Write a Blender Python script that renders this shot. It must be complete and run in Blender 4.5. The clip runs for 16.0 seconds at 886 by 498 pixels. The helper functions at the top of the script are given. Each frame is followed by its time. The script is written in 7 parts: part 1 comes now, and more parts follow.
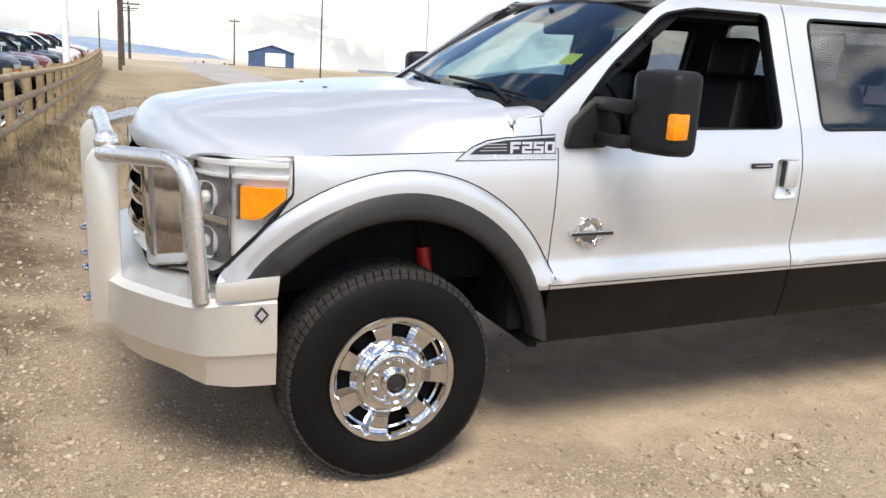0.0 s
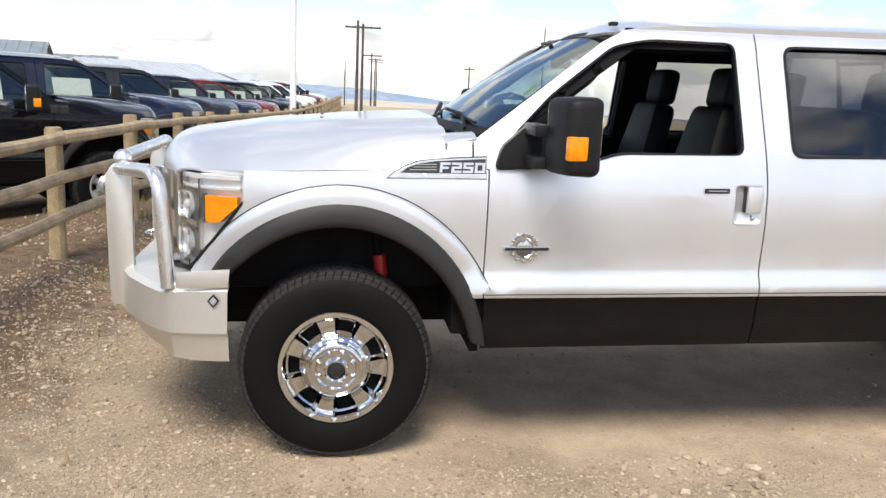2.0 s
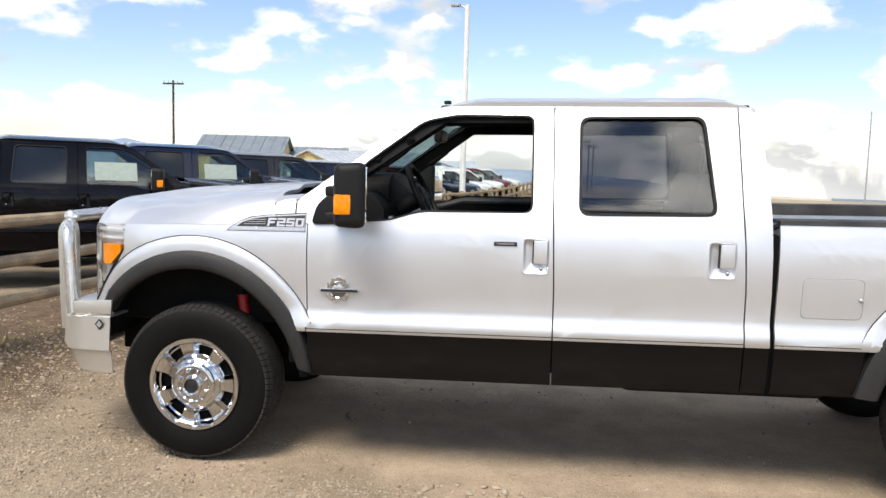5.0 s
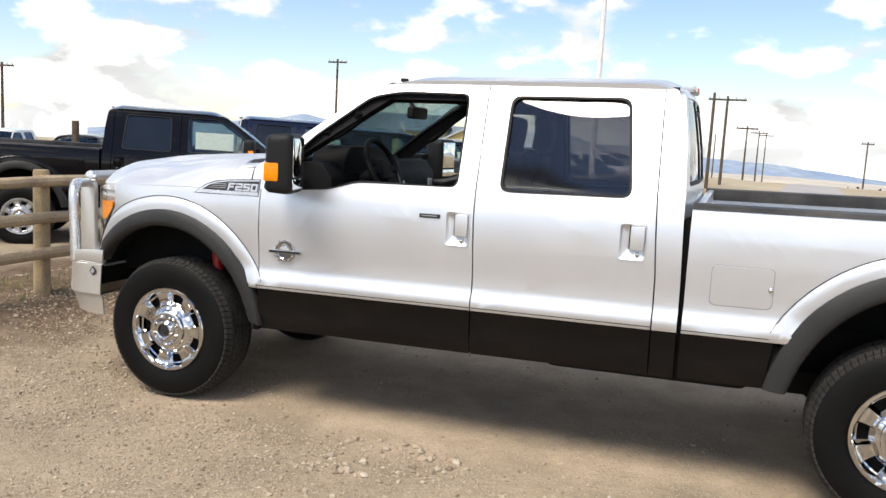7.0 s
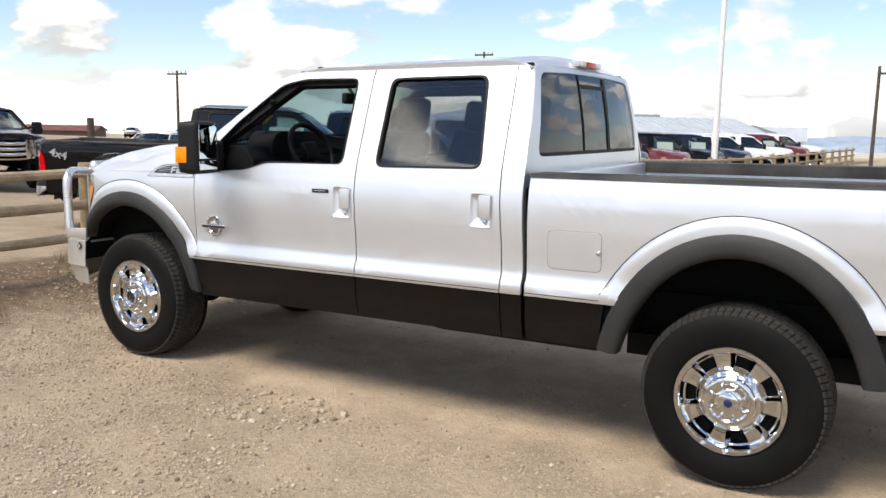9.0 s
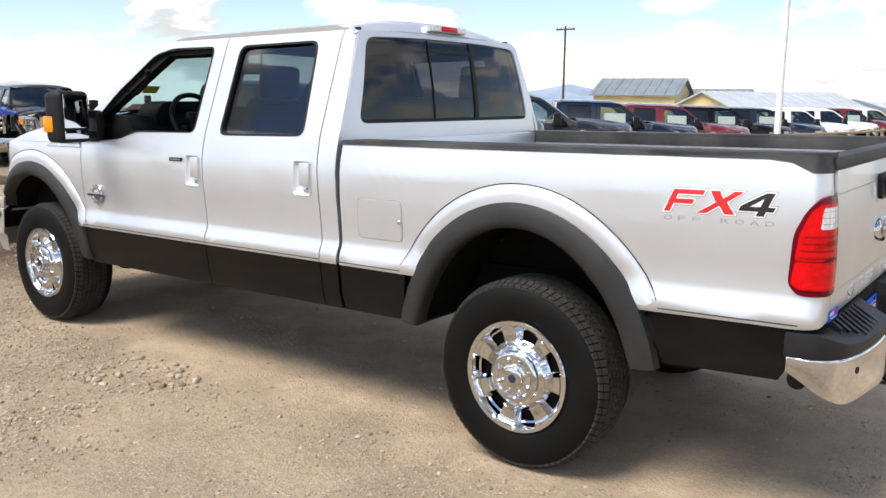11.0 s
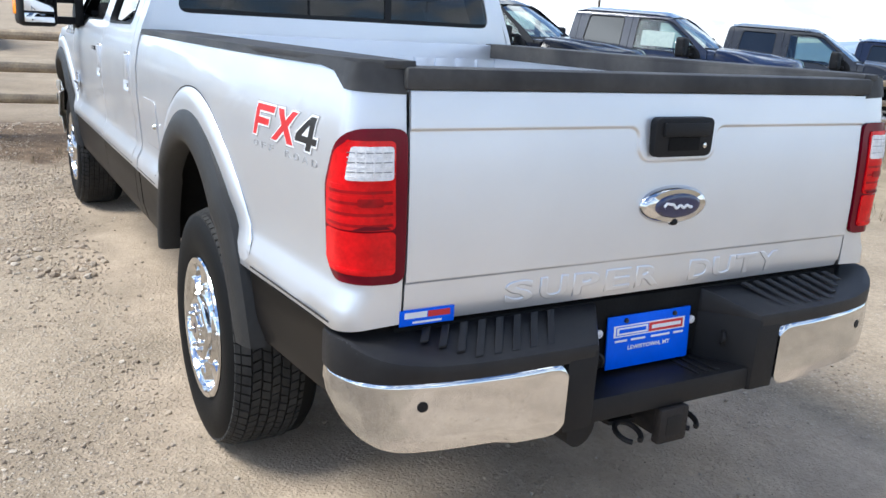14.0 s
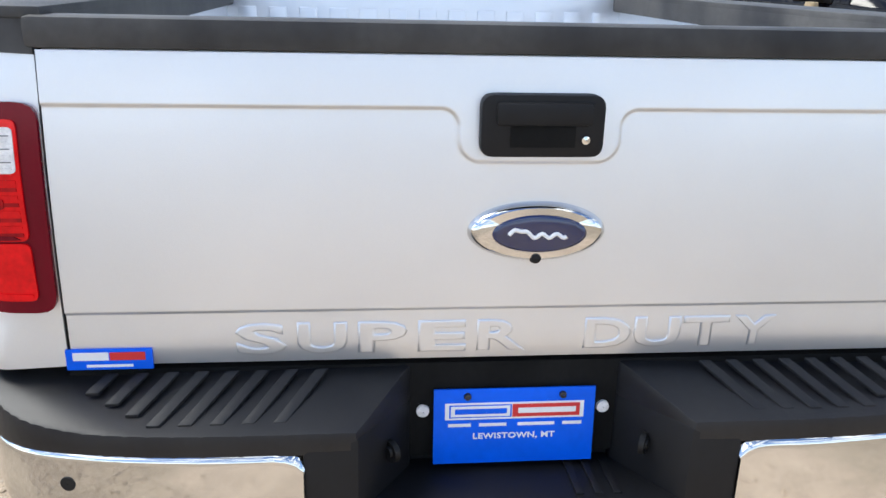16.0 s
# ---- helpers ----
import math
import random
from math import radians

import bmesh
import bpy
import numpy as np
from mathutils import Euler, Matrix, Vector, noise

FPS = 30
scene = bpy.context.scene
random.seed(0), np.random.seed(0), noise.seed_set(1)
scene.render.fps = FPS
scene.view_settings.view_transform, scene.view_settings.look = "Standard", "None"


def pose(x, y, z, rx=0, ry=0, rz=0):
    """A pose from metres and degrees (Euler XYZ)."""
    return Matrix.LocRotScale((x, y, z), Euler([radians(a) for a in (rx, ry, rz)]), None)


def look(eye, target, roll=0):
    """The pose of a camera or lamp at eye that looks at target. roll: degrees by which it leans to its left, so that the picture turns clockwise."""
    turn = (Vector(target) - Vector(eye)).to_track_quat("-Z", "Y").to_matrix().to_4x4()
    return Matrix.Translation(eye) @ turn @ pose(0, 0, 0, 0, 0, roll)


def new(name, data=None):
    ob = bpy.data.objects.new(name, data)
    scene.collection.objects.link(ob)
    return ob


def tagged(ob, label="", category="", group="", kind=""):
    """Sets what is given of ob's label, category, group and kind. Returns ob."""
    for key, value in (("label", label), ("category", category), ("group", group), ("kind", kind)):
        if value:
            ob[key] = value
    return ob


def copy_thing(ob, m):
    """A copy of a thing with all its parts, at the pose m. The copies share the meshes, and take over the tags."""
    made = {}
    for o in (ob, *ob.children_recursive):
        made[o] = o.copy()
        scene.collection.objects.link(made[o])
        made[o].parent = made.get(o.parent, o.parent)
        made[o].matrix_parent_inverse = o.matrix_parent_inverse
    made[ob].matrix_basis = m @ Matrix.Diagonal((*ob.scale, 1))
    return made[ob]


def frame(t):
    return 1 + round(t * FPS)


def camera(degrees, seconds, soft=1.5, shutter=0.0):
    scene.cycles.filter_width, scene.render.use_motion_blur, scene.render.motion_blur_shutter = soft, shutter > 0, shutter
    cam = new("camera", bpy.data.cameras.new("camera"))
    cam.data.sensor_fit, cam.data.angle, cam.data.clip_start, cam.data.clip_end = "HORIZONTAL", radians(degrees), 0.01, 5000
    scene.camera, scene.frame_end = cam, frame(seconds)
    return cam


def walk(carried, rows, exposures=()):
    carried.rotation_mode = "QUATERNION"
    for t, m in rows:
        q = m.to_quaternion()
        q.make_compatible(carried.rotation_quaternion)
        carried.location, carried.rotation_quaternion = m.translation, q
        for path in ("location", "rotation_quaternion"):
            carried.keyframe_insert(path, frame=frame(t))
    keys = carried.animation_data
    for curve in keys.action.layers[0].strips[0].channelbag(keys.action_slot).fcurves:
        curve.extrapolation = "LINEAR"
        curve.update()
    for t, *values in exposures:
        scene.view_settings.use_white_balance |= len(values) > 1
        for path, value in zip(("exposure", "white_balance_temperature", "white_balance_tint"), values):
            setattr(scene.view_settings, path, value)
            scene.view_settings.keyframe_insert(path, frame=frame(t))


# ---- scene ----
from mathutils.bvhtree import BVHTree

cam = camera(55.5, 16.0)
EXPOSURES = [(0.0, 0.90, 7050, 9), (3.0, 0.88, 7050, 9), (5.0, 0.76, 7050, 9), (8.0, 0.79, 7050, 9), (11.0, 0.90, 6950, 9), (12.5, 1.08, 6550, 8), (14.0, 1.09, 6000, 6), (14.5, 1.27, 6050, 6), (15.0, 1.34, 6020, 6), (16.0, 1.36, 6300, 6)]
SKY = 0.088
PATH = [
    (0, (0.017, -0.2, 1.658), (0.816, 1.574, 1.194), 3.6),
    (0.5, (0.245, -0.365, 1.627), (0.952, 1.466, 1.244), 2.8),
    (1, (0.504, -0.487, 1.653), (1.077, 1.384, 1.237), 4.7),
    (1.5, (0.78, -0.711, 1.665), (1.22, 1.189, 1.222), 2.3),
    (2, (1.052, -0.919, 1.667), (1.325, 1.024, 1.276), 2.6),
    (2.5, (1.384, -1.065, 1.665), (1.501, 0.897, 1.296), 2.7),
    (3, (1.723, -1.33, 1.659), (1.794, 0.623, 1.234), 2.0),
    (3.5, (2.056, -1.444, 1.639), (2.055, 0.529, 1.315), 2.2),
    (4, (2.385, -1.538, 1.645), (2.228, 0.423, 1.286), 1.8),
    (4.5, (2.707, -1.631, 1.669), (2.412, 0.313, 1.303), 1.4),
    (5, (2.998, -1.597, 1.655), (2.729, 0.373, 1.444), 1.5),
    (5.2, (3.095, -1.595, 1.65), (2.788, 0.367, 1.414), 1.2),
    (7.3, (4.434, -1.54, 1.683), (3.681, 0.291, 1.399), 2.5),
    (7.5, (4.571, -1.556, 1.7), (3.74, 0.234, 1.369), 1.7),
    (8, (4.946, -1.451, 1.708), (4.068, 0.325, 1.438), 2.6),
    (8.5, (5.382, -1.302, 1.693), (4.46, 0.454, 1.437), -0.4),
    (8.7, (5.554, -1.278, 1.676), (4.603, 0.46, 1.401), 0.2),
    (10.8, (6.815, -0.562, 1.634), (5.639, 1.015, 1.272), -0.5),
    (11, (6.915, -0.415, 1.625), (5.734, 1.159, 1.267), 0.6),
    (11.5, (7.179, -0.075, 1.616), (5.962, 1.458, 1.206), -1.1),
    (12, (7.45, 0.256, 1.62), (6.098, 1.648, 1.136), 0.7),
    (12.5, (7.598, 0.638, 1.596), (6.171, 1.955, 1.116), 1.5),
    (13, (7.74, 1.052, 1.591), (6.273, 2.313, 1.086), -0.0),
    (13.5, (7.906, 1.476, 1.587), (6.293, 2.53, 1.05), 0.6),
    (14, (7.907, 1.91, 1.55), (6.238, 2.872, 1.011), 3.6),
    (14.5, (7.945, 2.332, 1.532), (6.189, 3.1, 0.96), 2.4),
    (15, (7.984, 2.722, 1.527), (6.152, 3.229, 0.905), 3.1),
    (15.5, (7.849, 3.033, 1.499), (5.99, 3.458, 0.896), 5.2),
    (16, (7.636, 3.255, 1.531), (5.756, 3.456, 0.878), 1.5),
]
walk(cam, [(t, look(eye, target, roll)) for t, eye, target, roll in PATH], EXPOSURES)

# ---- daylight ----
SUN_WAY = Vector((-0.17, -0.54, 0.825)).normalized()   # towards the sun
sun = new("sun", bpy.data.lights.new("sun", "SUN"))
sun.data.energy, sun.data.angle, sun.data.color = 2.6, radians(26), (1.0, 0.95, 0.88)
sun.matrix_world = look((0, 0, 30), Vector((0, 0, 30)) - SUN_WAY)

world = bpy.data.worlds.new("sky")
scene.world = world
world.use_nodes = True
wn, wl = world.node_tree.nodes, world.node_tree.links
wn.clear()
w_out, w_bg = wn.new("ShaderNodeOutputWorld"), wn.new("ShaderNodeBackground")
w_sky = wn.new("ShaderNodeTexSky")
w_sky.sky_type, w_sky.sun_disc = "NISHITA", False
w_sky.sun_elevation = math.asin(SUN_WAY.z)
w_sky.sun_rotation = math.atan2(SUN_WAY.x, SUN_WAY.y)
w_sky.air_density, w_sky.dust_density, w_sky.ozone_density = 1.0, 0.15, 1.5
w_co, w_sep = wn.new("ShaderNodeTexCoord"), wn.new("ShaderNodeSeparateXYZ")
wl.new(w_co.outputs["Generated"], w_sep.inputs[0])


def w_math(op, a, b=None, clamp=False):
    n = wn.new("ShaderNodeMath")
    n.operation, n.use_clamp = op, clamp
    for k, v in enumerate((a, b)):
        if v is None:
            continue
        if isinstance(v, (int, float)):
            n.inputs[k].default_value = v
        else:
            wl.new(v, n.inputs[k])
    return n.outputs[0]


# a layer of cumulus: the sky's direction laid out on a flat sheet overhead
def w_layer(lift):
    high = w_math("ADD", w_math("MAXIMUM", w_sep.outputs[2], 0.0), 0.42 + lift)
    flat = wn.new("ShaderNodeCombineXYZ")
    wl.new(w_math("DIVIDE", w_sep.outputs[0], high), flat.inputs[0])
    wl.new(w_math("DIVIDE", w_sep.outputs[1], high), flat.inputs[1])
    wl.new(w_math("MULTIPLY", w_sep.outputs[2], 1.2), flat.inputs[2])
    n = wn.new("ShaderNodeTexNoise")
    n.inputs["Scale"].default_value, n.inputs["Detail"].default_value = 4.3, 10.0
    n.inputs["Roughness"].default_value = 0.50
    wl.new(flat.outputs[0], n.inputs["Vector"])
    return n.outputs["Fac"]


w_here, w_above = w_layer(0.0), w_layer(0.05)
w_veil = w_math("MAXIMUM", w_math("SUBTRACT", w_sep.outputs[2], 0.32), 0.0)   # clearer overhead
w_low = w_math("MULTIPLY", w_math("SUBTRACT", 0.20, w_sep.outputs[2], True), 0.10)   # thicker towards the horizon
w_mask = wn.new("ShaderNodeMapRange")
w_mask.interpolation_type = "SMOOTHSTEP"
w_mask.inputs["From Min"].default_value, w_mask.inputs["From Max"].default_value = 0.472, 0.585
w_haze = w_math("MULTIPLY", w_math("SUBTRACT", 0.050, w_sep.outputs[2], True), 3.2)   # white haze on the horizon
wl.new(w_math("ADD", w_math("ADD", w_math("ADD", w_here, w_low), w_haze), w_math("MULTIPLY", w_veil, -0.08)), w_mask.inputs["Value"])
w_shade = wn.new("ShaderNodeMapRange")      # lit tops, grey undersides
w_shade.inputs["From Min"].default_value, w_shade.inputs["From Max"].default_value = -0.040, 0.025
wl.new(w_math("SUBTRACT", w_here, w_above), w_shade.inputs["Value"])
w_cloud = wn.new("ShaderNodeMix")
w_cloud.data_type = "RGBA"
w_cloud.inputs[6].default_value, w_cloud.inputs[7].default_value = (0.47, 0.495, 0.53, 1), (0.72, 0.735, 0.76, 1)
wl.new(w_shade.outputs[0], w_cloud.inputs[0])
w_gain = wn.new("ShaderNodeMix")
w_gain.data_type, w_gain.blend_type = "RGBA", "MULTIPLY"
w_gain.inputs[0].default_value, w_gain.inputs[7].default_value = 1.0, (SKY * 0.95, SKY * 1.00, SKY * 1.16, 1)
wl.new(w_sky.outputs[0], w_gain.inputs[6])
w_mix = wn.new("ShaderNodeMix")
w_mix.data_type = "RGBA"
wl.new(w_mask.outputs[0], w_mix.inputs[0])
wl.new(w_gain.outputs[2], w_mix.inputs[6])
w_thin = wn.new("ShaderNodeMix")
w_thin.data_type, w_thin.blend_type = "RGBA", "MULTIPLY"
w_thin.inputs[0].default_value = 1.0
wl.new(w_cloud.outputs[2], w_thin.inputs[6])
w_dot = wn.new("ShaderNodeVectorMath")      # clouds glow towards the sun behind them
w_dot.operation = "DOT_PRODUCT"
wl.new(w_co.outputs["Generated"], w_dot.inputs[0])
w_dot.inputs[1].default_value = SUN_WAY
w_near = w_math("MAXIMUM", w_dot.outputs["Value"], 0.0)
w_bank = wn.new("ShaderNodeTexNoise")       # thick and thin cloud: against the light the thick parts are dark
w_bank.inputs["Scale"].default_value, w_bank.inputs["Detail"].default_value = 1.0, 6.0
w_long = wn.new("ShaderNodeMapping")
w_long.inputs["Scale"].default_value = (2.6, 2.6, 11.0)
wl.new(w_co.outputs["Generated"], w_long.inputs["Vector"])
wl.new(w_long.outputs[0], w_bank.inputs["Vector"])
w_thick = wn.new("ShaderNodeMapRange")
w_thick.inputs["From Min"].default_value, w_thick.inputs["From Max"].default_value = 0.40, 0.60
w_thick.inputs["To Min"].default_value, w_thick.inputs["To Max"].default_value = -0.75, 1.9
wl.new(w_bank.outputs["Fac"], w_thick.inputs["Value"])
wl.new(w_math("ADD", w_math("MULTIPLY", w_math("ADD", w_near, 0.16), w_thick.outputs[0]), 1.0), w_thin.inputs[7])
wl.new(w_thin.outputs[2], w_mix.inputs[7])
wl.new(w_mix.outputs[2], w_bg.inputs["Color"])
wl.new(w_bg.outputs[0], w_out.inputs[0])


# ---- materials ----
def surf(name, col, rough=0.5, metal=0.0, col2=None, scale=8.0, fine=60.0, var=0.12, bump=0.0, bscale=120.0, coat=0.0, rvar=0.08, spec=0.5, glow=0.0):
    """A worn surface: two scales of colour, uneven gloss, fine relief."""
    m = bpy.data.materials.new(name)
    m.use_nodes = True
    nt = m.node_tree
    p = nt.nodes["Principled BSDF"]
    tc = nt.nodes.new("ShaderNodeTexCoord")
    big, small = nt.nodes.new("ShaderNodeTexNoise"), nt.nodes.new("ShaderNodeTexNoise")
    big.inputs["Scale"].default_value, big.inputs["Detail"].default_value = scale, 4
    small.inputs["Scale"].default_value, small.inputs["Detail"].default_value = fine, 3
    for n in (big, small):
        nt.links.new(tc.outputs["Object"], n.inputs["Vector"])
    ramp = nt.nodes.new("ShaderNodeMix")
    ramp.data_type = "RGBA"
    c2 = col2 or tuple(max(0.0, c * (1 - 2 * var)) for c in col)
    ramp.inputs[6].default_value, ramp.inputs[7].default_value = (*col, 1), (*c2, 1)
    spread = nt.nodes.new("ShaderNodeMapRange")
    spread.inputs["From Min"].default_value, spread.inputs["From Max"].default_value = 0.36, 0.66
    nt.links.new(big.outputs["Fac"], spread.inputs["Value"])
    nt.links.new(spread.outputs[0], ramp.inputs[0])
    fine_mix = nt.nodes.new("ShaderNodeMix")
    fine_mix.data_type, fine_mix.blend_type = "RGBA", "MULTIPLY"
    fine_mix.inputs[0].default_value = min(1.0, var * 2.5)
    grey = nt.nodes.new("ShaderNodeMapRange")
    grey.inputs["From Min"].default_value, grey.inputs["From Max"].default_value = 0.3, 0.7
    grey.inputs["To Min"].default_value, grey.inputs["To Max"].default_value = 0.6, 1.25
    nt.links.new(small.outputs["Fac"], grey.inputs["Value"])
    nt.links.new(ramp.outputs[2], fine_mix.inputs[6])
    nt.links.new(grey.outputs[0], fine_mix.inputs[7])
    nt.links.new(fine_mix.outputs[2], p.inputs["Base Color"])
    gl = nt.nodes.new("ShaderNodeMapRange")
    gl.inputs["To Min"].default_value, gl.inputs["To Max"].default_value = max(0.02, rough - rvar), min(1, rough + rvar)
    nt.links.new(big.outputs["Fac"], gl.inputs["Value"])
    nt.links.new(gl.outputs[0], p.inputs["Roughness"])
    p.inputs["Metallic"].default_value = metal
    p.inputs["Coat Weight"].default_value, p.inputs["Coat Roughness"].default_value = coat, 0.04
    p.inputs["Specular IOR Level"].default_value = spec
    if glow:
        p.inputs["Emission Color"].default_value, p.inputs["Emission Strength"].default_value = (*col, 1), glow
    if bump:
        b, bt = nt.nodes.new("ShaderNodeBump"), nt.nodes.new("ShaderNodeTexNoise")
        bt.inputs["Scale"].default_value, bt.inputs["Detail"].default_value = bscale, 5
        nt.links.new(tc.outputs["Object"], bt.inputs["Vector"])
        nt.links.new(bt.outputs["Fac"], b.inputs["Height"])
        b.inputs["Strength"].default_value, b.inputs["Distance"].default_value = bump, 0.01
        nt.links.new(b.outputs["Normal"], p.inputs["Normal"])
    return m


def car_paint(name, col, metal=0.0, rough=0.3, dust=(0.45, 0.38, 0.30), dirty=0.25, lacquer=0.7):
    """Lacquered paint with fine metal flake and thin uneven streaks of road dust."""
    m = surf(name, col, rough, metal, var=0.03, scale=2.5, fine=900.0, coat=lacquer, rvar=0.03, spec=0.5 if lacquer > 0.3 else 0.14)
    nt = m.node_tree
    p = nt.nodes["Principled BSDF"]
    old = p.inputs["Base Color"].links[0].from_socket
    tc, n = nt.nodes.new("ShaderNodeTexCoord"), nt.nodes.new("ShaderNodeTexNoise")
    mp = nt.nodes.new("ShaderNodeMapping")
    mp.inputs["Scale"].default_value = (1.0, 1.0, 2.6)
    nt.links.new(tc.outputs["Object"], mp.inputs["Vector"])
    nt.links.new(mp.outputs[0], n.inputs["Vector"])
    n.inputs["Scale"].default_value, n.inputs["Detail"].default_value, n.inputs["Roughness"].default_value = 3.0, 8, 0.65
    r = nt.nodes.new("ShaderNodeMapRange")
    r.inputs["From Min"].default_value, r.inputs["From Max"].default_value = 0.5, 0.85
    r.inputs["To Max"].default_value = dirty
    nt.links.new(n.outputs["Fac"], r.inputs["Value"])
    mix = nt.nodes.new("ShaderNodeMix")
    mix.data_type = "RGBA"
    nt.links.new(r.outputs[0], mix.inputs[0])
    nt.links.new(old, mix.inputs[6])
    mix.inputs[7].default_value = (*dust, 1)
    nt.links.new(mix.outputs[2], p.inputs["Base Color"])
    return m


def by_island(m, cols):
    """Gives each loose piece of a mesh a colour of its own."""
    nt = m.node_tree
    g, ramp = nt.nodes.new("ShaderNodeNewGeometry"), nt.nodes.new("ShaderNodeValToRGB")
    while len(ramp.color_ramp.elements) < len(cols):
        ramp.color_ramp.elements.new(0.5)
    for k, c in enumerate(cols):
        ramp.color_ramp.elements[k].position, ramp.color_ramp.elements[k].color = k / (len(cols) - 1), (*c, 1)
    nt.links.new(g.outputs["Random Per Island"], ramp.inputs[0])
    nt.links.new(ramp.outputs[0], nt.nodes["Principled BSDF"].inputs["Base Color"])


def pane(name, tint, gloss_rough=0.0, ior=1.5):
    """A thin sheet of glass: it lets tinted light through and mirrors at a slant."""
    m = bpy.data.materials.new(name)
    m.use_nodes = True
    nt = m.node_tree
    nt.nodes.clear()
    out, mix = nt.nodes.new("ShaderNodeOutputMaterial"), nt.nodes.new("ShaderNodeMixShader")
    tr, gl, lw = nt.nodes.new("ShaderNodeBsdfTransparent"), nt.nodes.new("ShaderNodeBsdfGlossy"), nt.nodes.new("ShaderNodeLayerWeight")
    tr.inputs["Color"].default_value, gl.inputs["Roughness"].default_value = (*tint, 1), gloss_rough
    lw.inputs["Blend"].default_value = 0.5
    power, scaled = nt.nodes.new("ShaderNodeMath"), nt.nodes.new("ShaderNodeMapRange")
    power.operation, power.inputs[1].default_value = "POWER", 4.5
    scaled.inputs["To Min"].default_value = ((ior - 1) / (ior + 1)) ** 2
    nt.links.new(lw.outputs["Facing"], power.inputs[0])
    nt.links.new(power.outputs[0], scaled.inputs["Value"])
    nt.links.new(scaled.outputs[0], mix.inputs[0])
    nt.links.new(tr.outputs[0], mix.inputs[1])
    nt.links.new(gl.outputs[0], mix.inputs[2])
    nt.links.new(mix.outputs[0], out.inputs[0])
    return m


SILVER = car_paint("silver_paint", (0.72, 0.735, 0.765), 0.74, 0.40, dirty=0.04, lacquer=0.5)
GRAPHITE = car_paint("dark_grey_paint", (0.0070, 0.0058, 0.0056), 0.0, 0.5, dirty=0.02, lacquer=0.06)
BLACKPAINT = car_paint("black_paint", (0.004, 0.004, 0.0055), 0.0, 0.14, dirty=0.02, lacquer=0.2)
BLUEPAINT = car_paint("midnight_blue_paint", (0.005, 0.008, 0.024), 0.1, 0.15, dirty=0.03, lacquer=0.5)
GREYPAINT = car_paint("mineral_grey_paint", (0.020, 0.0205, 0.023), 0.4, 0.28, dirty=0.05, lacquer=0.5)
REDPAINT = car_paint("dark_red_paint", (0.16, 0.012, 0.014), 0.2, 0.2, dirty=0.06)
WHITEPAINT = car_paint("white_paint", (0.78, 0.78, 0.77), 0.0, 0.25, dirty=0.10)
BRIGHTBLUE = car_paint("bright_blue_paint", (0.01, 0.06, 0.35), 0.1, 0.2, dirty=0.04)
CHROME = surf("chrome", (0.66, 0.66, 0.66), 0.07, 1.0, var=0.02, rvar=0.03)
ALUMINIUM = surf("brushed_aluminium", (0.74, 0.725, 0.69), 0.36, 0.75, col2=(0.66, 0.635, 0.58), scale=3.0, fine=220.0, var=0.05, bump=0.05, bscale=300)
TUBE = surf("polished_aluminium_tube", (0.74, 0.74, 0.735), 0.27, 0.85, scale=5.0, var=0.05)
PLASTIC = surf("textured_black_plastic", (0.0065, 0.0065, 0.0078), 0.55, bump=0.12, bscale=700, var=0.10, col2=(0.0095, 0.0095, 0.0105), spec=0.26)
STEPPAD = surf("step_pad_plastic", (0.008, 0.008, 0.010), 0.48, bump=0.12, bscale=500, var=0.15, col2=(0.015, 0.0145, 0.0155), spec=0.34)
FLARE = surf("grained_dark_plastic", (0.019, 0.0188, 0.019), 0.48, bump=0.15, bscale=600, var=0.12, col2=(0.026, 0.0255, 0.025), scale=4, spec=0.3)
DUSTYCAP = surf("dusty_black_plastic", (0.017, 0.017, 0.019), 0.6, col2=(0.060, 0.058, 0.056), scale=3.5, fine=40, var=0.15, bump=0.1, bscale=500, spec=0.35)
MATBLACK = surf("underbody_black", (0.006, 0.006, 0.006), 0.85, var=0.2, bump=0.2, bscale=90, spec=0.2)
RUBBER = surf("tyre_rubber", (0.0042, 0.0042, 0.0043), 0.62, var=0.14, bump=0.08, bscale=260, col2=(0.006, 0.0058, 0.0056), scale=6, spec=0.13)
TREAD = surf("dusty_tread_rubber", (0.026, 0.0245, 0.0225), 0.85, var=0.25, bump=0.2, bscale=220, col2=(0.014, 0.0135, 0.013), scale=16)
SEAL = surf("rubber_seal", (0.007, 0.007, 0.0075), 0.6, var=0.1, spec=0.3)
LEATHER = surf("black_leather", (0.0045, 0.0042, 0.0045), 0.55, spec=0.18, bump=0.12, bscale=160, var=0.12)
DASH = surf("dark_dash_vinyl", (0.006, 0.006, 0.007), 0.65, spec=0.14, bump=0.1, bscale=240, var=0.1)
CLOTH = surf("grey_headliner", (0.20, 0.19, 0.18), 0.9, bump=0.1, bscale=400, var=0.1)
SATIN = surf("satin_silver_trim", (0.52, 0.52, 0.52), 0.32, 0.8, var=0.04)
REDLENS = surf("red_lens", (0.74, 0.004, 0.008), 0.12, var=0.10, scale=26, fine=120, coat=0.08, col2=(0.56, 0.003, 0.006), spec=0.22)
DARKRED = surf("dark_red_lens", (0.14, 0.001, 0.010), 0.2, var=0.06, spec=0.2)
DEEPRED = surf("deep_red_lens", (0.40, 0.003, 0.008), 0.14, var=0.14, scale=40, fine=160, coat=0.08, col2=(0.24, 0.002, 0.006), spec=0.22)
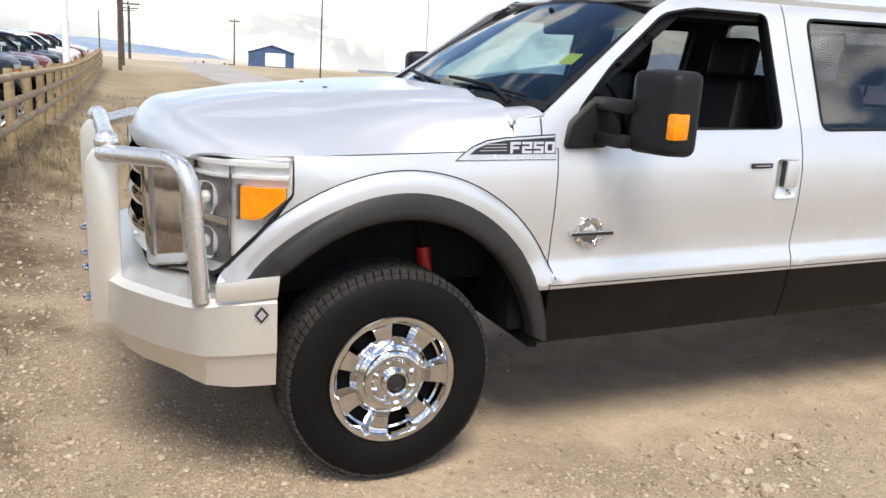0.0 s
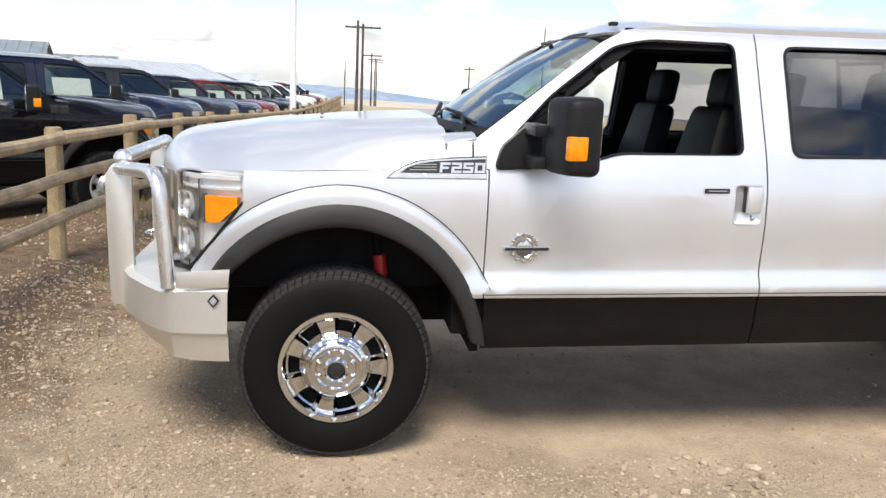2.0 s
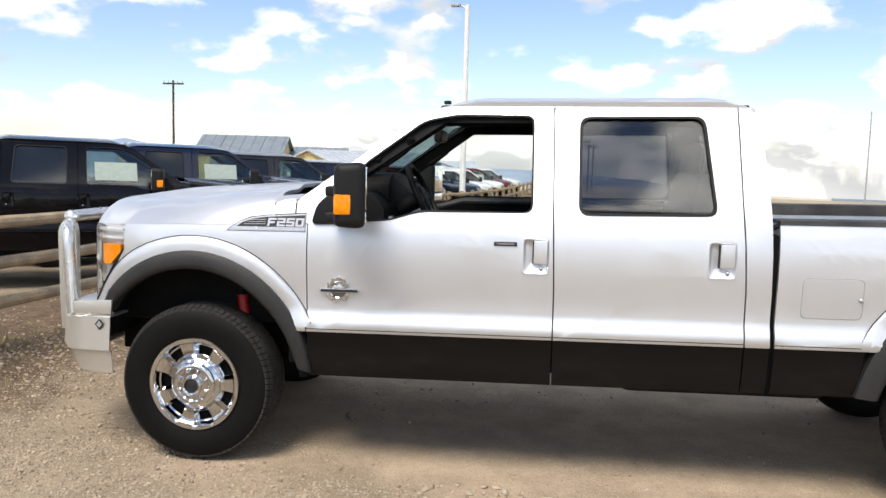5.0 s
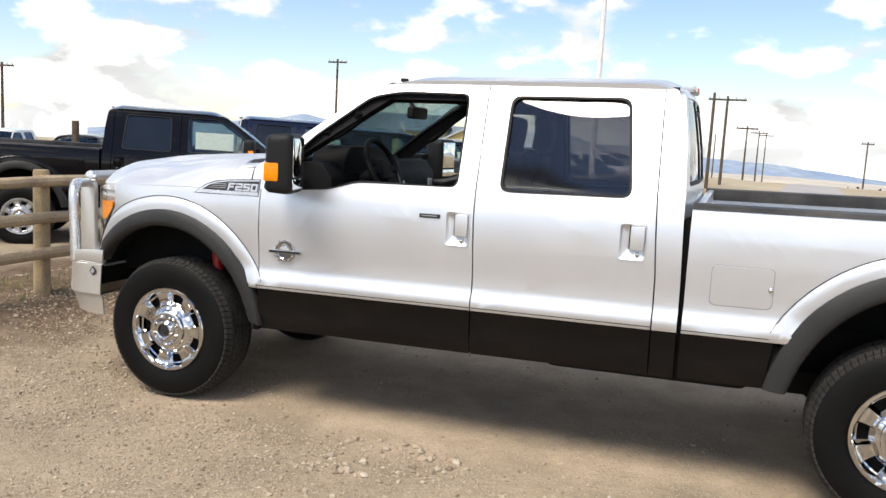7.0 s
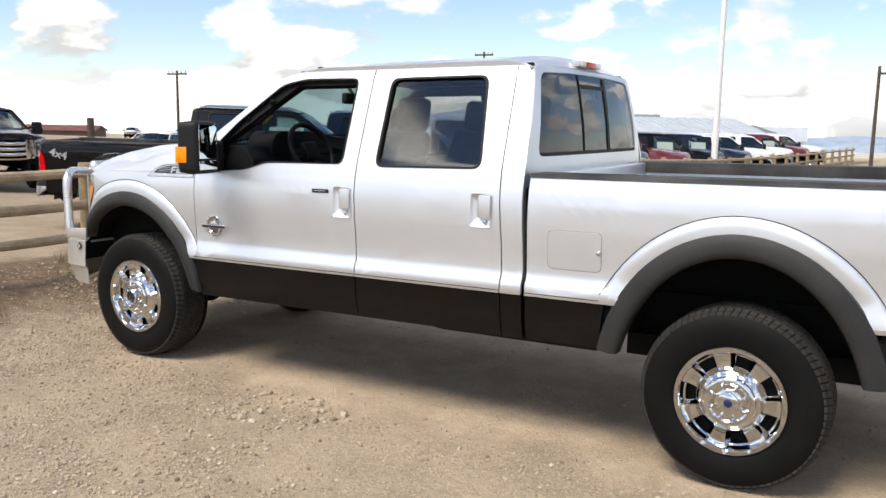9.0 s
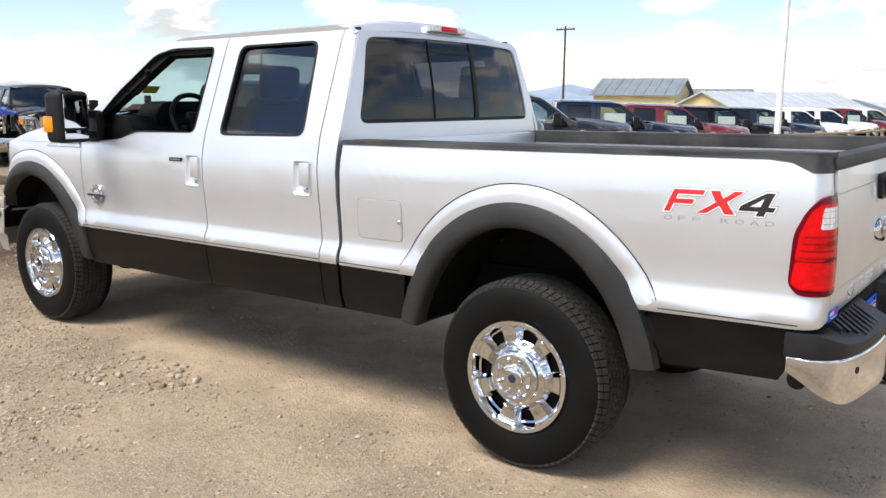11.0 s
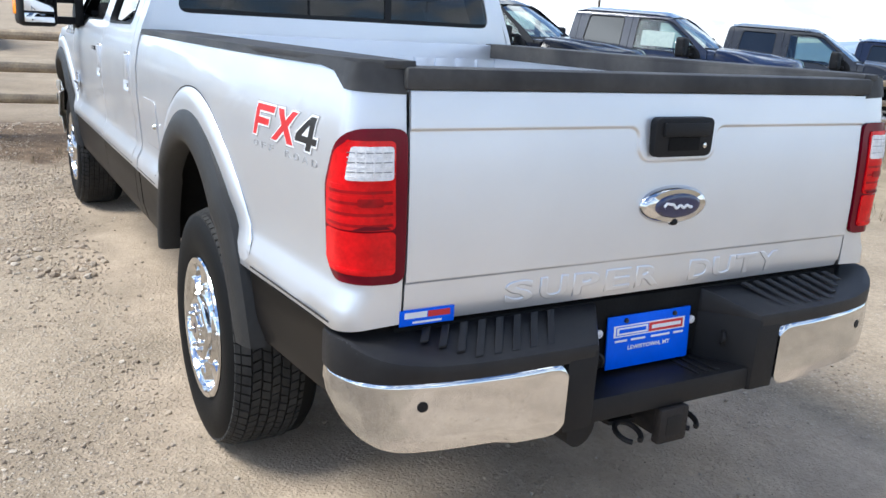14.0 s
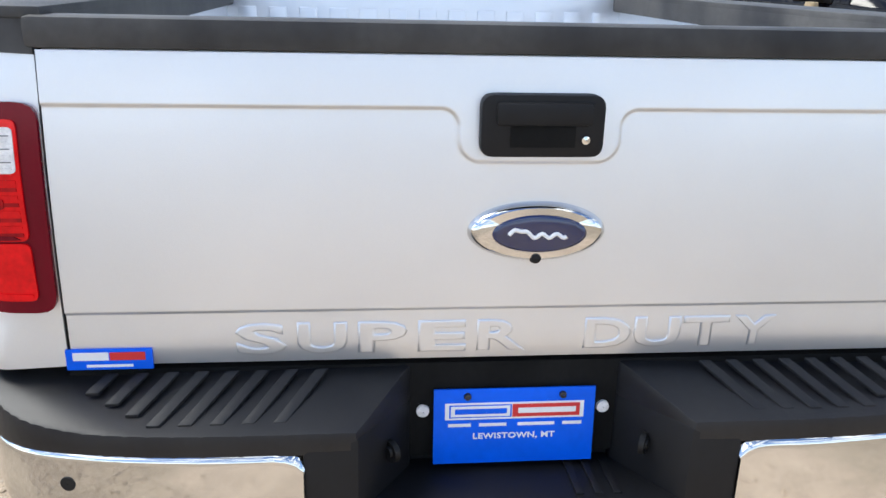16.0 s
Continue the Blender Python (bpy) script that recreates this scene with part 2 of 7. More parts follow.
CLEARLENS = surf("reversing_lens", (0.86, 0.84, 0.83), 0.10, 0.0, var=0.10, scale=90, fine=300, coat=0.4, bump=0.3, bscale=220)
SATINDARK = surf("dark_satin_lamp_backing", (0.24, 0.24, 0.25), 0.3, 0.7, var=0.15, scale=30)
AMBER = surf("amber_lens", (0.95, 0.30, 0.008), 0.2, var=0.12, scale=40, fine=120, coat=0.1, spec=0.3)
BRIGHTTRIM = surf("bright_silver_trim", (0.62, 0.63, 0.64), 0.25, 0.5, var=0.03)
REFLECTOR = surf("lamp_reflector", (0.92, 0.925, 0.93), 0.22, 0.35, var=0.05, scale=9)
BLUEPLATE = surf("blue_plastic_plate", (0.003, 0.115, 0.80), 0.45, var=0.05, spec=0.2)
WHITE = surf("white_print", (0.80, 0.80, 0.80), 0.4, var=0.03)
REDPRINT = surf("red_print", (0.62, 0.020, 0.025), 0.4, var=0.05)
BLACKPRINT = surf("black_print", (0.015, 0.015, 0.017), 0.4, var=0.05)
GREYPRINT = surf("grey_print", (0.34, 0.34, 0.35), 0.4, var=0.05)
DEEPBLUE = surf("dark_blue_enamel", (0.008, 0.016, 0.075), 0.15, coat=0.8, var=0.05)
REDSHOCK = surf("red_enamel", (0.45, 0.010, 0.010), 0.4, var=0.1)
STEEL = surf("rusty_dark_steel", (0.009, 0.0078, 0.0075), 0.7, 0.2, var=0.25, bump=0.2, bscale=120, col2=(0.016, 0.011, 0.009))
PAPER = surf("window_sticker_paper", (0.34, 0.41, 0.37), 0.6, var=0.06, scale=20)
YELLOWTAG = surf("yellow_card", (0.72, 0.70, 0.10), 0.6, var=0.05)
CLEAR = pane("clear_glass", (0.965, 0.985, 0.975))
SCREEN = pane("windshield_glass", (0.60, 0.72, 0.74), ior=1.45)
TINTED = pane("privacy_glass", (0.60, 0.60, 0.60), ior=1.75)
BACKGLASS = pane("dark_back_glass", (0.47, 0.47, 0.49), ior=1.55)
ROWGLASS = pane("row_truck_glass", (0.74, 0.80, 0.78), ior=1.7)
DARKPANE = surf("dark_car_glass", (0.010, 0.012, 0.013), 0.05, var=0.2, scale=3, coat=0.5, rvar=0.02)
LENSCOVER = pane("clear_lamp_cover", (0.94, 0.95, 0.96), 0.02, 1.4)
MIRROR = surf("mirror_glass", (0.85, 0.86, 0.87), 0.03, 1.0, var=0.01, rvar=0.01)
POST = surf("weathered_post_wood", (0.36, 0.27, 0.15), 0.85, col2=(0.22, 0.17, 0.11), scale=7, fine=70, var=0.20, bump=0.4, bscale=70)
RAIL = surf("weathered_rail_wood", (0.42, 0.32, 0.20), 0.85, col2=(0.27, 0.205, 0.14), scale=6, fine=60, var=0.20, bump=0.4, bscale=60)
POLE = surf("utility_pole_wood", (0.10, 0.075, 0.055), 0.9, var=0.2, bump=0.3, bscale=30)
WHITEPOLE = surf("white_painted_steel", (0.80, 0.80, 0.79), 0.4, var=0.05)
YELLOWWALL = surf("cream_yellow_siding", (0.66, 0.53, 0.26), 0.7, var=0.06, scale=0.6, fine=6)
GREYROOF = surf("grey_metal_roof", (0.25, 0.29, 0.32), 0.45, 0.3, var=0.08, scale=0.8, fine=8)
PALEROOF = surf("pale_metal_roof", (0.50, 0.54, 0.58), 0.45, 0.2, var=0.06, scale=0.5, fine=6)
BARNBLUE = surf("blue_metal_siding", (0.045, 0.09, 0.19), 0.6, var=0.08, scale=0.5, fine=5)
BARNROOF = surf("blue_metal_roof", (0.05, 0.09, 0.17), 0.5, var=0.08, scale=0.5, fine=5)
STONE = surf("loose_stone", (0.52, 0.455, 0.375), 0.9, fine=150, var=0.15, bump=0.2, bscale=200)
by_island(STONE, ((0.20, 0.152, 0.108), (0.33, 0.258, 0.186), (0.40, 0.318, 0.232), (0.34, 0.272, 0.205), (0.50, 0.425, 0.335)))
DRYGRASS = surf("dry_grass", (0.29, 0.225, 0.14), 0.9, col2=(0.17, 0.13, 0.08), scale=2.0, fine=40, var=0.15)
GREENGRASS = surf("green_grass", (0.14, 0.16, 0.05), 0.9, col2=(0.25, 0.21, 0.09), scale=2.0, fine=40, var=0.15)
# forest seen through distance: the blue haze is mixed into the base colour
HILL = surf("hazed_forest_hill", (0.22, 0.29, 0.40), 1.0, col2=(0.30, 0.36, 0.44), scale=0.004, fine=0.02, var=0.15, spec=0.0)
PLAINHILL = surf("far_grass_hill", (0.55, 0.49, 0.41), 1.0, col2=(0.44, 0.41, 0.37), scale=0.004, fine=0.03, var=0.12, spec=0.0)
JUNIPER = surf("dark_evergreen", (0.035, 0.045, 0.025), 0.9, var=0.2, scale=0.8, fine=6)


# ---- mesh helpers ----
def part(name, bm, material, parent=None, label="", sharp=35.0, shadow=True):
    """One mesh object, under a thing or under a part."""
    bm.normal_update()
    me = bpy.data.meshes.new(name)
    bm.to_mesh(me)
    bm.free()
    for poly in me.polygons:
        poly.use_smooth = True
    me.set_sharp_from_angle(angle=radians(sharp))
    me.materials.append(material)
    ob = new(name, me)
    ob.parent = parent
    if label:
        ob["label"] = label
    if not shadow:
        ob.visible_shadow = False
    return ob


def thing(name, label, category, m=None, group="", kind=""):
    ob = new(name)
    ob.empty_display_size = 0.2
    if m is not None:
        ob.matrix_basis = m
    return tagged(ob, label, category, group, kind)


def closed(bm):
    bmesh.ops.recalc_face_normals(bm, faces=bm.faces[:])
    return bm


def box(bm, x0, x1, y0, y1, z0, z1, bevel=0.0, seg=2):
    b = bmesh.new()
    bmesh.ops.create_cube(b, size=1.0)
    for v in b.verts:
        v.co = Vector(((x0 + x1) / 2 + v.co.x * (x1 - x0), (y0 + y1) / 2 + v.co.y * (y1 - y0), (z0 + z1) / 2 + v.co.z * (z1 - z0)))
    if bevel:
        bmesh.ops.bevel(b, geom=b.edges[:], offset=bevel, segments=seg, profile=0.6, affect="EDGES")
    return absorb(bm, b)


def absorb(bm, b, m=None):
    """Adds the mesh b to bm."""
    if m is not None:
        b.transform(m)
    tmp = bpy.data.meshes.new("tmp")
    b.to_mesh(tmp)
    b.free()
    bm.from_mesh(tmp)
    bpy.data.meshes.remove(tmp)
    return bm


def prism(bm, pts, axis, a, b, bevel=0.0):
    """A polygon pushed along an axis from a to b. pts lie in the other two axes, in order."""
    q = bmesh.new()
    n = "xyz".index(axis)
    rows = []
    for h in (a, b):
        rows.append([q.verts.new(tuple(p[:n]) + (h,) + tuple(p[n:])) for p in pts])
    q.faces.new(rows[0])
    q.faces.new(rows[1][::-1])
    for i in range(len(pts)):
        j = (i + 1) % len(pts)
        q.faces.new((rows[0][i], rows[1][i], rows[1][j], rows[0][j]))
    closed(q)
    if bevel:
        bmesh.ops.bevel(q, geom=q.edges[:], offset=bevel, segments=2, profile=0.6, affect="EDGES")
    return absorb(bm, q)


def tube(bm, pts, r, seg=10, taper=None):
    pts = [Vector(p) for p in pts]
    rings, up = [], None
    for i, p in enumerate(pts):
        d = (pts[min(i + 1, len(pts) - 1)] - pts[max(i - 1, 0)]).normalized()
        if up is None:
            up = Vector((0, 0, 1)) if abs(d.z) < 0.9 else Vector((1, 0, 0))
        side = d.cross(up).normalized()
        up = side.cross(d).normalized()
        rr = r if taper is None else r + (taper - r) * i / (len(pts) - 1)
        rings.append([bm.verts.new(p + rr * (math.cos(a) * side + math.sin(a) * up)) for a in (2 * math.pi * k / seg for k in range(seg))])
    for a, b in zip(rings, rings[1:]):
        for k in range(seg):
            bm.faces.new((a[k], a[(k + 1) % seg], b[(k + 1) % seg], b[k]))
    bm.faces.new(rings[0])
    bm.faces.new(rings[-1][::-1])
    closed(bm)
    return bm


def bend(pts, r, n=6):
    """A polyline with its inner corners rounded by r."""
    pts = [Vector(p) for p in pts]
    out = [pts[0]]
    for a, b, c in zip(pts, pts[1:], pts[2:]):
        p, q = b + (a - b).normalized() * r, b + (c - b).normalized() * r
        out += [p.lerp(b, k / n).lerp(b.lerp(q, k / n), k / n) for k in range(n + 1)]
    return out + [pts[-1]]


def rounded(pts, r, n=4):
    """A closed polygon with rounded corners."""
    pts = [Vector((p[0], p[1], 0)) for p in pts]
    out = []
    for i, b in enumerate(pts):
        a, c = pts[i - 1], pts[(i + 1) % len(pts)]
        ra = min(r, (a - b).length * 0.45, (c - b).length * 0.45)
        p, q = b + (a - b).normalized() * ra, b + (c - b).normalized() * ra
        out += [p.lerp(b, k / n).lerp(b.lerp(q, k / n), k / n) for k in range(n + 1)]
    return [(p.x, p.y) for p in out]


def flowing(pts, n):
    """A soft curve through points, n steps between each two."""
    pts = [Vector(p) for p in pts]
    out = []
    for i in range(len(pts) - 1):
        p = [pts[min(len(pts) - 1, max(0, i + j))] for j in (-1, 0, 1, 2)]
        for f in (k / n for k in range(n)):
            out.append(0.5 * (2 * p[1] + (p[2] - p[0]) * f + (2 * p[0] - 5 * p[1] + 4 * p[2] - p[3]) * f * f + (3 * p[1] - p[0] - 3 * p[2] + p[3]) * f ** 3))
    return [tuple(p) for p in out + [pts[-1]]]


def lathe(bm, profile, seg=48, skip=None):
    """A profile of (radius, y) turned round the y axis."""
    rings = []
    for r, y in profile:
        rings.append([bm.verts.new((r * math.cos(a), y, r * math.sin(a))) for a in (2 * math.pi * k / seg for k in range(seg))])
    for i, (a, b) in enumerate(zip(rings, rings[1:])):
        for k in range(seg):
            if skip and skip(i, k):
                continue
            bm.faces.new((a[k], a[(k + 1) % seg], b[(k + 1) % seg], b[k]))
    return bm


def grid(nu, nv, f):
    bm = bmesh.new()
    vs = [[bm.verts.new(f(i / nu, j / nv)) for j in range(nv + 1)] for i in range(nu + 1)]
    for i in range(nu):
        for j in range(nv):
            bm.faces.new((vs[i][j], vs[i + 1][j], vs[i + 1][j + 1], vs[i][j + 1]))
    return bm


def sheet(outline, holes=(), us=(), zs=()):
    """A flat sheet in x and z with holes, cut along lines, to be curved later."""
    bm = bmesh.new()
    for loop in (outline, *holes):
        vs = [bm.verts.new((x, 0, z)) for x, z in loop]
        for i in range(len(vs)):
            bm.edges.new((vs[i - 1], vs[i]))
    bmesh.ops.triangle_fill(bm, use_beauty=True, use_dissolve=False, edges=bm.edges[:])
    for axis, values in ((0, us), (2, zs)):
        for v in values:
            co, no = [0, 0, 0], [0, 0, 0]
            co[axis], no[axis] = v, 1
            bmesh.ops.bisect_plane(bm, geom=bm.verts[:] + bm.edges[:] + bm.faces[:], dist=1e-5, plane_co=co, plane_no=no)
    return bm


def shell(bm, thick, out=None):
    """Gives an open sheet thickness, inwards; out(v) points outwards."""
    bm.normal_update()
    if out is not None:
        total = sum(f.normal.dot(out(f.calc_center_median())) * f.calc_area() for f in bm.faces)
        if total < 0:
            bmesh.ops.reverse_faces(bm, faces=bm.faces[:])
            bm.normal_update()
    faces = list(bm.faces)
    rims = [(l.vert, l.link_loop_next.vert) for f in faces for l in f.loops if l.edge.is_boundary]
    inner = {v: bm.verts.new(v.co - v.normal * thick) for v in list(bm.verts)}
    for f in faces:
        bm.faces.new([inner[v] for v in reversed(f.verts)])
    for a, b in rims:
        bm.faces.new((b, a, inner[a], inner[b]))
    return bm


def steps(a, b, n):
    return [a + (b - a) * k / n for k in range(n + 1)]


def curve_at(pairs, v):
    return float(np.interp(v, [p[0] for p in pairs], [p[1] for p in pairs]))


def letters(text, height, depth, bevel=0.0, shear=0.0, wide=1.0, space=1.0, bold=0.0):
    """Text in Blender's own font as a mesh in x and z, centred, facing -y."""
    cu = bpy.data.curves.new("text", "FONT")
    cu.body, cu.size, cu.extrude, cu.bevel_depth, cu.shear, cu.space_character = text, 1.0, 0.01, bevel, shear, space
    cu.resolution_u, cu.bevel_resolution, cu.offset = 3, 2, bold
    ob = bpy.data.objects.new("text", cu)
    scene.collection.objects.link(ob)
    me = bpy.data.meshes.new_from_object(ob.evaluated_get(bpy.context.evaluated_depsgraph_get()))
    bm = bmesh.new()
    bm.from_mesh(me)
    bpy.data.objects.remove(ob)
    bpy.data.curves.remove(cu)
    bpy.data.meshes.remove(me)
    lo = [min(v.co[k] for v in bm.verts) for k in (0, 1)]
    hi = [max(v.co[k] for v in bm.verts) for k in (0, 1)]
    s = height / (hi[1] - lo[1])
    deep = max(abs(v.co.z) for v in bm.verts) or 1.0
    for v in bm.verts:
        v.co = Vector(((v.co.x - (lo[0] + hi[0]) / 2) * s * wide, -v.co.z / deep * depth / 2, (v.co.y - (lo[1] + hi[1]) / 2) * s))
    return bm


def smooth(a, b, v):
    k = min(1.0, max(0.0, (v - a) / (b - a)))
    return k * k * (3 - 2 * k)


# ---- pickup truck ----
# Its own axes: x = 0 at the front axle, the nose towards -x, y = 0 on the middle line, the driver's side at -y.
RAKE = 0.0175           # the body stands a little higher at the back
SIDE = [(0.48, 0.925), (0.52, 0.95), (0.60, 0.972), (0.735, 0.984), (0.748, 0.996), (0.80, 0.990), (0.835, 0.972), (0.865, 0.968), (0.95, 0.974), (1.08, 0.984),
        (1.20, 0.984), (1.27, 0.974), (1.33, 0.958), (1.368, 0.948), (1.40, 0.936), (1.86, 0.760), (1.90, 0.738), (1.925, 0.705), (1.94, 0.66)]
ZCUTS = [0.52, 0.60, 0.735, 0.748, 0.80, 0.835, 0.865, 0.95, 1.08, 1.20, 1.27, 1.33, 1.368, 1.40, 1.5, 1.6, 1.7, 1.8, 1.86, 1.90]
REAR_X, REAR_R = 5.165, 0.06


def nose_in(x):
    """How far the front fender is drawn in towards the nose."""
    return 0.155 * ((-0.15 - max(x, -0.62)) / 0.47) ** 2.2 if x < -0.15 else 0.0


def tail_in(x):
    """How far the bed is drawn in towards the tail lamps."""
    return 0.0545 * smooth(4.25, 5.25, x)


def side_at(x, z, s, off=0.0):
    """A point on the side of the body; past the rear corner it wraps round onto the back."""
    o = curve_at(SIDE, z) - nose_in(x) - tail_in(x)
    turn = REAR_X - REAR_R
    if x <= turn:
        return Vector((x, s * (o + off), z))
    a = (x - turn) / REAR_R
    lean = 0.16 * max(0.0, z - 0.88) ** 2 * min(1.0, a)
    if a < math.pi / 2:
        return Vector((turn + (REAR_R + off) * math.sin(a) - lean, s * (o - REAR_R + (REAR_R + off) * math.cos(a)), z))
    run = x - turn - REAR_R * math.pi / 2
    o += (0.968 - curve_at(SIDE, z)) * min(1.0, run / 0.055)      # the tailgate opening has straight sides
    return Vector((REAR_X + off - lean, s * (o - REAR_R - run), z))


def outward(s):
    return lambda c: Vector((1.0 if c.x > 5.13 else 0.0, s, 0.05))


def arch(cx, cz, a, b, z_from, z_to, n=22):
    """Points along a wheel arch from its front foot over the top to its rear foot."""
    t0 = math.pi - math.asin(max(-0.95, min(0.95, (z_from - cz) / b)))
    t1 = math.asin(max(-0.95, min(0.95, (z_to - cz) / b)))
    return [(cx + a * math.cos(t), cz + b * math.sin(t)) for t in steps(t0, t1, n)]


def raked(bm):
    for v in bm.verts:
        v.co.z += RAKE * v.co.x
    return bm


def even_normals(me, count, flat, s):
    """Shades the outer faces of a pressed panel by the true curve of the body."""
    true = []
    for x, z in flat:
        du = side_at(x + 0.03, z, s) - side_at(x - 0.03, z, s)
        dz = side_at(x, z + 0.010, s) - side_at(x, z - 0.010, s)
        n = du.cross(dz).normalized()
        true.append(n if n.dot(outward(s)(side_at(x, z, s))) > 0 else -n)
    out = [None] * len(me.loops)
    for p in me.polygons:
        for k in p.loop_indices:
            out[k] = true[me.loops[k].vertex_index] if p.index < count else p.normal.copy()
    me.normals_split_custom_set(out)


def panel(name, outline, holes, material, parent, s, us=(), off=0.0, thick=0.022, label=""):
    bm = sheet(outline, holes, us, ZCUTS)
    flat = [(v.co.x, v.co.z) for v in bm.verts]
    count = len(bm.faces)
    for v in bm.verts:
        v.co = side_at(v.co.x, v.co.z, s, off)
    shell(bm, thick, outward(s))
    ob = part(name, raked(bm), material, parent, label)
    even_normals(ob.data, count, flat, s)
    return ob


def window_glass(name, outline, material, parent, s, inset=0.016):
    bm = sheet(outline, (), (), ZCUTS)
    for v in bm.verts:
        v.co = side_at(v.co.x, v.co.z, s, -inset)
    shell(bm, 0.004, outward(s))
    return part(name, raked(bm), material, parent, shadow=False)


def seal_round(name, outline, parent, s, w=0.010):
    """A rubber frame round a window."""
    bm = bmesh.new()
    n = len(outline)
    cx, cz = sum(p[0] for p in outline) / n, sum(p[1] for p in outline) / n
    rows = []
    for x, z in outline:
        d = Vector((cx - x, cz - z)).normalized()
        q = (x + d.x * w, z + d.y * w)
        rows.append([bm.verts.new(side_at(*p, s, o)) for p, o in (((x, z), -0.020), ((x, z), 0.003), (q, 0.003), (q, -0.020))])
    for i in range(n):
        a, b = rows[i - 1], rows[i]
        for k in range(4):
            bm.faces.new((a[k], a[(k + 1) % 4], b[(k + 1) % 4], b[k]))
    return part(name, raked(closed(bm)), SEAL, parent)


FRONT_GLASS = rounded([(0.700, 1.300), (1.045, 1.322), (1.20, 1.368), (1.772, 1.372), (1.757, 1.862), (1.36, 1.868), (1.19, 1.836), (0.90, 1.617), (0.72, 1.435)], 0.045)
REAR_GLASS = rounded([(1.995, 1.362), (2.662, 1.368), (2.602, 1.858), (1.985, 1.856)], 0.055)
REAR_U = REAR_X - REAR_R + REAR_R * math.pi / 2 + 0.063      # the inner edge of the bed's back face, unrolled


def make_flare(name, cx, cz, ai, bi, ao, bo, zf_i, zr_i, zf_o, zr_o, parent, s, low=0.62):
    inner, outer = arch(cx, cz, ai, bi, zf_i, zr_i, 36), arch(cx, cz, ao, bo, zf_o, zr_o, 36)
    bm = bmesh.new()
    rows = []
    for i, ((xi, zi), (xo, zo)) in enumerate(zip(inner, outer)):
        full_way = math.sin(math.pi * i / (len(inner) - 1)) ** 0.7
        slim = low + (1 - low) * full_way
        xi, zi = xo + (xi - xo) * slim, zo + (zi - zo) * slim
        row = []
        for k, y in ((0.0, 0.945), (0.0, 1.008), (0.10, 1.022), (0.30, 1.027), (0.75, 1.016), (0.95, 1.004), (1.0, 0.96)):
            row.append(bm.verts.new((xi + (xo - xi) * k, s * (y - nose_in(xi + (xo - xi) * k) * 0.6 - (0.026 * (1 - full_way) if zo < 0.9 else 0.0)), zi + (zo - zi) * k)))
        rows.append(row)
    for a, b in zip(rows, rows[1:]):
        for k in range(len(a) - 1):
            bm.faces.new((a[k], a[k + 1], b[k + 1], b[k]))
    for row in (rows[0], rows[-1]):
        bm.faces.new(row)
    return part(name, raked(closed(bm)), FLARE, parent, "dark grained plastic wheel arch flare", 50)


def make_lip(parent, s, cx, cz, ao, bo, zf, zr, paint):
    """The raised painted band round a wheel arch."""
    bm = bmesh.new()
    rows = []
    pts = arch(cx, cz, ao, bo, zf, zr, 36)
    seam = bmesh.new()
    line = []
    for i, (x, z) in enumerate(pts):
        d = Vector((x - cx, z - cz)).normalized()
        k = min(1.0, (len(pts) - 1 - i) / 5, (i / 5 if zf < 0.8 else 1.0))
        row = []
        for r, off in ((-0.012, 0.016), (0.03, 0.016), (0.060, 0.012), (0.075, 0.0015), (0.078, -0.01)):
            q = (x + d.x * r, z + d.y * r)
            row.append(bm.verts.new(side_at(q[0], max(q[1], 0.742), s, off * k if off > 0 else off)))
        rows.append(row)
        line.append([seam.verts.new(side_at(x + d.x * r, max(z + d.y * r, 0.742), s, 0.0030)) for r in (0.0765, 0.0805)])
    for a, b in zip(rows, rows[1:]):
        for k in range(len(a) - 1):
            bm.faces.new((a[k], a[k + 1], b[k + 1], b[k]))
    for a, b in zip(line, line[1:]):
        seam.faces.new((a[0], a[1], b[1], b[0]))
    lip = part("arch_lip", raked(closed(bm)), paint, parent, sharp=60)
    part("arch_seam", raked(closed(seam)), SEAL, lip)
    return lip


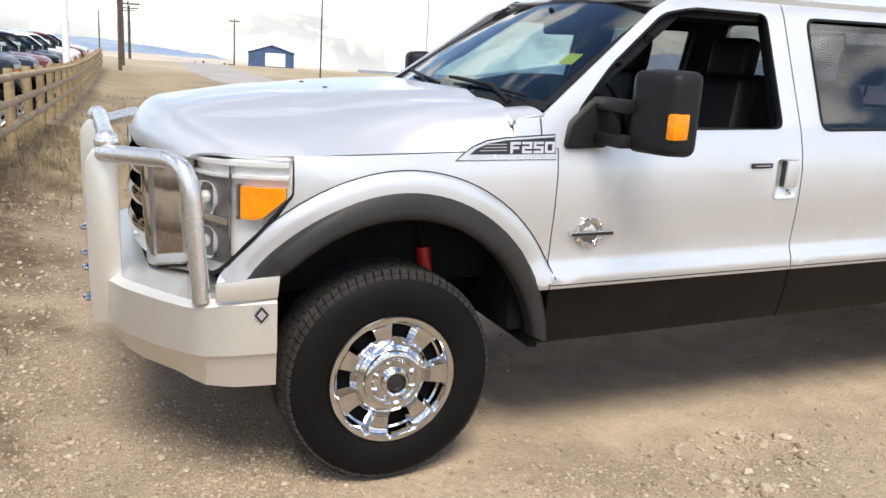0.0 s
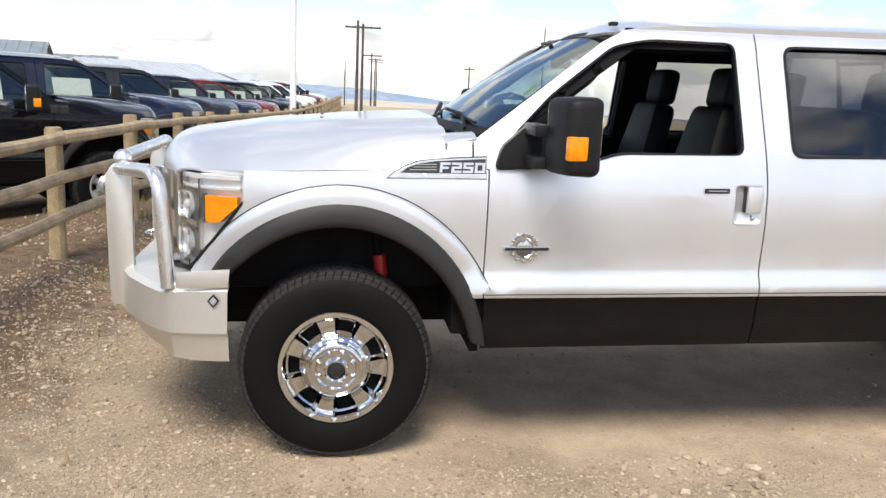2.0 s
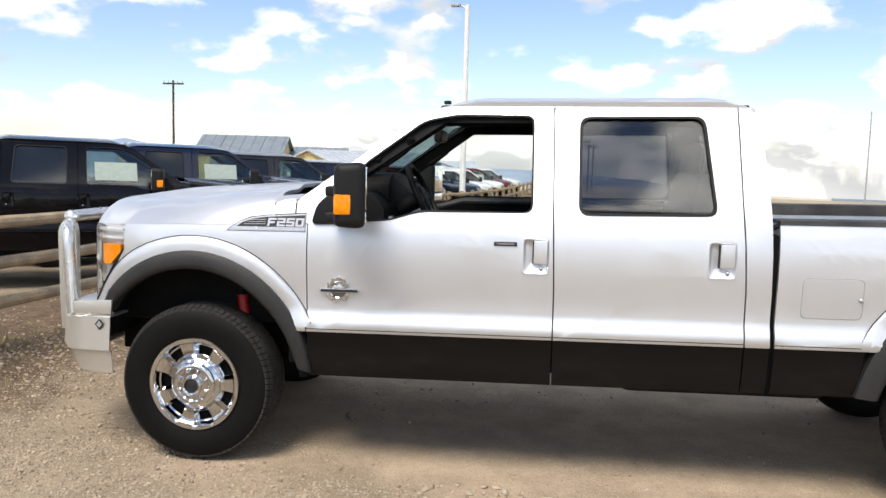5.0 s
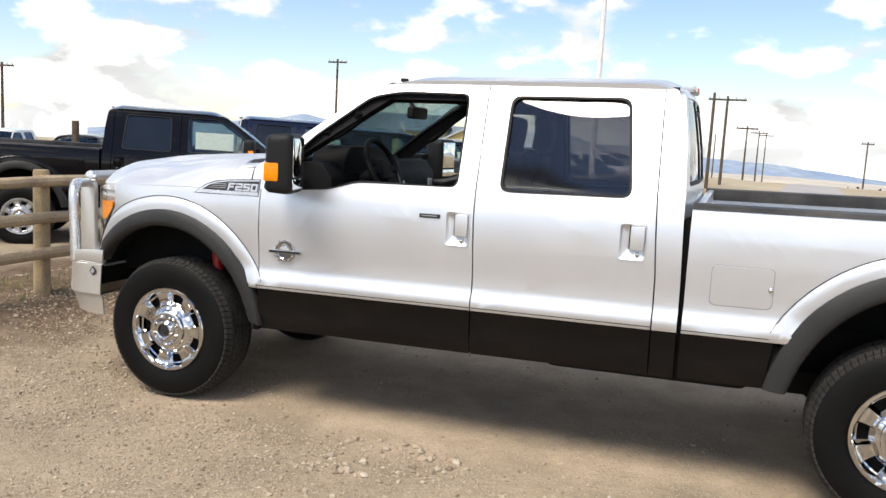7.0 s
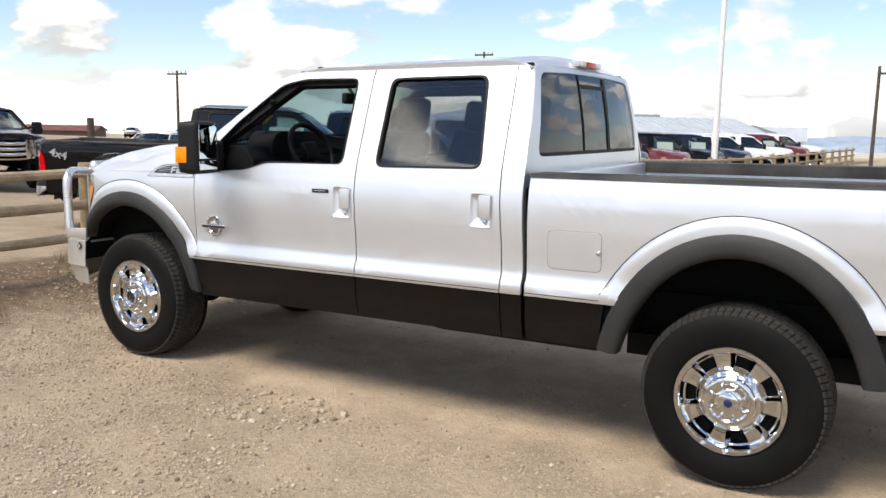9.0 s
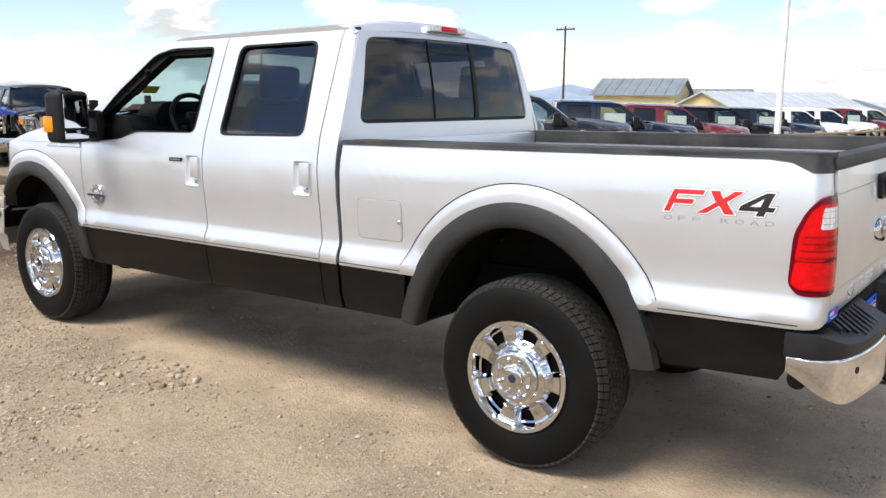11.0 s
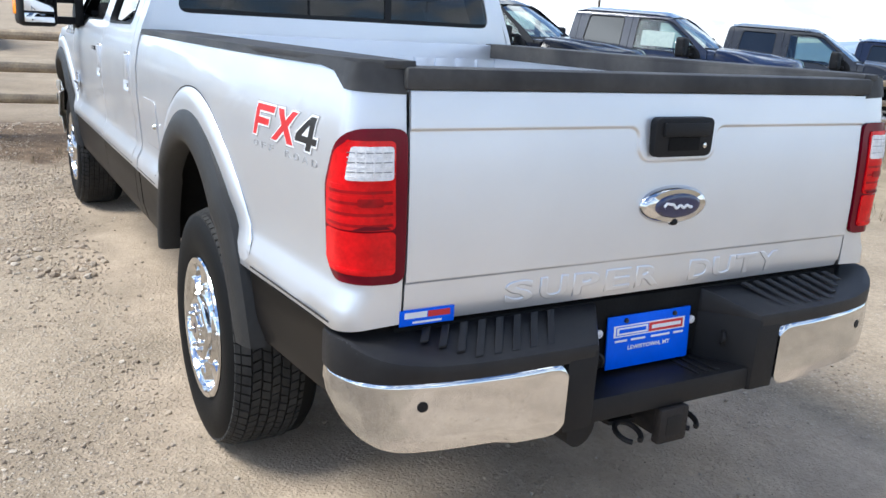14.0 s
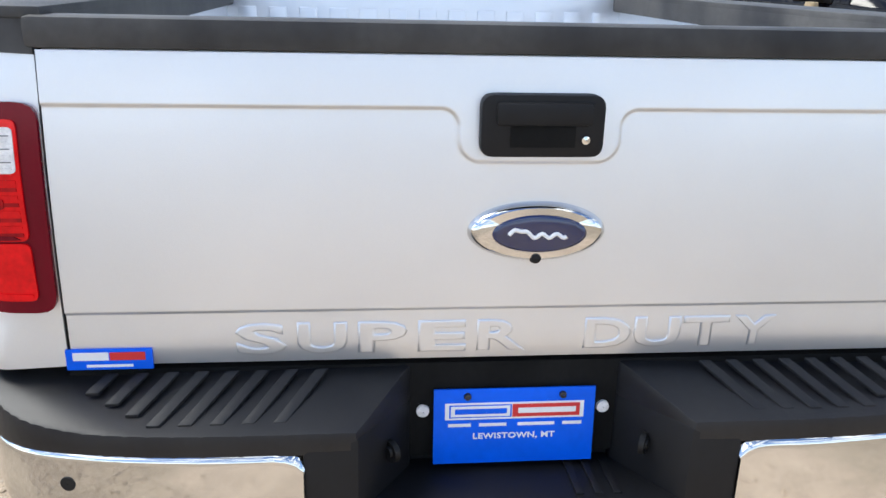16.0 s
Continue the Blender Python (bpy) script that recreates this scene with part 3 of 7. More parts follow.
def make_wheel(parent, pos, turn, full, dark_hub):
    """Wheel > tyre, rim, hub, each lug nut. The outer face looks to -y."""
    R = 0.408
    bm = bmesh.new()
    lathe(bm, [(0.05, 0.06), (0.17, 0.065), (0.205, 0.07), (0.222, 0.10), (0.222, 0.23), (0.05, 0.23)], 40)
    wheel = part("wheel", closed(bm), MATBLACK, parent)
    wheel.location, wheel.rotation_euler = pos, (0, 0, turn)
    bm = bmesh.new()
    lathe(bm, [(0.232, 0.018), (0.243, 0.004), (0.262, -0.002), (0.295, -0.010), (0.335, -0.010), (0.362, -0.004), (0.383, 0.008), (0.396, 0.022), (0.400, 0.05), (0.400, 0.235),
               (0.396, 0.262), (0.375, 0.282), (0.33, 0.292), (0.27, 0.284), (0.232, 0.266)], 96)
    tyre = part("tyre", closed(bm), RUBBER, wheel, "black all-terrain tyre", 40)
    # tread blocks
    bm = bmesh.new()
    n = 76 if full else 40
    ribs = [(0.006, 0.050, 0.0), (0.056, 0.082, 0.35), (0.088, 0.113, 0.1), (0.119, 0.143, 0.6), (0.149, 0.173, 0.25), (0.179, 0.204, 0.7), (0.210, 0.252, 0.3)]
    for i in range(n):
        for j, (y0, y1, ph) in enumerate(ribs):
            a = 2 * math.pi * (i + ph) / n
            w = 2 * math.pi / n * (0.40 if j in (0, 6) else 0.42)
            sk = 0.35 * w * (1 if j % 2 else -1)
            drop = 0.020 if j in (0, 6) else 0.0
            c = []
            for r in (0.392, R):
                for (yy, aa) in ((y0, a - w - sk), (y1, a - w + sk), (y1, a + w + sk), (y0, a + w - sk)):
                    rr = r - (drop if (j == 0 and yy == y0) or (j == 6 and yy == y1) else 0)
                    c.append(bm.verts.new((rr * math.cos(aa), yy, rr * math.sin(aa))))
            for f in ((4, 5, 6, 7), (0, 1, 5, 4), (1, 2, 6, 5), (2, 3, 7, 6), (3, 0, 4, 7)):
                bm.faces.new([c[k] for k in f])
    part("tread", closed(bm), TREAD, tyre)
    # rim face with seven windows
    seg = 140
    prof = [(0.236, 0.016), (0.243, 0.000), (0.239, -0.006), (0.224, -0.004), (0.219, 0.002), (0.214, 0.022), (0.208, 0.038), (0.200, 0.043), (0.176, 0.044), (0.152, 0.041), (0.143, 0.034),
            (0.132, 0.017), (0.124, 0.011), (0.117, 0.008), (0.113, 0.005), (0.111, -0.008), (0.106, -0.013), (0.098, -0.016), (0.088, -0.016), (0.080, -0.011)]
    bm = bmesh.new()

    def gap(i, k):
        u = (k % 20) + 0.5
        return i in (7, 8) and 5.9 < u < 14.1
    lathe(bm, prof, seg, gap)
    for v in bm.verts:      # the spokes stand up between the windows
        r = math.hypot(v.co.x, v.co.z)
        if 0.135 < r < 0.221:
            a = math.atan2(v.co.z, v.co.x) / (2 * math.pi) * 7
            off = abs(a - round(a))
            v.co.y -= 0.030 * smooth(0.285, 0.19, off) * smooth(0.224, 0.206, r)
    shell(bm, 0.02, lambda c: Vector((0, -1, 0)))
    rim = part("rim", bm, CHROME if full else SATIN, wheel, "seven-spoke chrome wheel rim", 28)
    bm = bmesh.new()
    lathe(bm, [(0.001, -0.025), (0.040, -0.025), (0.045, -0.022), (0.047, -0.015), (0.056, -0.013), (0.060, -0.010), (0.084, -0.010), (0.084, 0.015)] if not dark_hub else
          [(0.001, -0.019), (0.034, -0.021), (0.038, -0.037), (0.045, -0.040), (0.051, -0.034), (0.053, -0.013), (0.084, -0.010), (0.084, 0.015)], 40)
    hub = part("hub", closed(bm), CHROME, wheel, "chrome hub cover")
    bm = bmesh.new()
    lathe(bm, [(0.001, -0.029), (0.028, -0.0285), (0.033, -0.026), (0.033, -0.015)] if dark_hub else [(0.001, -0.027), (0.016, -0.0265), (0.019, -0.025), (0.019, -0.015)], 28)
    part("hub_cap", closed(bm), BLACKPRINT if dark_hub else DEEPBLUE, hub)
    if full:
        bm = bmesh.new()
        lathe(bm, [(0.001, -0.030), (0.006, -0.029), (0.009, -0.024), (0.010, -0.005)], 10)
        closed(bm)
        me = None
        for k in range(8):
            a = 2 * math.pi * (k + 0.5) / 8
            if me is None:
                nut = part("lug_nut", bm, CHROME, wheel)
                me = nut.data
            else:
                nut = new("lug_nut", me)
                nut.parent = wheel
            nut.location = (0.074 * math.cos(a), 0, 0.074 * math.sin(a))
    return wheel


def make_mirror(parent, s, full):
    """Telescoping tow mirror: sail, two arms, head, glass, turn signal."""
    bm = prism(bmesh.new(), rounded([(0.645, 1.298), (0.845, 1.303), (0.845, 1.49), (0.79, 1.50), (0.675, 1.40)], 0.03), "y", s * 0.935, s * 0.985, 0.006)
    sail = part("mirror_sail", raked(bm), PLASTIC, parent)
    bm = bmesh.new()
    for z in (1.345, 1.475):
        box(bm, 0.765, 0.835, min(s * 0.95, s * 1.16), max(s * 0.95, s * 1.16), z - 0.024, z + 0.024, 0.012)
    part("mirror_arm", raked(bm), PLASTIC, sail)
    bm = bmesh.new()
    box(bm, 0.815, 0.985, min(s * 1.105, s * 1.33), max(s * 1.105, s * 1.33), 1.305, 1.615, 0.045, 4)
    for v in bm.verts:      # the front of the shell is drawn in
        if v.co.x < 0.90:
            v.co.z = 1.46 + (v.co.z - 1.46) * 0.97
            v.co.x += 0.02 * abs(v.co.y - s * 1.2) / 0.1
    swing = Matrix.Translation((0.90, s * 1.21, 0)) @ Matrix.Rotation(-s * radians(11), 4, "Z") @ Matrix.Translation((-0.90, -s * 1.21, 0))
    bm.transform(swing)
    head = part("mirror_head", raked(bm), PLASTIC, sail, "black textured tow mirror shell", 60)
    for z0, z1 in ((1.395, 1.592), (1.330, 1.383)):
        bm = box(bmesh.new(), 0.980, 0.9865, min(s * 1.132, s * 1.304), max(s * 1.132, s * 1.304), z0, z1, 0.003)
        bm.transform(swing)
        part("mirror_glass", raked(bm), MIRROR, head)
    bm = box(bmesh.new(), 0.836, 0.915, min(s * 1.285, s * 1.3325), max(s * 1.285, s * 1.3325), 1.372, 1.466, 0.008)
    bm.transform(swing)
    part("turn_signal", raked(bm), AMBER, head, "amber turn signal lens")


def handle_cup(x):
    return rounded([(x - 0.062, 1.076), (x + 0.060, 1.076), (x + 0.064, 1.165), (x + 0.060, 1.243), (x - 0.062, 1.243)], 0.018)


def make_handle(parent, s, x, paint):
    """A cup pressed into the door, a raised rim, an upright grip over the cup and a lock below it."""
    cup = handle_cup(x)
    n = len(cup)
    mx, mz = x, 1.160
    bm = bmesh.new()
    rows = []
    for k, (px, pz) in enumerate(cup):
        row = []
        for q, off in ((1.09, 0.0008), (1.06, 0.0050), (1.0, 0.0040), (0.94, -0.005), (0.80, -0.015), (0.45, -0.019), (0.10, -0.020)):
            qx, qz = mx + (px - mx) * q, mz + (pz - mz) * q
            o = off * (0.35 if off < 0 and qz < 1.12 else 1.0)
            row.append(bm.verts.new(side_at(qx, qz, s, o)))
        rows.append(row)
    for k in range(n):
        a, b = rows[k - 1], rows[k]
        for q in range(len(a) - 1):
            bm.faces.new((a[q], a[q + 1], b[q + 1], b[q]))
    bm.faces.new([r[-1] for r in rows])
    handle = part("door_handle", raked(closed(bm)), paint, parent, sharp=60)
    y = 0.984
    bm = bmesh.new()
    box(bm, x - 0.012, x + 0.056, min(s * (y - 0.018), s * (y + 0.013)), max(s * (y - 0.018), s * (y + 0.013)), 1.122, 1.238, 0.008)
    part("grip", raked(bm), paint, handle)
    # dark strip that paints the shadow behind the grip
    bm = bmesh.new()
    box(bm, x - 0.018, x - 0.011, min(s * (y - 0.025), s * (y + 0.002)), max(s * (y - 0.025), s * (y + 0.002)), 1.124, 1.236, 0.003)
    part("grip_recess", raked(bm), FLARE, handle)
    bm = bmesh.new()
    lathe(bm, [(0.001, -0.008), (0.009, -0.007), (0.012, 0.012)], 16)
    bm.transform(Matrix.Translation((x + 0.026, s * (y - 0.003), 1.099)) @ Matrix.Rotation(0 if s < 0 else math.pi, 4, "Z"))
    part("door_lock", raked(closed(bm)), CHROME, handle)


def plan_lamp(u):
    """The headlamp's front surface in plan, from the grille to the fender."""
    pts = [(0.0, (-0.700, 0.595)), (0.25, (-0.690, 0.68)), (0.45, (-0.660, 0.755)), (0.65, (-0.595, 0.835)), (0.82, (-0.505, 0.900)), (1.0, (-0.398, 0.945))]
    return curve_at([(a, p[0]) for a, p in pts], u), curve_at([(a, p[1]) for a, p in pts], u)


def make_headlamp(parent, s, full):
    def edge_low(u):
        return curve_at([(0, 0.835), (0.5, 0.835), (0.62, 0.868), (0.8, 0.985), (1.0, 1.14)], u)

    def edge_high(u):
        return curve_at([(0, 1.235), (0.5, 1.245), (1.0, 1.262)], u)

    def at(u, z, off):
        x, y = plan_lamp(u)
        n = Vector((-(1.0 - u) - 0.25, u + 0.15)).normalized()
        return Vector((x + n.x * off, s * (y + n.y * off), z))
    bm = grid(14, 8, lambda u, v: at(u, edge_low(u) + (edge_high(u) - edge_low(u)) * v, -0.035))
    shell(bm, 0.05, lambda c: Vector((-1, s, 0)))
    lamp = part("headlamp", raked(bm), REFLECTOR, parent, "clear headlamp with chrome reflectors and amber corner", 50)
    bm = grid(14, 8, lambda u, v: at(u, edge_low(u) + (edge_high(u) - edge_low(u)) * v, 0.004))
    shell(bm, 0.004, lambda c: Vector((-1, s, 0)))
    part("lamp_cover", raked(bm), LENSCOVER, lamp, shadow=False)
    bm = grid(6, 4, lambda u, v: at(0.72 + 0.245 * u, (1.052 + 0.075 * max(0.0, (u - 0.45) / 0.55)) + (1.164 - 1.052 - 0.075 * max(0.0, (u - 0.45) / 0.55)) * v, 0.001))
    shell(bm, 0.03, lambda c: Vector((-1, s, 0)))
    part("amber_corner", raked(bm), AMBER, lamp, "amber side marker lens")
    bm = grid(3, 3, lambda u, v: at(0.690 + 0.016 * u, 1.045 + 0.125 * v, -0.004))
    shell(bm, 0.02, lambda c: Vector((-1, s, 0)))
    part("marker_bezel", raked(bm), SATINDARK, lamp)
    bm = grid(3, 3, lambda u, v: at(0.645 + 0.018 * u, 0.89 + 0.34 * v, -0.008))
    shell(bm, 0.02, lambda c: Vector((-1, s, 0)))
    part("divider", raked(bm), CHROME, lamp)
    # dark backing behind the bowls, dark lower edge
    bm = grid(8, 6, lambda u, v: at(0.06 + 0.56 * u, 0.875 + 0.305 * v, -0.030))
    shell(bm, 0.01, lambda c: Vector((-1, s, 0)))
    part("lamp_backing", raked(bm), SATINDARK, lamp, "dark grey lamp backing")
    bm = grid(14, 1, lambda u, v: at(u, edge_low(u) - 0.006 + 0.016 * v, 0.0055))
    shell(bm, 0.012, lambda c: Vector((-1, s, 0)))
    part("lamp_gasket", raked(bm), SEAL, lamp)
    for k, (z0, dz) in enumerate(((1.186, 0.010), (1.228, 0.016))):
        bm = grid(12, 1, lambda u, v: at(0.05 + 0.93 * u, z0 + dz * v + 0.006 * u, -0.012))
        shell(bm, 0.022, lambda c: Vector((-1, s, 0)))
        part("lamp_flute", raked(bm), REFLECTOR, lamp)
    x, y = plan_lamp(0.36)
    for z, r in ((1.105, 0.066), (0.945, 0.066)):
        bm = bmesh.new()
        lathe(bm, [(r, -0.025), (r * 0.95, -0.025), (r * 0.8, 0.0), (r * 0.5, 0.02), (0.022, 0.028), (0.020, -0.012), (0.001, -0.02)], 28)
        for v in bm.verts:
            v.co.x = max(-0.92 * r, min(0.92 * r, v.co.x * 1.18))
            v.co.z = max(-0.86 * r, min(0.86 * r, v.co.z * 1.1))
        bm.transform(Matrix.Translation((x + 0.026, s * (y - 0.017), z)) @ Matrix.Rotation(radians(-57 if s < 0 else -123), 4, "Z"))
        part("lamp_bowl", raked(closed(bm)), REFLECTOR, lamp)
    bm = grid(10, 2, lambda u, v: at(0.08 + 0.55 * u, 1.020 + 0.024 * v + 0.010 * math.sin(math.pi * u), -0.006))
    shell(bm, 0.03, lambda c: Vector((-1, s, 0)))
    part("lamp_shelf", raked(bm), CHROME, lamp)


def make_tail_lamp(parent, s):
    u0 = 5.056
    u1 = REAR_X - REAR_R + REAR_R * math.pi / 2 + 0.0615
    out = rounded([(u0 - 0.005, 0.90), (u0 + 0.03, 0.862), (u1, 0.860), (u1, 1.212), (u0 + 0.10, 1.212), (u0 + 0.045, 1.17), (u0 + 0.005, 1.08)], 0.03)

    def skin(name, outline, mat, off, parent_, lab=""):
        bm = sheet(outline, (), steps(5.07, 5.30, 16), steps(0.86, 1.21, 8))
        for v in bm.verts:
            v.co = side_at(v.co.x, v.co.z, s, off)
        shell(bm, 0.02, outward(s))
        return part(name, raked(bm), mat, parent_, lab)
    lamp = skin("tail_lamp", out, DARKRED, 0.012, parent, "red tail lamp with a clear reversing lens")
    a, b = u0 + 0.012, u1 - 0.026
    skin("brake_lens", rounded([(a - 0.006, 0.905), (a + 0.020, 0.884), (b, 0.884), (b, 0.984), (a + 0.004, 0.984)], 0.012), REDLENS, 0.017, lamp, "plain red brake lens")
    skin("upper_lens", rounded([(a + 0.002, 0.988), (b, 0.988), (b, 1.186), (a + 0.080, 1.186), (a + 0.046, 1.160), (a + 0.014, 1.080)], 0.012), REDLENS, 0.0165, lamp, "ribbed red upper lens")
    skin("reversing_lens", rounded([(b - 0.092, 1.100), (b - 0.004, 1.100), (b - 0.004, 1.174), (b - 0.080, 1.174)], 0.008), CLEARLENS, 0.019, lamp, "clear reversing lens")
    for k in range(6):
        z = 1.107 + 0.0105 * k
        skin("prism_line", [(b - 0.088, z), (b - 0.008, z), (b - 0.008, z + 0.002), (b - 0.087, z + 0.002)], SATINDARK if k % 2 else CLEARLENS, 0.0200, lamp)
    for k in range(4):
        u = b - 0.072 + 0.015 * k
        skin("prism_line", [(u, 1.104), (u + 0.003, 1.104), (u + 0.003, 1.168), (u, 1.168)], CLEARLENS, 0.0204, lamp)
    for k in range(8):
        z = 0.996 + 0.0125 * k
        skin("lens_rib", [(a + 0.014 + 0.003 * k, z), (b - 0.006, z), (b - 0.006, z + 0.006), (a + 0.015 + 0.003 * k, z + 0.006)], REDLENS if k % 2 else DEEPRED, 0.0180, lamp)
    skin("lens_mark", rounded([(b - 0.070, 1.042), (b - 0.024, 1.042), (b - 0.024, 1.060), (b - 0.070, 1.060)], 0.006), DEEPRED, 0.0195, lamp)
    skin("lens_mark", [(b - 0.082, 0.989), (b - 0.010, 0.991), (b - 0.020, 0.997), (b - 0.060, 0.999)], DARKRED, 0.0195, lamp)
    skin("lens_lip", rounded([(a + 0.016, 0.888), (b - 0.006, 0.888), (b - 0.006, 0.897), (a + 0.014, 0.899)], 0.003), REDLENS, 0.0200, lamp)


def make_seat(parent, x, y, wide, full_back=True):
    """A seat with a cushion, a backrest and a headrest."""
    bm = bmesh.new()
    box(bm, x - 0.30, x + 0.26, y - wide / 2, y + wide / 2, 0.88, 1.05, 0.05, 3)
    seat = part("seat", raked(bm), LEATHER, parent, "black leather seat")
    bm = bmesh.new()
    box(bm, -0.065, 0.065, y - wide / 2, y + wide / 2, 0.0, 0.58, 0.05, 3)
    for v in bm.verts:
        v.co.y = y + (v.co.y - y) * (1 - 0.34 * max(0, v.co.z - 0.22) / 0.36)
    bm.transform(Matrix.Translation((x + 0.24, 0, 1.0)) @ Matrix.Rotation(radians(14), 4, "Y"))
    part("backrest", raked(bm), LEATHER, seat)
    heads = (y,) if wide < 0.7 else (y - wide * 0.33, y + wide * 0.33)
    for hy in heads:
        bm = bmesh.new()
        box(bm, -0.055, 0.05, hy - 0.135, hy + 0.135, 0.0, 0.205, 0.052, 4)
        bm.transform(Matrix.Translation((x + 0.40, 0, 1.555)) @ Matrix.Rotation(radians(8), 4, "Y"))
        tube(bm, [(x + 0.385, hy - 0.06, 1.50), (x + 0.395, hy - 0.06, 1.60)], 0.008, 6)
        tube(bm, [(x + 0.385, hy + 0.06, 1.50), (x + 0.395, hy + 0.06, 1.60)], 0.008, 6)
        part("headrest", raked(bm), LEATHER, seat)


def hood_z(x, y):
    edge = curve_at([(-0.8, 1.262), (-0.39, 1.276), (0.62, 1.298)], x)
    top = curve_at([(-0.80, 1.362), (-0.6, 1.392), (-0.3, 1.425), (0.0, 1.444), (0.45, 1.462)], x)
    w = hood_w(x)
    k = min(1.0, abs(y) / w)
    z = edge + (top - edge) * (1 - k ** (3.2 + 13 * smooth(-0.35, 0.44, x) ** 2))
    b = min(1.0, max(0.0, (0.56 - 0.10 * smooth(0.45, -0.70, x) - abs(y)) / 0.075))
    return z + 0.026 * b * b * (3 - 2 * b) * min(1.0, max(0.0, (x + 0.70) / 0.4))


def hood_w(x):
    return curve_at([(-0.76, 0.60), (-0.705, 0.672), (-0.58, 0.815), (-0.47, 0.895), (-0.38, 0.938), (0.20, 0.948), (0.45, 0.952)], x)


def pickup(m, paint, clad, label, full=False, group="", bumper_mat=None, sticker=False):
    """A four-door pickup with all its parts; full adds the cab's inside, the brush guard, badges and letters."""
    truck = thing("pickup_truck", label, "pickup truck", m, group)
    dark_glass = TINTED if full else DARKPANE
    clear_glass = CLEAR if full else ROWGLASS
    for s in (-1, 1):
        # fender
        fa = arch(0.0, 0.43, 0.640, 0.715, 0.80, 0.742)
        outline = [(0.622, 1.296), (0.44, 1.292), (-0.392, 1.276), (-0.392, 1.145), (-0.465, 1.03), (-0.545, 0.94), (-0.61, 0.866), (-0.640, 0.805), (-0.560, 0.800)] + fa + [(0.622, 0.742)]
        panel("front_fender", outline, (), paint, truck, s, steps(-0.5, 0.55, 10))
        panel("cowl_side", [(0.448, 1.300), (0.552, 1.300), (0.552, 1.424), (0.50, 1.420), (0.448, 1.405)], (), paint, truck, s)
        # front door
        outline = [(0.628, 0.742), (1.886, 0.742), (1.884, 1.0), (1.868, 1.40), (1.852, 1.914), (1.31, 1.912), (1.23, 1.893), (1.14, 1.848), (0.86, 1.640), (0.66, 1.492), (0.56, 1.418), (0.56, 1.302), (0.628, 1.300)]
        door = panel("front_door", outline, (FRONT_GLASS, handle_cup(1.795)), paint, truck, s, steps(0.7, 1.85, 14))
        seal_round("window_seal", FRONT_GLASS, door, s)
        if s > 0 or not full:
            window_glass("window_pane", FRONT_GLASS, clear_glass, door, s)
        panel("cladding", [(0.632, 0.50), (1.886, 0.502), (1.886, 0.736), (0.632, 0.736)], (), clad, door, s, (), 0.001, label="dark grey lower body cladding")
        panel("pinstripe", [(0.628, 0.756), (1.886, 0.756), (1.886, 0.760), (0.628, 0.760)], (), BLACKPRINT, door, s, (), 0.001, 0.002)
        make_handle(door, s, 1.795, paint)
        # rear door
        outline = [(1.893, 0.742), (2.803, 0.742), (2.80, 1.0), (2.775, 1.40), (2.755, 1.914), (1.859, 1.914), (1.875, 1.40), (1.891, 1.0)]
        rdoor = panel("rear_door", outline, (REAR_GLASS, handle_cup(2.685)), paint, truck, s, steps(1.95, 2.75, 10))
        seal_round("window_seal", REAR_GLASS, rdoor, s, 0.016)
        window_glass("window_pane", REAR_GLASS, dark_glass, rdoor, s)
        panel("cladding", [(1.893, 0.502), (2.803, 0.506), (2.803, 0.736), (1.893, 0.736)], (), clad, rdoor, s, (), 0.001)
        panel("pinstripe", [(1.893, 0.756), (2.803, 0.756), (2.803, 0.760), (1.893, 0.760)], (), BLACKPRINT, rdoor, s, (), 0.001, 0.002)
        make_handle(rdoor, s, 2.685, paint)
        # corner of the cab
        corner = panel("cab_corner", [(2.810, 0.742), (2.925, 0.742), (2.922, 1.0), (2.908, 1.40), (2.893, 1.57), (2.862, 1.754), (2.838, 1.86), (2.816, 1.902), (2.79, 1.914), (2.762, 1.914), (2.782, 1.40), (2.807, 1.0)], (), paint, truck, s)
        panel("cladding", [(2.810, 0.506), (2.925, 0.508), (2.925, 0.736), (2.810, 0.736)], (), clad, corner, s, (), 0.001)
        # bed side
        ra = arch(3.967, 0.36, 0.640, 0.750, 0.742, 0.742)
        outline = [(2.947, 0.742)] + ra + [(5.06, 0.742), (REAR_U, 0.755), (REAR_U, 1.290), (5.10, 1.300), (5.03, 1.330), (4.96, 1.338), (2.947, 1.340)]
        bed = panel("bed_side", outline, (), paint, truck, s, steps(3.0, 5.05, 26) + steps(5.105, 5.20, 6))
        panel("cladding", [(2.947, 0.508), (3.34, 0.510), (3.345, 0.62), (3.36, 0.736), (2.947, 0.736)], (), clad, bed, s, (), 0.001)
        panel("cladding", [(4.575, 0.736), (4.59, 0.62), (4.62, 0.535), (5.04, 0.540), (5.075, 0.60), (5.085, 0.736)], (), clad, bed, s, (), 0.001)
        panel("pinstripe", [(2.947, 0.756), (3.34, 0.756), (3.34, 0.760), (2.947, 0.760)], (), BLACKPRINT, bed, s, (), 0.001, 0.002)
        panel("pinstripe", [(4.60, 0.756), (5.10, 0.756), (5.10, 0.760), (4.60, 0.760)], (), BLACKPRINT, bed, s, (), 0.001, 0.002)
        cap = sheet([(2.945, 1.336), (4.95, 1.334), (5.03, 1.325), (5.10, 1.292), (REAR_U, 1.284), (REAR_U, 1.345), (5.03, 1.352), (2.945, 1.356)], (), steps(3.2, 5.0, 6) + steps(5.105, 5.20, 6))
        for v in cap.verts:
            v.co = side_at(v.co.x, v.co.z, s, 0.006)
        shell(cap, 0.13, outward(s))
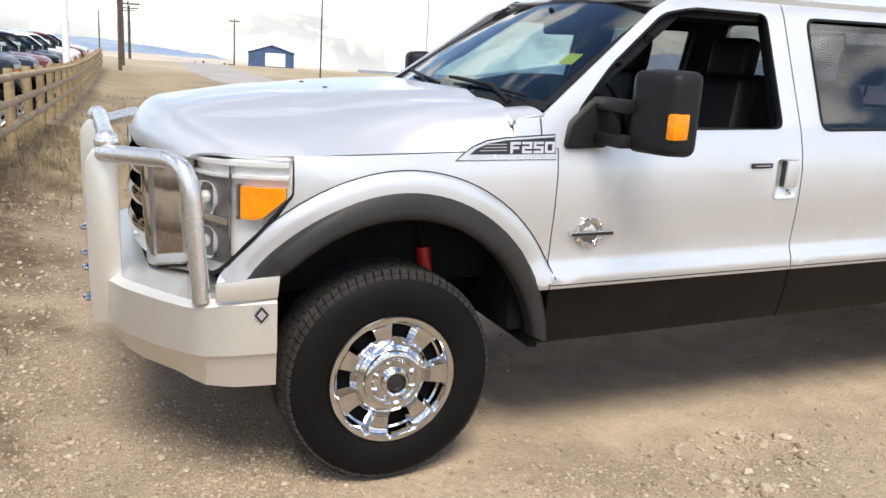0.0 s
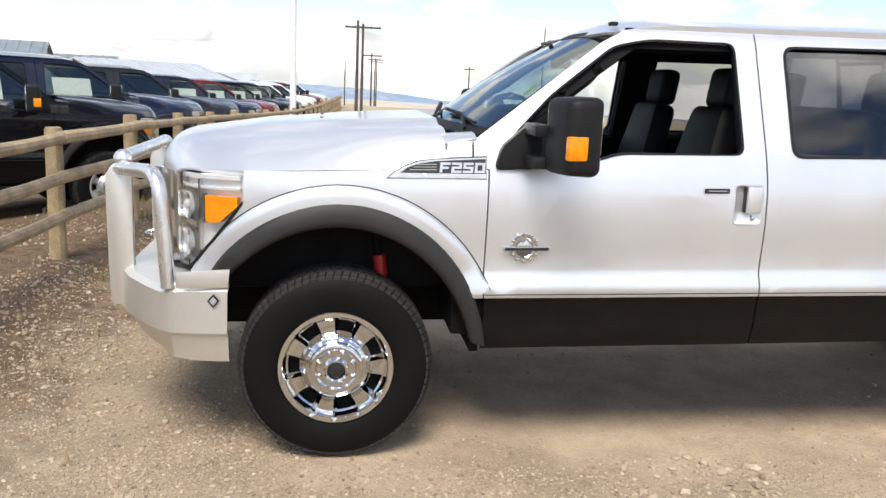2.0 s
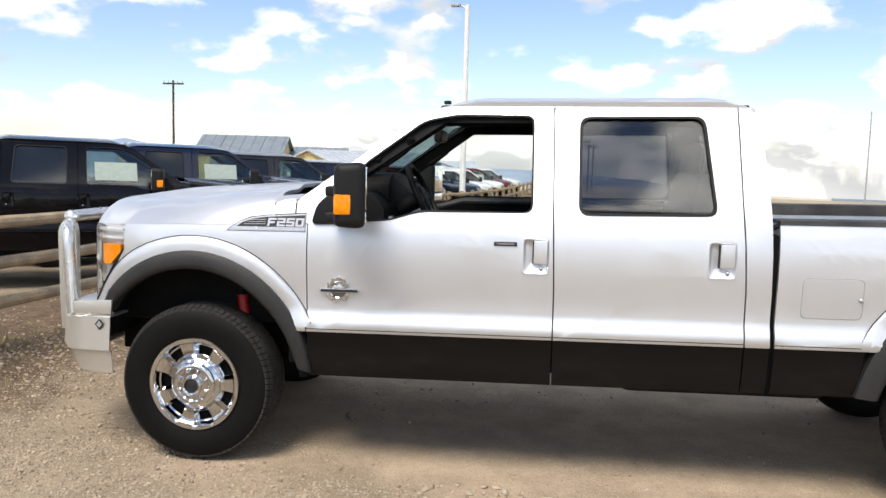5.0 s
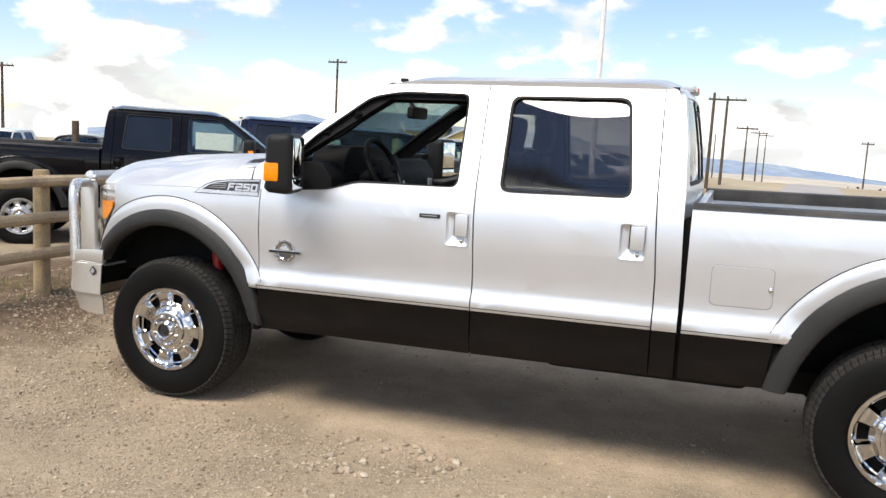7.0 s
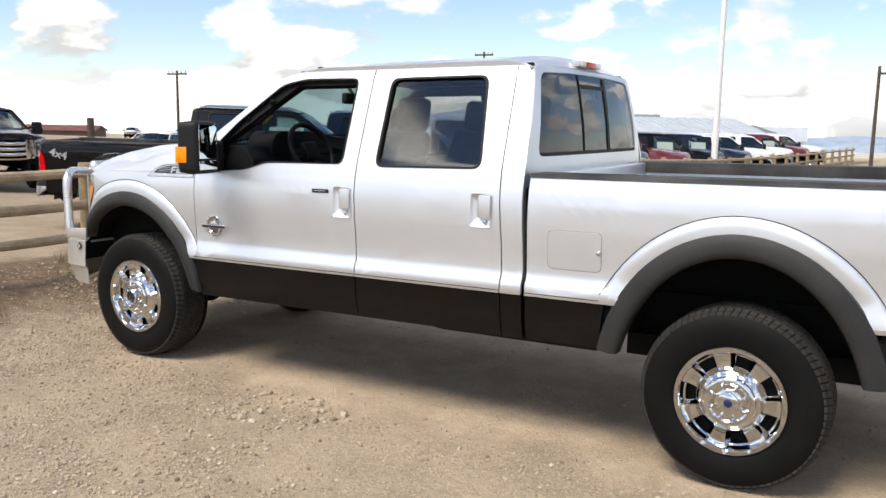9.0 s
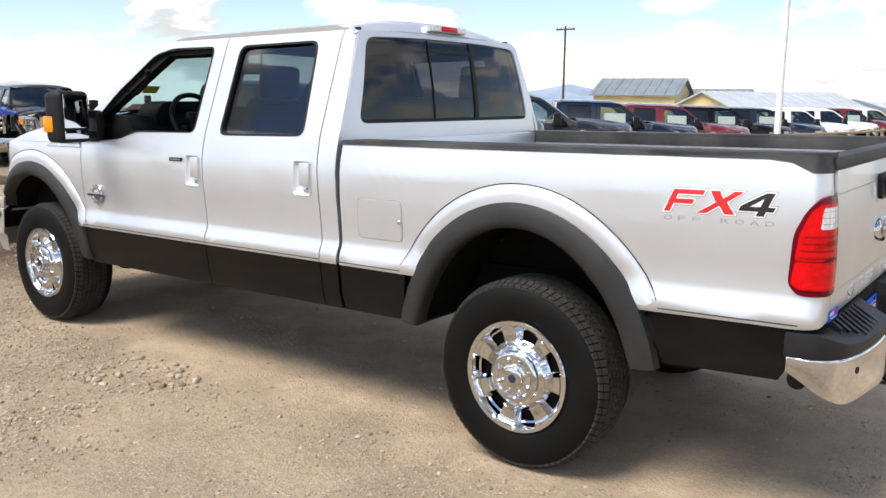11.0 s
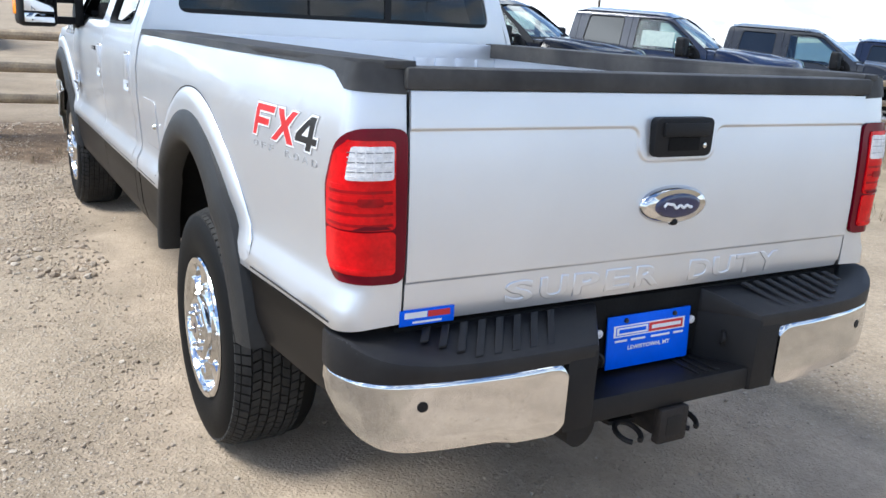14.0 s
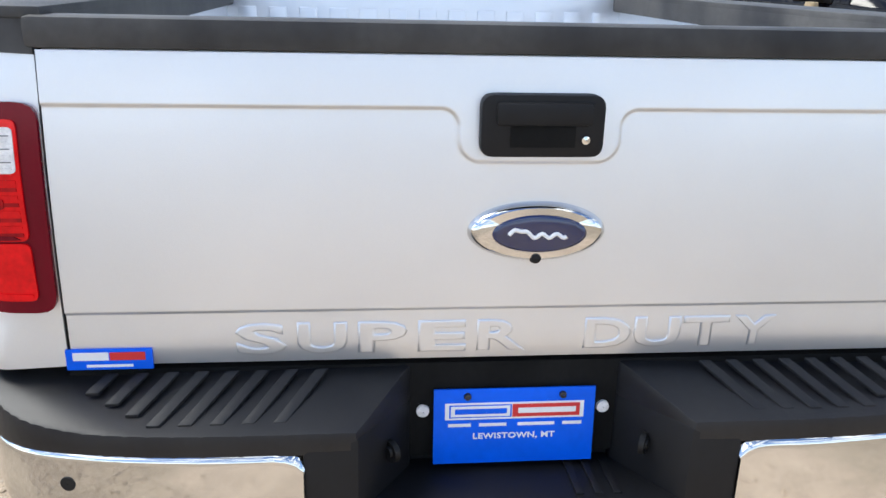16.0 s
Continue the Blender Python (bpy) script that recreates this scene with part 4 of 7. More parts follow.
        rail = part("rail_cap", raked(cap), DUSTYCAP, bed, "black plastic bed rail cap")
        plan_cap = [(2.945, 0.957), (4.30, 0.957), (4.60, 0.946), (4.85, 0.926), (5.05, 0.903), (5.10, 0.885), (5.138, 0.845), (5.145, 0.80), (5.145, 0.772), (2.945, 0.772)]
        part("cap_top", raked(prism(bmesh.new(), [(px, s * py) for px, py in plan_cap], "z", 1.338, 1.3565, 0.004)), DUSTYCAP, rail)
        part("cap_lip", raked(box(bmesh.new(), 2.975, 5.085, min(s * 0.772, s * 0.84), max(s * 0.772, s * 0.84), 1.285, 1.350, 0.008)), DUSTYCAP, rail)
        make_tail_lamp(bed, s)
        make_flare("fender_flare", 0.0, 0.43, 0.560, 0.622, 0.655, 0.725, 0.800, 0.560, 0.800, 0.520, truck, s, 0.72)
        make_flare("fender_flare", 3.967, 0.36, 0.520, 0.655, 0.652, 0.768, 0.505, 0.505, 0.515, 0.510, truck, s, 0.82)
        make_lip(truck, s, 0.0, 0.43, 0.650, 0.720, 0.802, 0.744, paint)
        make_lip(truck, s, 3.967, 0.36, 0.650, 0.762, 0.744, 0.744, paint)
        # wheel wells
        for cx, cz in ((0.0, 0.43), (3.967, 0.36)):
            bm = grid(20, 1, lambda u, v, cx=cx, cz=cz: Vector((cx + 0.60 * math.cos(math.pi * (0.905 - 0.81 * u)), s * (0.46 + 0.49 * v), cz + 0.68 * math.sin(math.pi * (0.905 - 0.81 * u)))))
            shell(bm, 0.01)
            well = part("wheel_well", raked(bm), MATBLACK, truck)
            for e in ((-1, 1) if cx > 1 else (1,)):
                part("well_liner", raked(box(bmesh.new(), cx + e * 0.60 - 0.02, cx + e * 0.60 + 0.02, min(s * 0.46, s * 0.955), max(s * 0.46, s * 0.955), 0.49 if cx == 0.0 and e > 0 else 0.535, 0.73, 0.008)), MATBLACK, well)
            arc = [(cx + 0.60 * math.cos(t), cz + 0.68 * math.sin(t)) for t in steps(math.pi * 0.93, math.pi * 0.07, 20)]
            part("well_wall", raked(prism(bmesh.new(), arc, "y", s * 0.44, s * 0.46)), MATBLACK, well)
        make_mirror(door, s, full)
        make_headlamp(truck, s, full)
        for x in (0.0, 3.967):
            wheel = make_wheel(truck, (x, s * (0.955 if x == 0.0 else 0.965), 0.408), 0.0 if s < 0 else math.pi, full, x == 0.0)
            wheel.scale, wheel.location.z = (1.04, 1.04, 1.04), 0.408 * 1.04
    # hood
    def hood_f(u, v):
        y1 = 2 * v - 1
        uu = u ** 1.4
        xs = -0.704 + uu * (0.450 + 0.704)
        w = hood_w(xs)
        y = y1 * w
        bow = -0.150 * (1 - abs(y1) ** 2.2) * (1 - uu) ** 3
        z = hood_z(xs, y)
        z -= (z - 1.240) * max(0.0, 1 - u / 0.17) ** 2.2
        return Vector((xs + bow, y, z))
    bm = grid(44, 40, hood_f)
    shell(bm, 0.02, lambda c: Vector((0, 0, 1)))
    hood = part("hood", raked(bm), paint, truck, sharp=50)
    # cowl and windshield
    bm = grid(3, 20, lambda u, v: Vector((0.42 + 0.34 * u, (2 * v - 1) * (0.80 + 0.08 * u), 1.415 + 0.02 * u - 0.02 * (2 * v - 1) ** 2)))
    shell(bm, 0.03, lambda c: Vector((0, 0, 1)))
    part("cowl", raked(bm), PLASTIC, truck, "black plastic cowl below the windshield")
    for s in (-1, 1):
        bm = grid(5, 8, lambda u, v: Vector((0.436 + 0.135 * u, s * (0.79 + 0.143 * v), 1.436 + 0.010 * u - (0.034 - 0.012 * u) * v ** 2.5)))
        shell(bm, 0.02, lambda c: Vector((0, 0, 1)))
        part("cowl_corner", raked(bm), paint, truck)

    def ws(u, v, off=0.0):
        y1 = 2 * v - 1
        w = 0.885 + (0.700 - 0.885) * u
        x = (0.470 + 0.14 * y1 * y1) + (1.235 - 0.470 - 0.055 * y1 * y1) * u
        z = 1.432 + (1.918 - 1.432) * u - 0.02 * u * y1 * y1 + 0.025 * math.sin(math.pi * u)
        return Vector((x + 0.5 * off, y1 * w, z + 0.8 * off))
    bm = grid(10, 16, ws)
    shell(bm, 0.005, lambda c: Vector((-1, 0, 1)))
    wsh = part("windshield", raked(bm), SCREEN if full else ROWGLASS, truck, shadow=False)
    for u0, u1, v0, v1 in ((0.0, 0.06, 0, 1), (0.93, 1.0, 0, 1), (0, 1, 0, 0.03), (0, 1, 0.97, 1)):
        bm = grid(8, 16, lambda u, v: ws(u0 + (u1 - u0) * u, v0 + (v1 - v0) * v, 0.004))
        shell(bm, 0.014, lambda c: Vector((-1, 0, 1)))
        part("windshield_border", raked(bm), SEAL, wsh)
    # roof
    def roof_f(u, v):
        y1 = 2 * v - 1
        xs = 1.215 + 0.02 * y1 * y1 * (1 - u) + (2.856 - 0.030 * y1 * y1 - 1.215) * u
        w = curve_at([(0, 0.715), (0.06, 0.728), (0.9, 0.740), (1.0, 0.735)], u)
        z = 1.990 - (0.074 - 0.014 * smooth(0.0, 0.18, u) * smooth(1.0, 0.90, u)) * abs(y1) ** 2.5
        z -= 0.072 * (1 - abs(y1) ** 2.4) * max(0, 1 - u / 0.16) ** 2 + (0.075 - 0.055 * abs(y1) ** 2.4) * max(0, (u - 0.90) / 0.10) ** 2
        z -= 0.015 * max(0, 1 - u / 0.14) ** 2
        return Vector((xs, y1 * w, z))
    bm = grid(26, 22, roof_f)
    shell(bm, 0.03, lambda c: Vector((0, 0, 1)))
    roof = part("roof", raked(bm), paint, truck, sharp=50)
    # back of the cab with its window
    def back_at(y, z, off=0.0):
        x = curve_at([(0.75, 2.935), (1.37, 2.915), (1.57, 2.900), (1.754, 2.870), (1.86, 2.848), (1.93, 2.820)], z) + 0.03 - 0.045 * (abs(y) / 0.95) ** 3
        return Vector((x + off, y, z))
    outline = [(-0.955, 0.80), (0.955, 0.80), (0.958, 1.30), (0.925, 1.40), (0.74, 1.88), (0.70, 1.905), (-0.70, 1.905), (-0.74, 1.88), (-0.925, 1.40), (-0.958, 1.30)]
    glass = rounded([(-0.805, 1.432), (0.805, 1.432), (0.690, 1.868), (0.30, 1.882), (-0.30, 1.882), (-0.690, 1.868)], 0.06)
    bm = sheet(outline, (glass,), steps(-0.9, 0.9, 8), ZCUTS)
    for v in bm.verts:
        v.co = back_at(v.co.x, v.co.z)
    shell(bm, 0.03, lambda c: Vector((1, 0, 0)))
    back = part("cab_back", raked(bm), paint, truck)
    bm = sheet(glass, (), steps(-0.7, 0.7, 6), ZCUTS)
    for v in bm.verts:
        v.co = back_at(v.co.x, v.co.z, -0.008)
    shell(bm, 0.004, lambda c: Vector((1, 0, 0)))
    part("back_window", raked(bm), BACKGLASS if full else dark_glass, back, "dark tinted sliding back window", shadow=False)
    for y0, y1 in ((0.188, 0.222), (-0.206, -0.198)):
        bm = sheet([(y0, 1.44), (y1, 1.44), (y1, 1.875), (y0, 1.875)], (), (), ZCUTS)
        for v in bm.verts:
            v.co = back_at(v.co.x, v.co.z, -0.002)
        shell(bm, 0.012, lambda c: Vector((1, 0, 0)))
        part("slider_frame", raked(bm), SEAL, back)
    bm = sheet([(-0.206, 1.806), (0.222, 1.806), (0.222, 1.826), (-0.206, 1.826)], (), (), ())
    for v in bm.verts:
        v.co = back_at(v.co.x, v.co.z, -0.002)
    shell(bm, 0.012, lambda c: Vector((1, 0, 0)))
    part("slider_frame", raked(bm), SEAL, back)
    bm = sheet([(-0.80, 1.434), (0.80, 1.434), (0.797, 1.452), (-0.797, 1.452)], (), steps(-0.7, 0.7, 4))
    for v in bm.verts:
        v.co = back_at(v.co.x, v.co.z, -0.002)
    shell(bm, 0.012, lambda c: Vector((1, 0, 0)))
    part("slider_track", raked(bm), SEAL, back)
    bm = box(bmesh.new(), 2.80, 2.872, -0.17, 0.17, 1.925, 1.962, 0.012)
    brake = part("third_brake_lamp", raked(bm), SATIN, roof, "high brake lamp with cargo lights")
    bm = box(bmesh.new(), 2.868, 2.880, -0.07, 0.07, 1.930, 1.957, 0.004)
    part("brake_lens", raked(bm), REDLENS, brake)
    for y in (-0.12, 0.12):
        bm = box(bmesh.new(), 2.866, 2.877, y - 0.04, y + 0.04, 1.930, 1.957, 0.004)
        part("cargo_lens", raked(bm), CLEARLENS, brake)
    # dark shell behind the gaps between the panels, floor and underbody
    bm = bmesh.new()
    box(bm, 0.50, 2.90, -0.90, 0.90, 0.55, 0.80, 0.02)
    part("cab_floor", raked(bm), MATBLACK, truck)
    # black block added between cab and bed to keep that gap in shade
    part("body_mount", raked(box(bmesh.new(), 2.905, 2.975, -0.925, 0.925, 0.52, 1.28, 0.01)), MATBLACK, truck)
    for s in (-1, 1):
        bm = sheet([(0.56, 0.56), (2.91, 0.56), (2.90, 1.34), (1.20, 1.34), (1.05, 1.30), (0.56, 1.28)], (), (), ZCUTS)
        for v in bm.verts:
            v.co = side_at(v.co.x, v.co.z, s, -0.035)
        shell(bm, 0.05, outward(s))
        part("door_lining", raked(bm), DASH, truck)
        # pillars inside
        for x0, x1, lean in ((1.775, 1.975, 0.0), (2.68, 2.85, -0.05)):
            bm = sheet([(x0, 1.33), (x1, 1.33), (x1 + lean, 1.90), (x0 + lean, 1.90)], (), (), ZCUTS)
            for v in bm.verts:
                v.co = side_at(v.co.x, v.co.z, s, -0.028)
            shell(bm, 0.05, outward(s))
            part("pillar", raked(bm), DASH, truck)
        bm = grid(12, 1, lambda u, v: side_at(0.62 + 0.66 * u + (0.05 if v else 0.0), min(1.895, 1.455 + 0.435 * u) - ((0.060 - 0.020 * u) if v else -0.005), s, -0.026))
        shell(bm, 0.05, outward(s))
        part("pillar", raked(bm), DASH, truck)
        bm = sheet([(1.16, 1.825), (2.84, 1.825), (2.82, 1.918), (1.27, 1.918)], (), (), ZCUTS)
        for v in bm.verts:
            v.co = side_at(v.co.x, v.co.z, s, -0.028)
        shell(bm, 0.05, outward(s))
        part("roof_rail", raked(bm), DASH, truck)
        # frame rail, springs
        bm = box(bmesh.new(), -0.65, 5.10, min(s * 0.40, s * 0.49), max(s * 0.40, s * 0.49), 0.50, 0.74, 0.01)
        part("frame_rail", raked(bm), MATBLACK, truck)
        bm = tube(bmesh.new(), [(0.215, s * 0.74, 0.66), (0.185, s * 0.73, 0.885)], 0.030, 12)
        shock = part("shock_absorber", bm, REDSHOCK if full else MATBLACK, truck, "red shock absorber")
        bm = tube(bmesh.new(), [(0.186, s * 0.73, 0.875), (0.15, s * 0.72, 1.08)], 0.018, 10)
        part("shock_rod", bm, MATBLACK, shock)
    bm = grid(10, 8, lambda u, v: Vector((1.22 + 1.62 * u, (2 * v - 1) * 0.70, 1.905 - 0.03 * abs(2 * v - 1) ** 3 - 0.02 * (1 - u) ** 4)))
    shell(bm, 0.012, lambda c: Vector((0, 0, -1)))
    part("headliner", raked(bm), CLOTH if full else MATBLACK, truck)
    bm = box(bmesh.new(), -0.60, 0.50, -0.72, 0.72, 0.72, 1.20, 0.05)
    part("engine", raked(bm), MATBLACK, truck)
    for x in (0.0, 3.967):
        bm = tube(bmesh.new(), [(x, -0.74, 0.424), (x, 0.74, 0.424)], 0.055, 12)
        d = bmesh.new()
        bmesh.ops.create_uvsphere(d, u_segments=14, v_segments=8, radius=0.15)
        absorb(bm, d, Matrix.Translation((x, 0.12 if x else -0.28, 0.424)))
        part("axle", bm, MATBLACK, truck)
    bm = box(bmesh.new(), 2.25, 3.28, -0.74, -0.40, 0.43, 0.62, 0.05, 3)
    box(bm, 1.1, 1.9, -0.35, 0.1, 0.44, 0.60, 0.03)
    box(bm, 3.2, 4.2, 0.50, 0.62, 0.50, 0.60, 0.02)
    box(bm, 1.45, 2.95, 0.28, 0.66, 0.37, 0.58, 0.06, 3)
    box(bm, 0.75, 1.3, 0.40, 0.62, 0.42, 0.56, 0.04, 3)
    part("exhaust_and_tank", raked(bm), MATBLACK, truck)
    bm = lathe(bmesh.new(), [(0.10, 0.10), (0.20, 0.02), (0.30, 0.0), (0.37, 0.01), (0.395, 0.05), (0.395, 0.19), (0.37, 0.23), (0.22, 0.23), (0.10, 0.16)], 32)
    bm.transform(Matrix.Translation((4.66, 0.0, 0.69)) @ Matrix.Rotation(-math.pi / 2, 4, "X"))
    part("spare_wheel", raked(closed(bm)), MATBLACK, truck)
    for s in (-1, 1):
        bm = box(bmesh.new(), 3.35, 4.60, min(s * 0.49, s * 0.56), max(s * 0.49, s * 0.56), 0.40, 0.52, 0.01)
        part("leaf_spring", raked(bm), MATBLACK, truck)
    # bed: floor, inner walls, bulkhead, tailgate
    bm = box(bmesh.new(), 2.97, 5.12, -0.42, 0.42, 0.84, 0.866)
    for s in (-1, 1):
        for x0, x1 in ((2.97, 3.47), (4.47, 5.12)):
            box(bm, x0, x1, min(s * 0.42, s * 0.83), max(s * 0.42, s * 0.83), 0.84, 0.866)
    bedm = part("bed_floor", raked(bm), paint, truck)
    for s in (-1, 1):
        over = [(3.967 + 0.645 * math.cos(t), 0.36 + 0.715 * math.sin(t)) for t in steps(math.pi * 0.765, math.pi * 0.235, 20)]
        bm = prism(bmesh.new(), [(2.965, 0.84)] + over + [(5.13, 0.84), (5.13, 1.345), (2.965, 1.345)], "y", s * 0.80, s * 0.84)
        wall = part("bed_wall", raked(bm), paint, bedm)
        for k in range(14 if full else 0):
            part("wall_rib", raked(box(bmesh.new(), 3.05 + 0.145 * k, 3.12 + 0.145 * k, min(s * 0.785, s * 0.81), max(s * 0.785, s * 0.81), 1.10 if 3.3 < 3.05 + 0.145 * k < 4.65 else 0.95, 1.21, 0.006)), paint, wall)
        arc = [(3.967 + 0.635 * math.cos(t), 0.36 + 0.705 * math.sin(t)) for t in steps(math.pi * 0.76, math.pi * 0.24, 20)]
        bm = grid(20, 1, lambda u, v: Vector((arc[round(u * 20)][0], s * (0.42 + 0.41 * v), arc[round(u * 20)][1])))
        shell(bm, 0.008, lambda c: Vector((0, 0, 1)))
        prism(bm, arc, "y", s * 0.415, s * 0.425)
        part("wheel_box", raked(bm), paint, bedm)
    bm = box(bmesh.new(), 2.955, 2.995, -0.90, 0.90, 0.84, 1.352, 0.01)
    head = part("bulkhead", raked(bm), paint, bedm)
    for k in range(13 if full else 0):
        y = -0.72 + 1.44 * k / 12
        part("bulkhead_rib", raked(box(bmesh.new(), 2.99, 3.006, y - 0.035, y + 0.035, 0.95, 1.28, 0.005)), paint, head)
        part("floor_rib", raked(box(bmesh.new(), 2.99 if abs(y) < 0.38 else 4.48, 5.11, y - 0.045, y + 0.045, 0.862, 0.876, 0.004)), paint, bedm)
    # tailgate, pressed into shape
    def stepped(d, w):
        k = min(1.0, max(0.0, d / w + 0.5))
        return k * k * (3 - 2 * k)

    def gate_at(y, z):
        dy = abs(y - 0.016)
        notch = 0.040 - math.hypot(max(0.0, dy - 0.098), max(0.0, 1.158 - z))
        r = 0.030
        up = math.hypot(max(0.0, r + z - 1.207), max(0.0, r + notch)) - max(r, min(1.207 - z, -notch))
        x = REAR_X + 0.006 * stepped(up, 0.007) + 0.006 * stepped(z - 0.854, 0.007)
        x -= 0.010 * max(0.0, (0.80 - z) / 0.05) ** 2 + 0.16 * max(0.0, z - 0.88) ** 2
        k = (abs(y) / 0.796) ** 24      # the edge follows the bed's corner with a narrow gap
        edge = abs(side_at(REAR_U, z, 1).y) - 0.006
        return Vector((x, y + (edge - 0.796) * k * math.copysign(1.0, y), z))
    if full:
        ys = sorted(set([round(v, 4) for v in steps(-0.796, 0.796, 72) + steps(0.016 - 0.215, 0.016 - 0.105, 44) + steps(0.016 + 0.105, 0.016 + 0.215, 44)]))
        zs = sorted(set([round(v, 4) for v in steps(0.752, 1.292, 28) + steps(0.846, 0.862, 8) + steps(1.095, 1.155, 26) + steps(1.170, 1.216, 24)]))
    else:
        ys, zs = steps(-0.796, 0.796, 24), steps(0.752, 1.292, 16)
    bm = grid(len(ys) - 1, len(zs) - 1, lambda u, v: gate_at(ys[round(u * (len(ys) - 1))], zs[round(v * (len(zs) - 1))]))
    shell(bm, 0.012, lambda c: Vector((1, 0, 0)))
    gate = part("tailgate", raked(bm), paint, truck, "silver tailgate with pressed creases" if full else "", 50)
    bm = box(bmesh.new(), 5.080, 5.160, -0.800, 0.800, 1.294, 1.344, 0.012)
    part("gate_cap", raked(bm), DUSTYCAP, gate, "black plastic cap along the tailgate")
    bm = box(bmesh.new(), 5.08, 5.11, -0.79, 0.79, 0.80, 1.30, 0.004)
    part("gate_inner", raked(bm), paint, gate)
    if full:
        for s in (-1, 1):
            def gasket(u, v):
                q = side_at(REAR_U, 0.752 + 0.536 * v, s, -0.004)
                return Vector((q.x, q.y - s * (0.011 - 0.014 * u), q.z))
            bm = grid(1, 14, gasket)
            shell(bm, 0.006, lambda c: Vector((1, 0, 0)))
            part("gate_gasket", raked(bm), SEAL, gate, "black rubber gasket")
    cy = 0.016
    bm = prism(bmesh.new(), rounded([(cy - 0.104, 1.130), (cy + 0.104, 1.130), (cy + 0.104, 1.234), (cy - 0.104, 1.234)], 0.022), "x", REAR_X - 0.03, REAR_X + 0.018, 0.004)
    latch = part("gate_handle", raked(bm), PLASTIC, gate, "black plastic tailgate handle")
    bm = box(bmesh.new(), REAR_X + 0.012, REAR_X + 0.030, cy - 0.080, cy + 0.082, 1.184, 1.222, 0.008)
    part("grip", raked(bm), PLASTIC, latch)
    # black plate laid on the handle as the shade of its finger recess
    bm = box(bmesh.new(), REAR_X + 0.0175, REAR_X + 0.020, cy - 0.055, cy + 0.055, 1.147, 1.182, 0.001)
    part("grip_recess", raked(bm), MATBLACK, latch)
    bm = lathe(bmesh.new(), [(0.001, -0.004), (0.007, -0.003), (0.008, 0.004)], 14)
    bm.transform(Matrix.Translation((REAR_X + 0.020, cy + 0.072, 1.160)) @ Matrix.Rotation(math.pi / 2, 4, "Z"))
    part("lock", raked(closed(bm)), CHROME, latch)

    def oval(rx, rz, dome, back_):
        b = bmesh.new()
        lathe(b, [(1.0, back_), (1.0, -dome * 0.2), (0.94, -dome * 0.75), (0.85, -dome), (0.5, -dome * 1.06), (0.001, -dome * 1.1)], 48)
        for v in b.verts:
            v.co.x *= rx
            v.co.z *= rz
        b.transform(Matrix.Rotation(math.pi / 2, 4, "Z"))
        return closed(b)
    bm = absorb(bmesh.new(), oval(0.121, 0.053, 0.022, 0.0), Matrix.Translation((REAR_X, cy + 0.002, 0.998)))
    badge = part("oval_badge", raked(bm), CHROME, gate, "chrome oval badge with a blue centre")
    bm = absorb(bmesh.new(), oval(0.083, 0.034, 0.006, 0.0), Matrix.Translation((REAR_X + 0.021, cy + 0.004, 0.998)))
    part("blue_field", raked(bm), DEEPBLUE, badge)
    bm = bmesh.new()
    tube(bm, [(REAR_X + 0.0285, cy - 0.050 + 0.10 * k / 40, 0.996 + 0.012 * math.exp(-((k - 7) / 5) ** 2) + 0.0035 * math.sin(k * 0.62)) for k in range(41)], 0.0038, 6)
    part("script_mark", raked(bm), WHITE, badge)
    bm = lathe(bmesh.new(), [(0.001, -0.012), (0.008, -0.010), (0.011, -0.002), (0.011, 0.012)], 16)
    bm.transform(Matrix.Translation((REAR_X + 0.016, cy, 0.953)) @ Matrix.Rotation(math.pi / 2, 4, "Z"))
    part("rear_camera", raked(closed(bm)), PLASTIC, gate, "small black reversing camera")
    # rear bumper: chrome wings, black step pad, recessed middle
    plan = [(5.070, 0.940), (5.115, 0.944), (5.165, 0.930), (5.215, 0.895), (5.255, 0.83), (5.284, 0.71), (5.300, 0.55), (5.302, 0.385)]
    chrome = CHROME if full else SATIN
    bumper = part("rear_bumper", raked(box(bmesh.new(), 5.06, 5.15, -0.80, 0.80, 0.54, 0.74, 0.01)), MATBLACK, truck)
    for s in (-1, 1):
        def wing(u, v):
            i = u * (len(plan) - 1)
            k = min(int(i), len(plan) - 2)
            f = i - k
            p = [Vector(plan[min(len(plan) - 1, max(0, k + j))]) for j in (-1, 0, 1, 2)]
            px, py = (0.5 * (2 * p[1] + (p[2] - p[0]) * f + (2 * p[0] - 5 * p[1] + 4 * p[2] - p[3]) * f * f + (3 * p[1] - p[0] - 3 * p[2] + p[3]) * f ** 3))[:2]
            lo = 0.588 - 0.120 * smooth(-0.05, 0.62, u)
            lo += 0.030 * max(0.0, (u - 0.94) / 0.06) ** 2.5 - 0.014 * min(1.0, max(0.0, (u - 0.82) / 0.06))
            zz = lo + (0.648 - 0.030 * max(0.0, (u - 0.94) / 0.06) ** 2.5 - lo) * v
            bulge = (0.004 * math.sin(math.pi * v) - 0.05 * max(0, 0.22 - v) ** 1.3) * min(1.0, (1 - u) * 9) - 0.012 * max(0.0, (v - 0.92) / 0.08) ** 2
            d = Vector((px - 4.9, s * py * 0.55)).normalized()
            return Vector((px + d.x * bulge, s * py + d.y * bulge, zz))
        bm = grid(56, 30, wing)
        shell(bm, 0.012, lambda c: Vector((0.7, s * 0.5, 0)))
        w = part("bumper_wing", raked(bm), chrome, bumper, "chrome bumper end", 50)
        bm = lathe(bmesh.new(), [(0.001, -0.003), (0.013, -0.003), (0.016, 0.006)], 18)
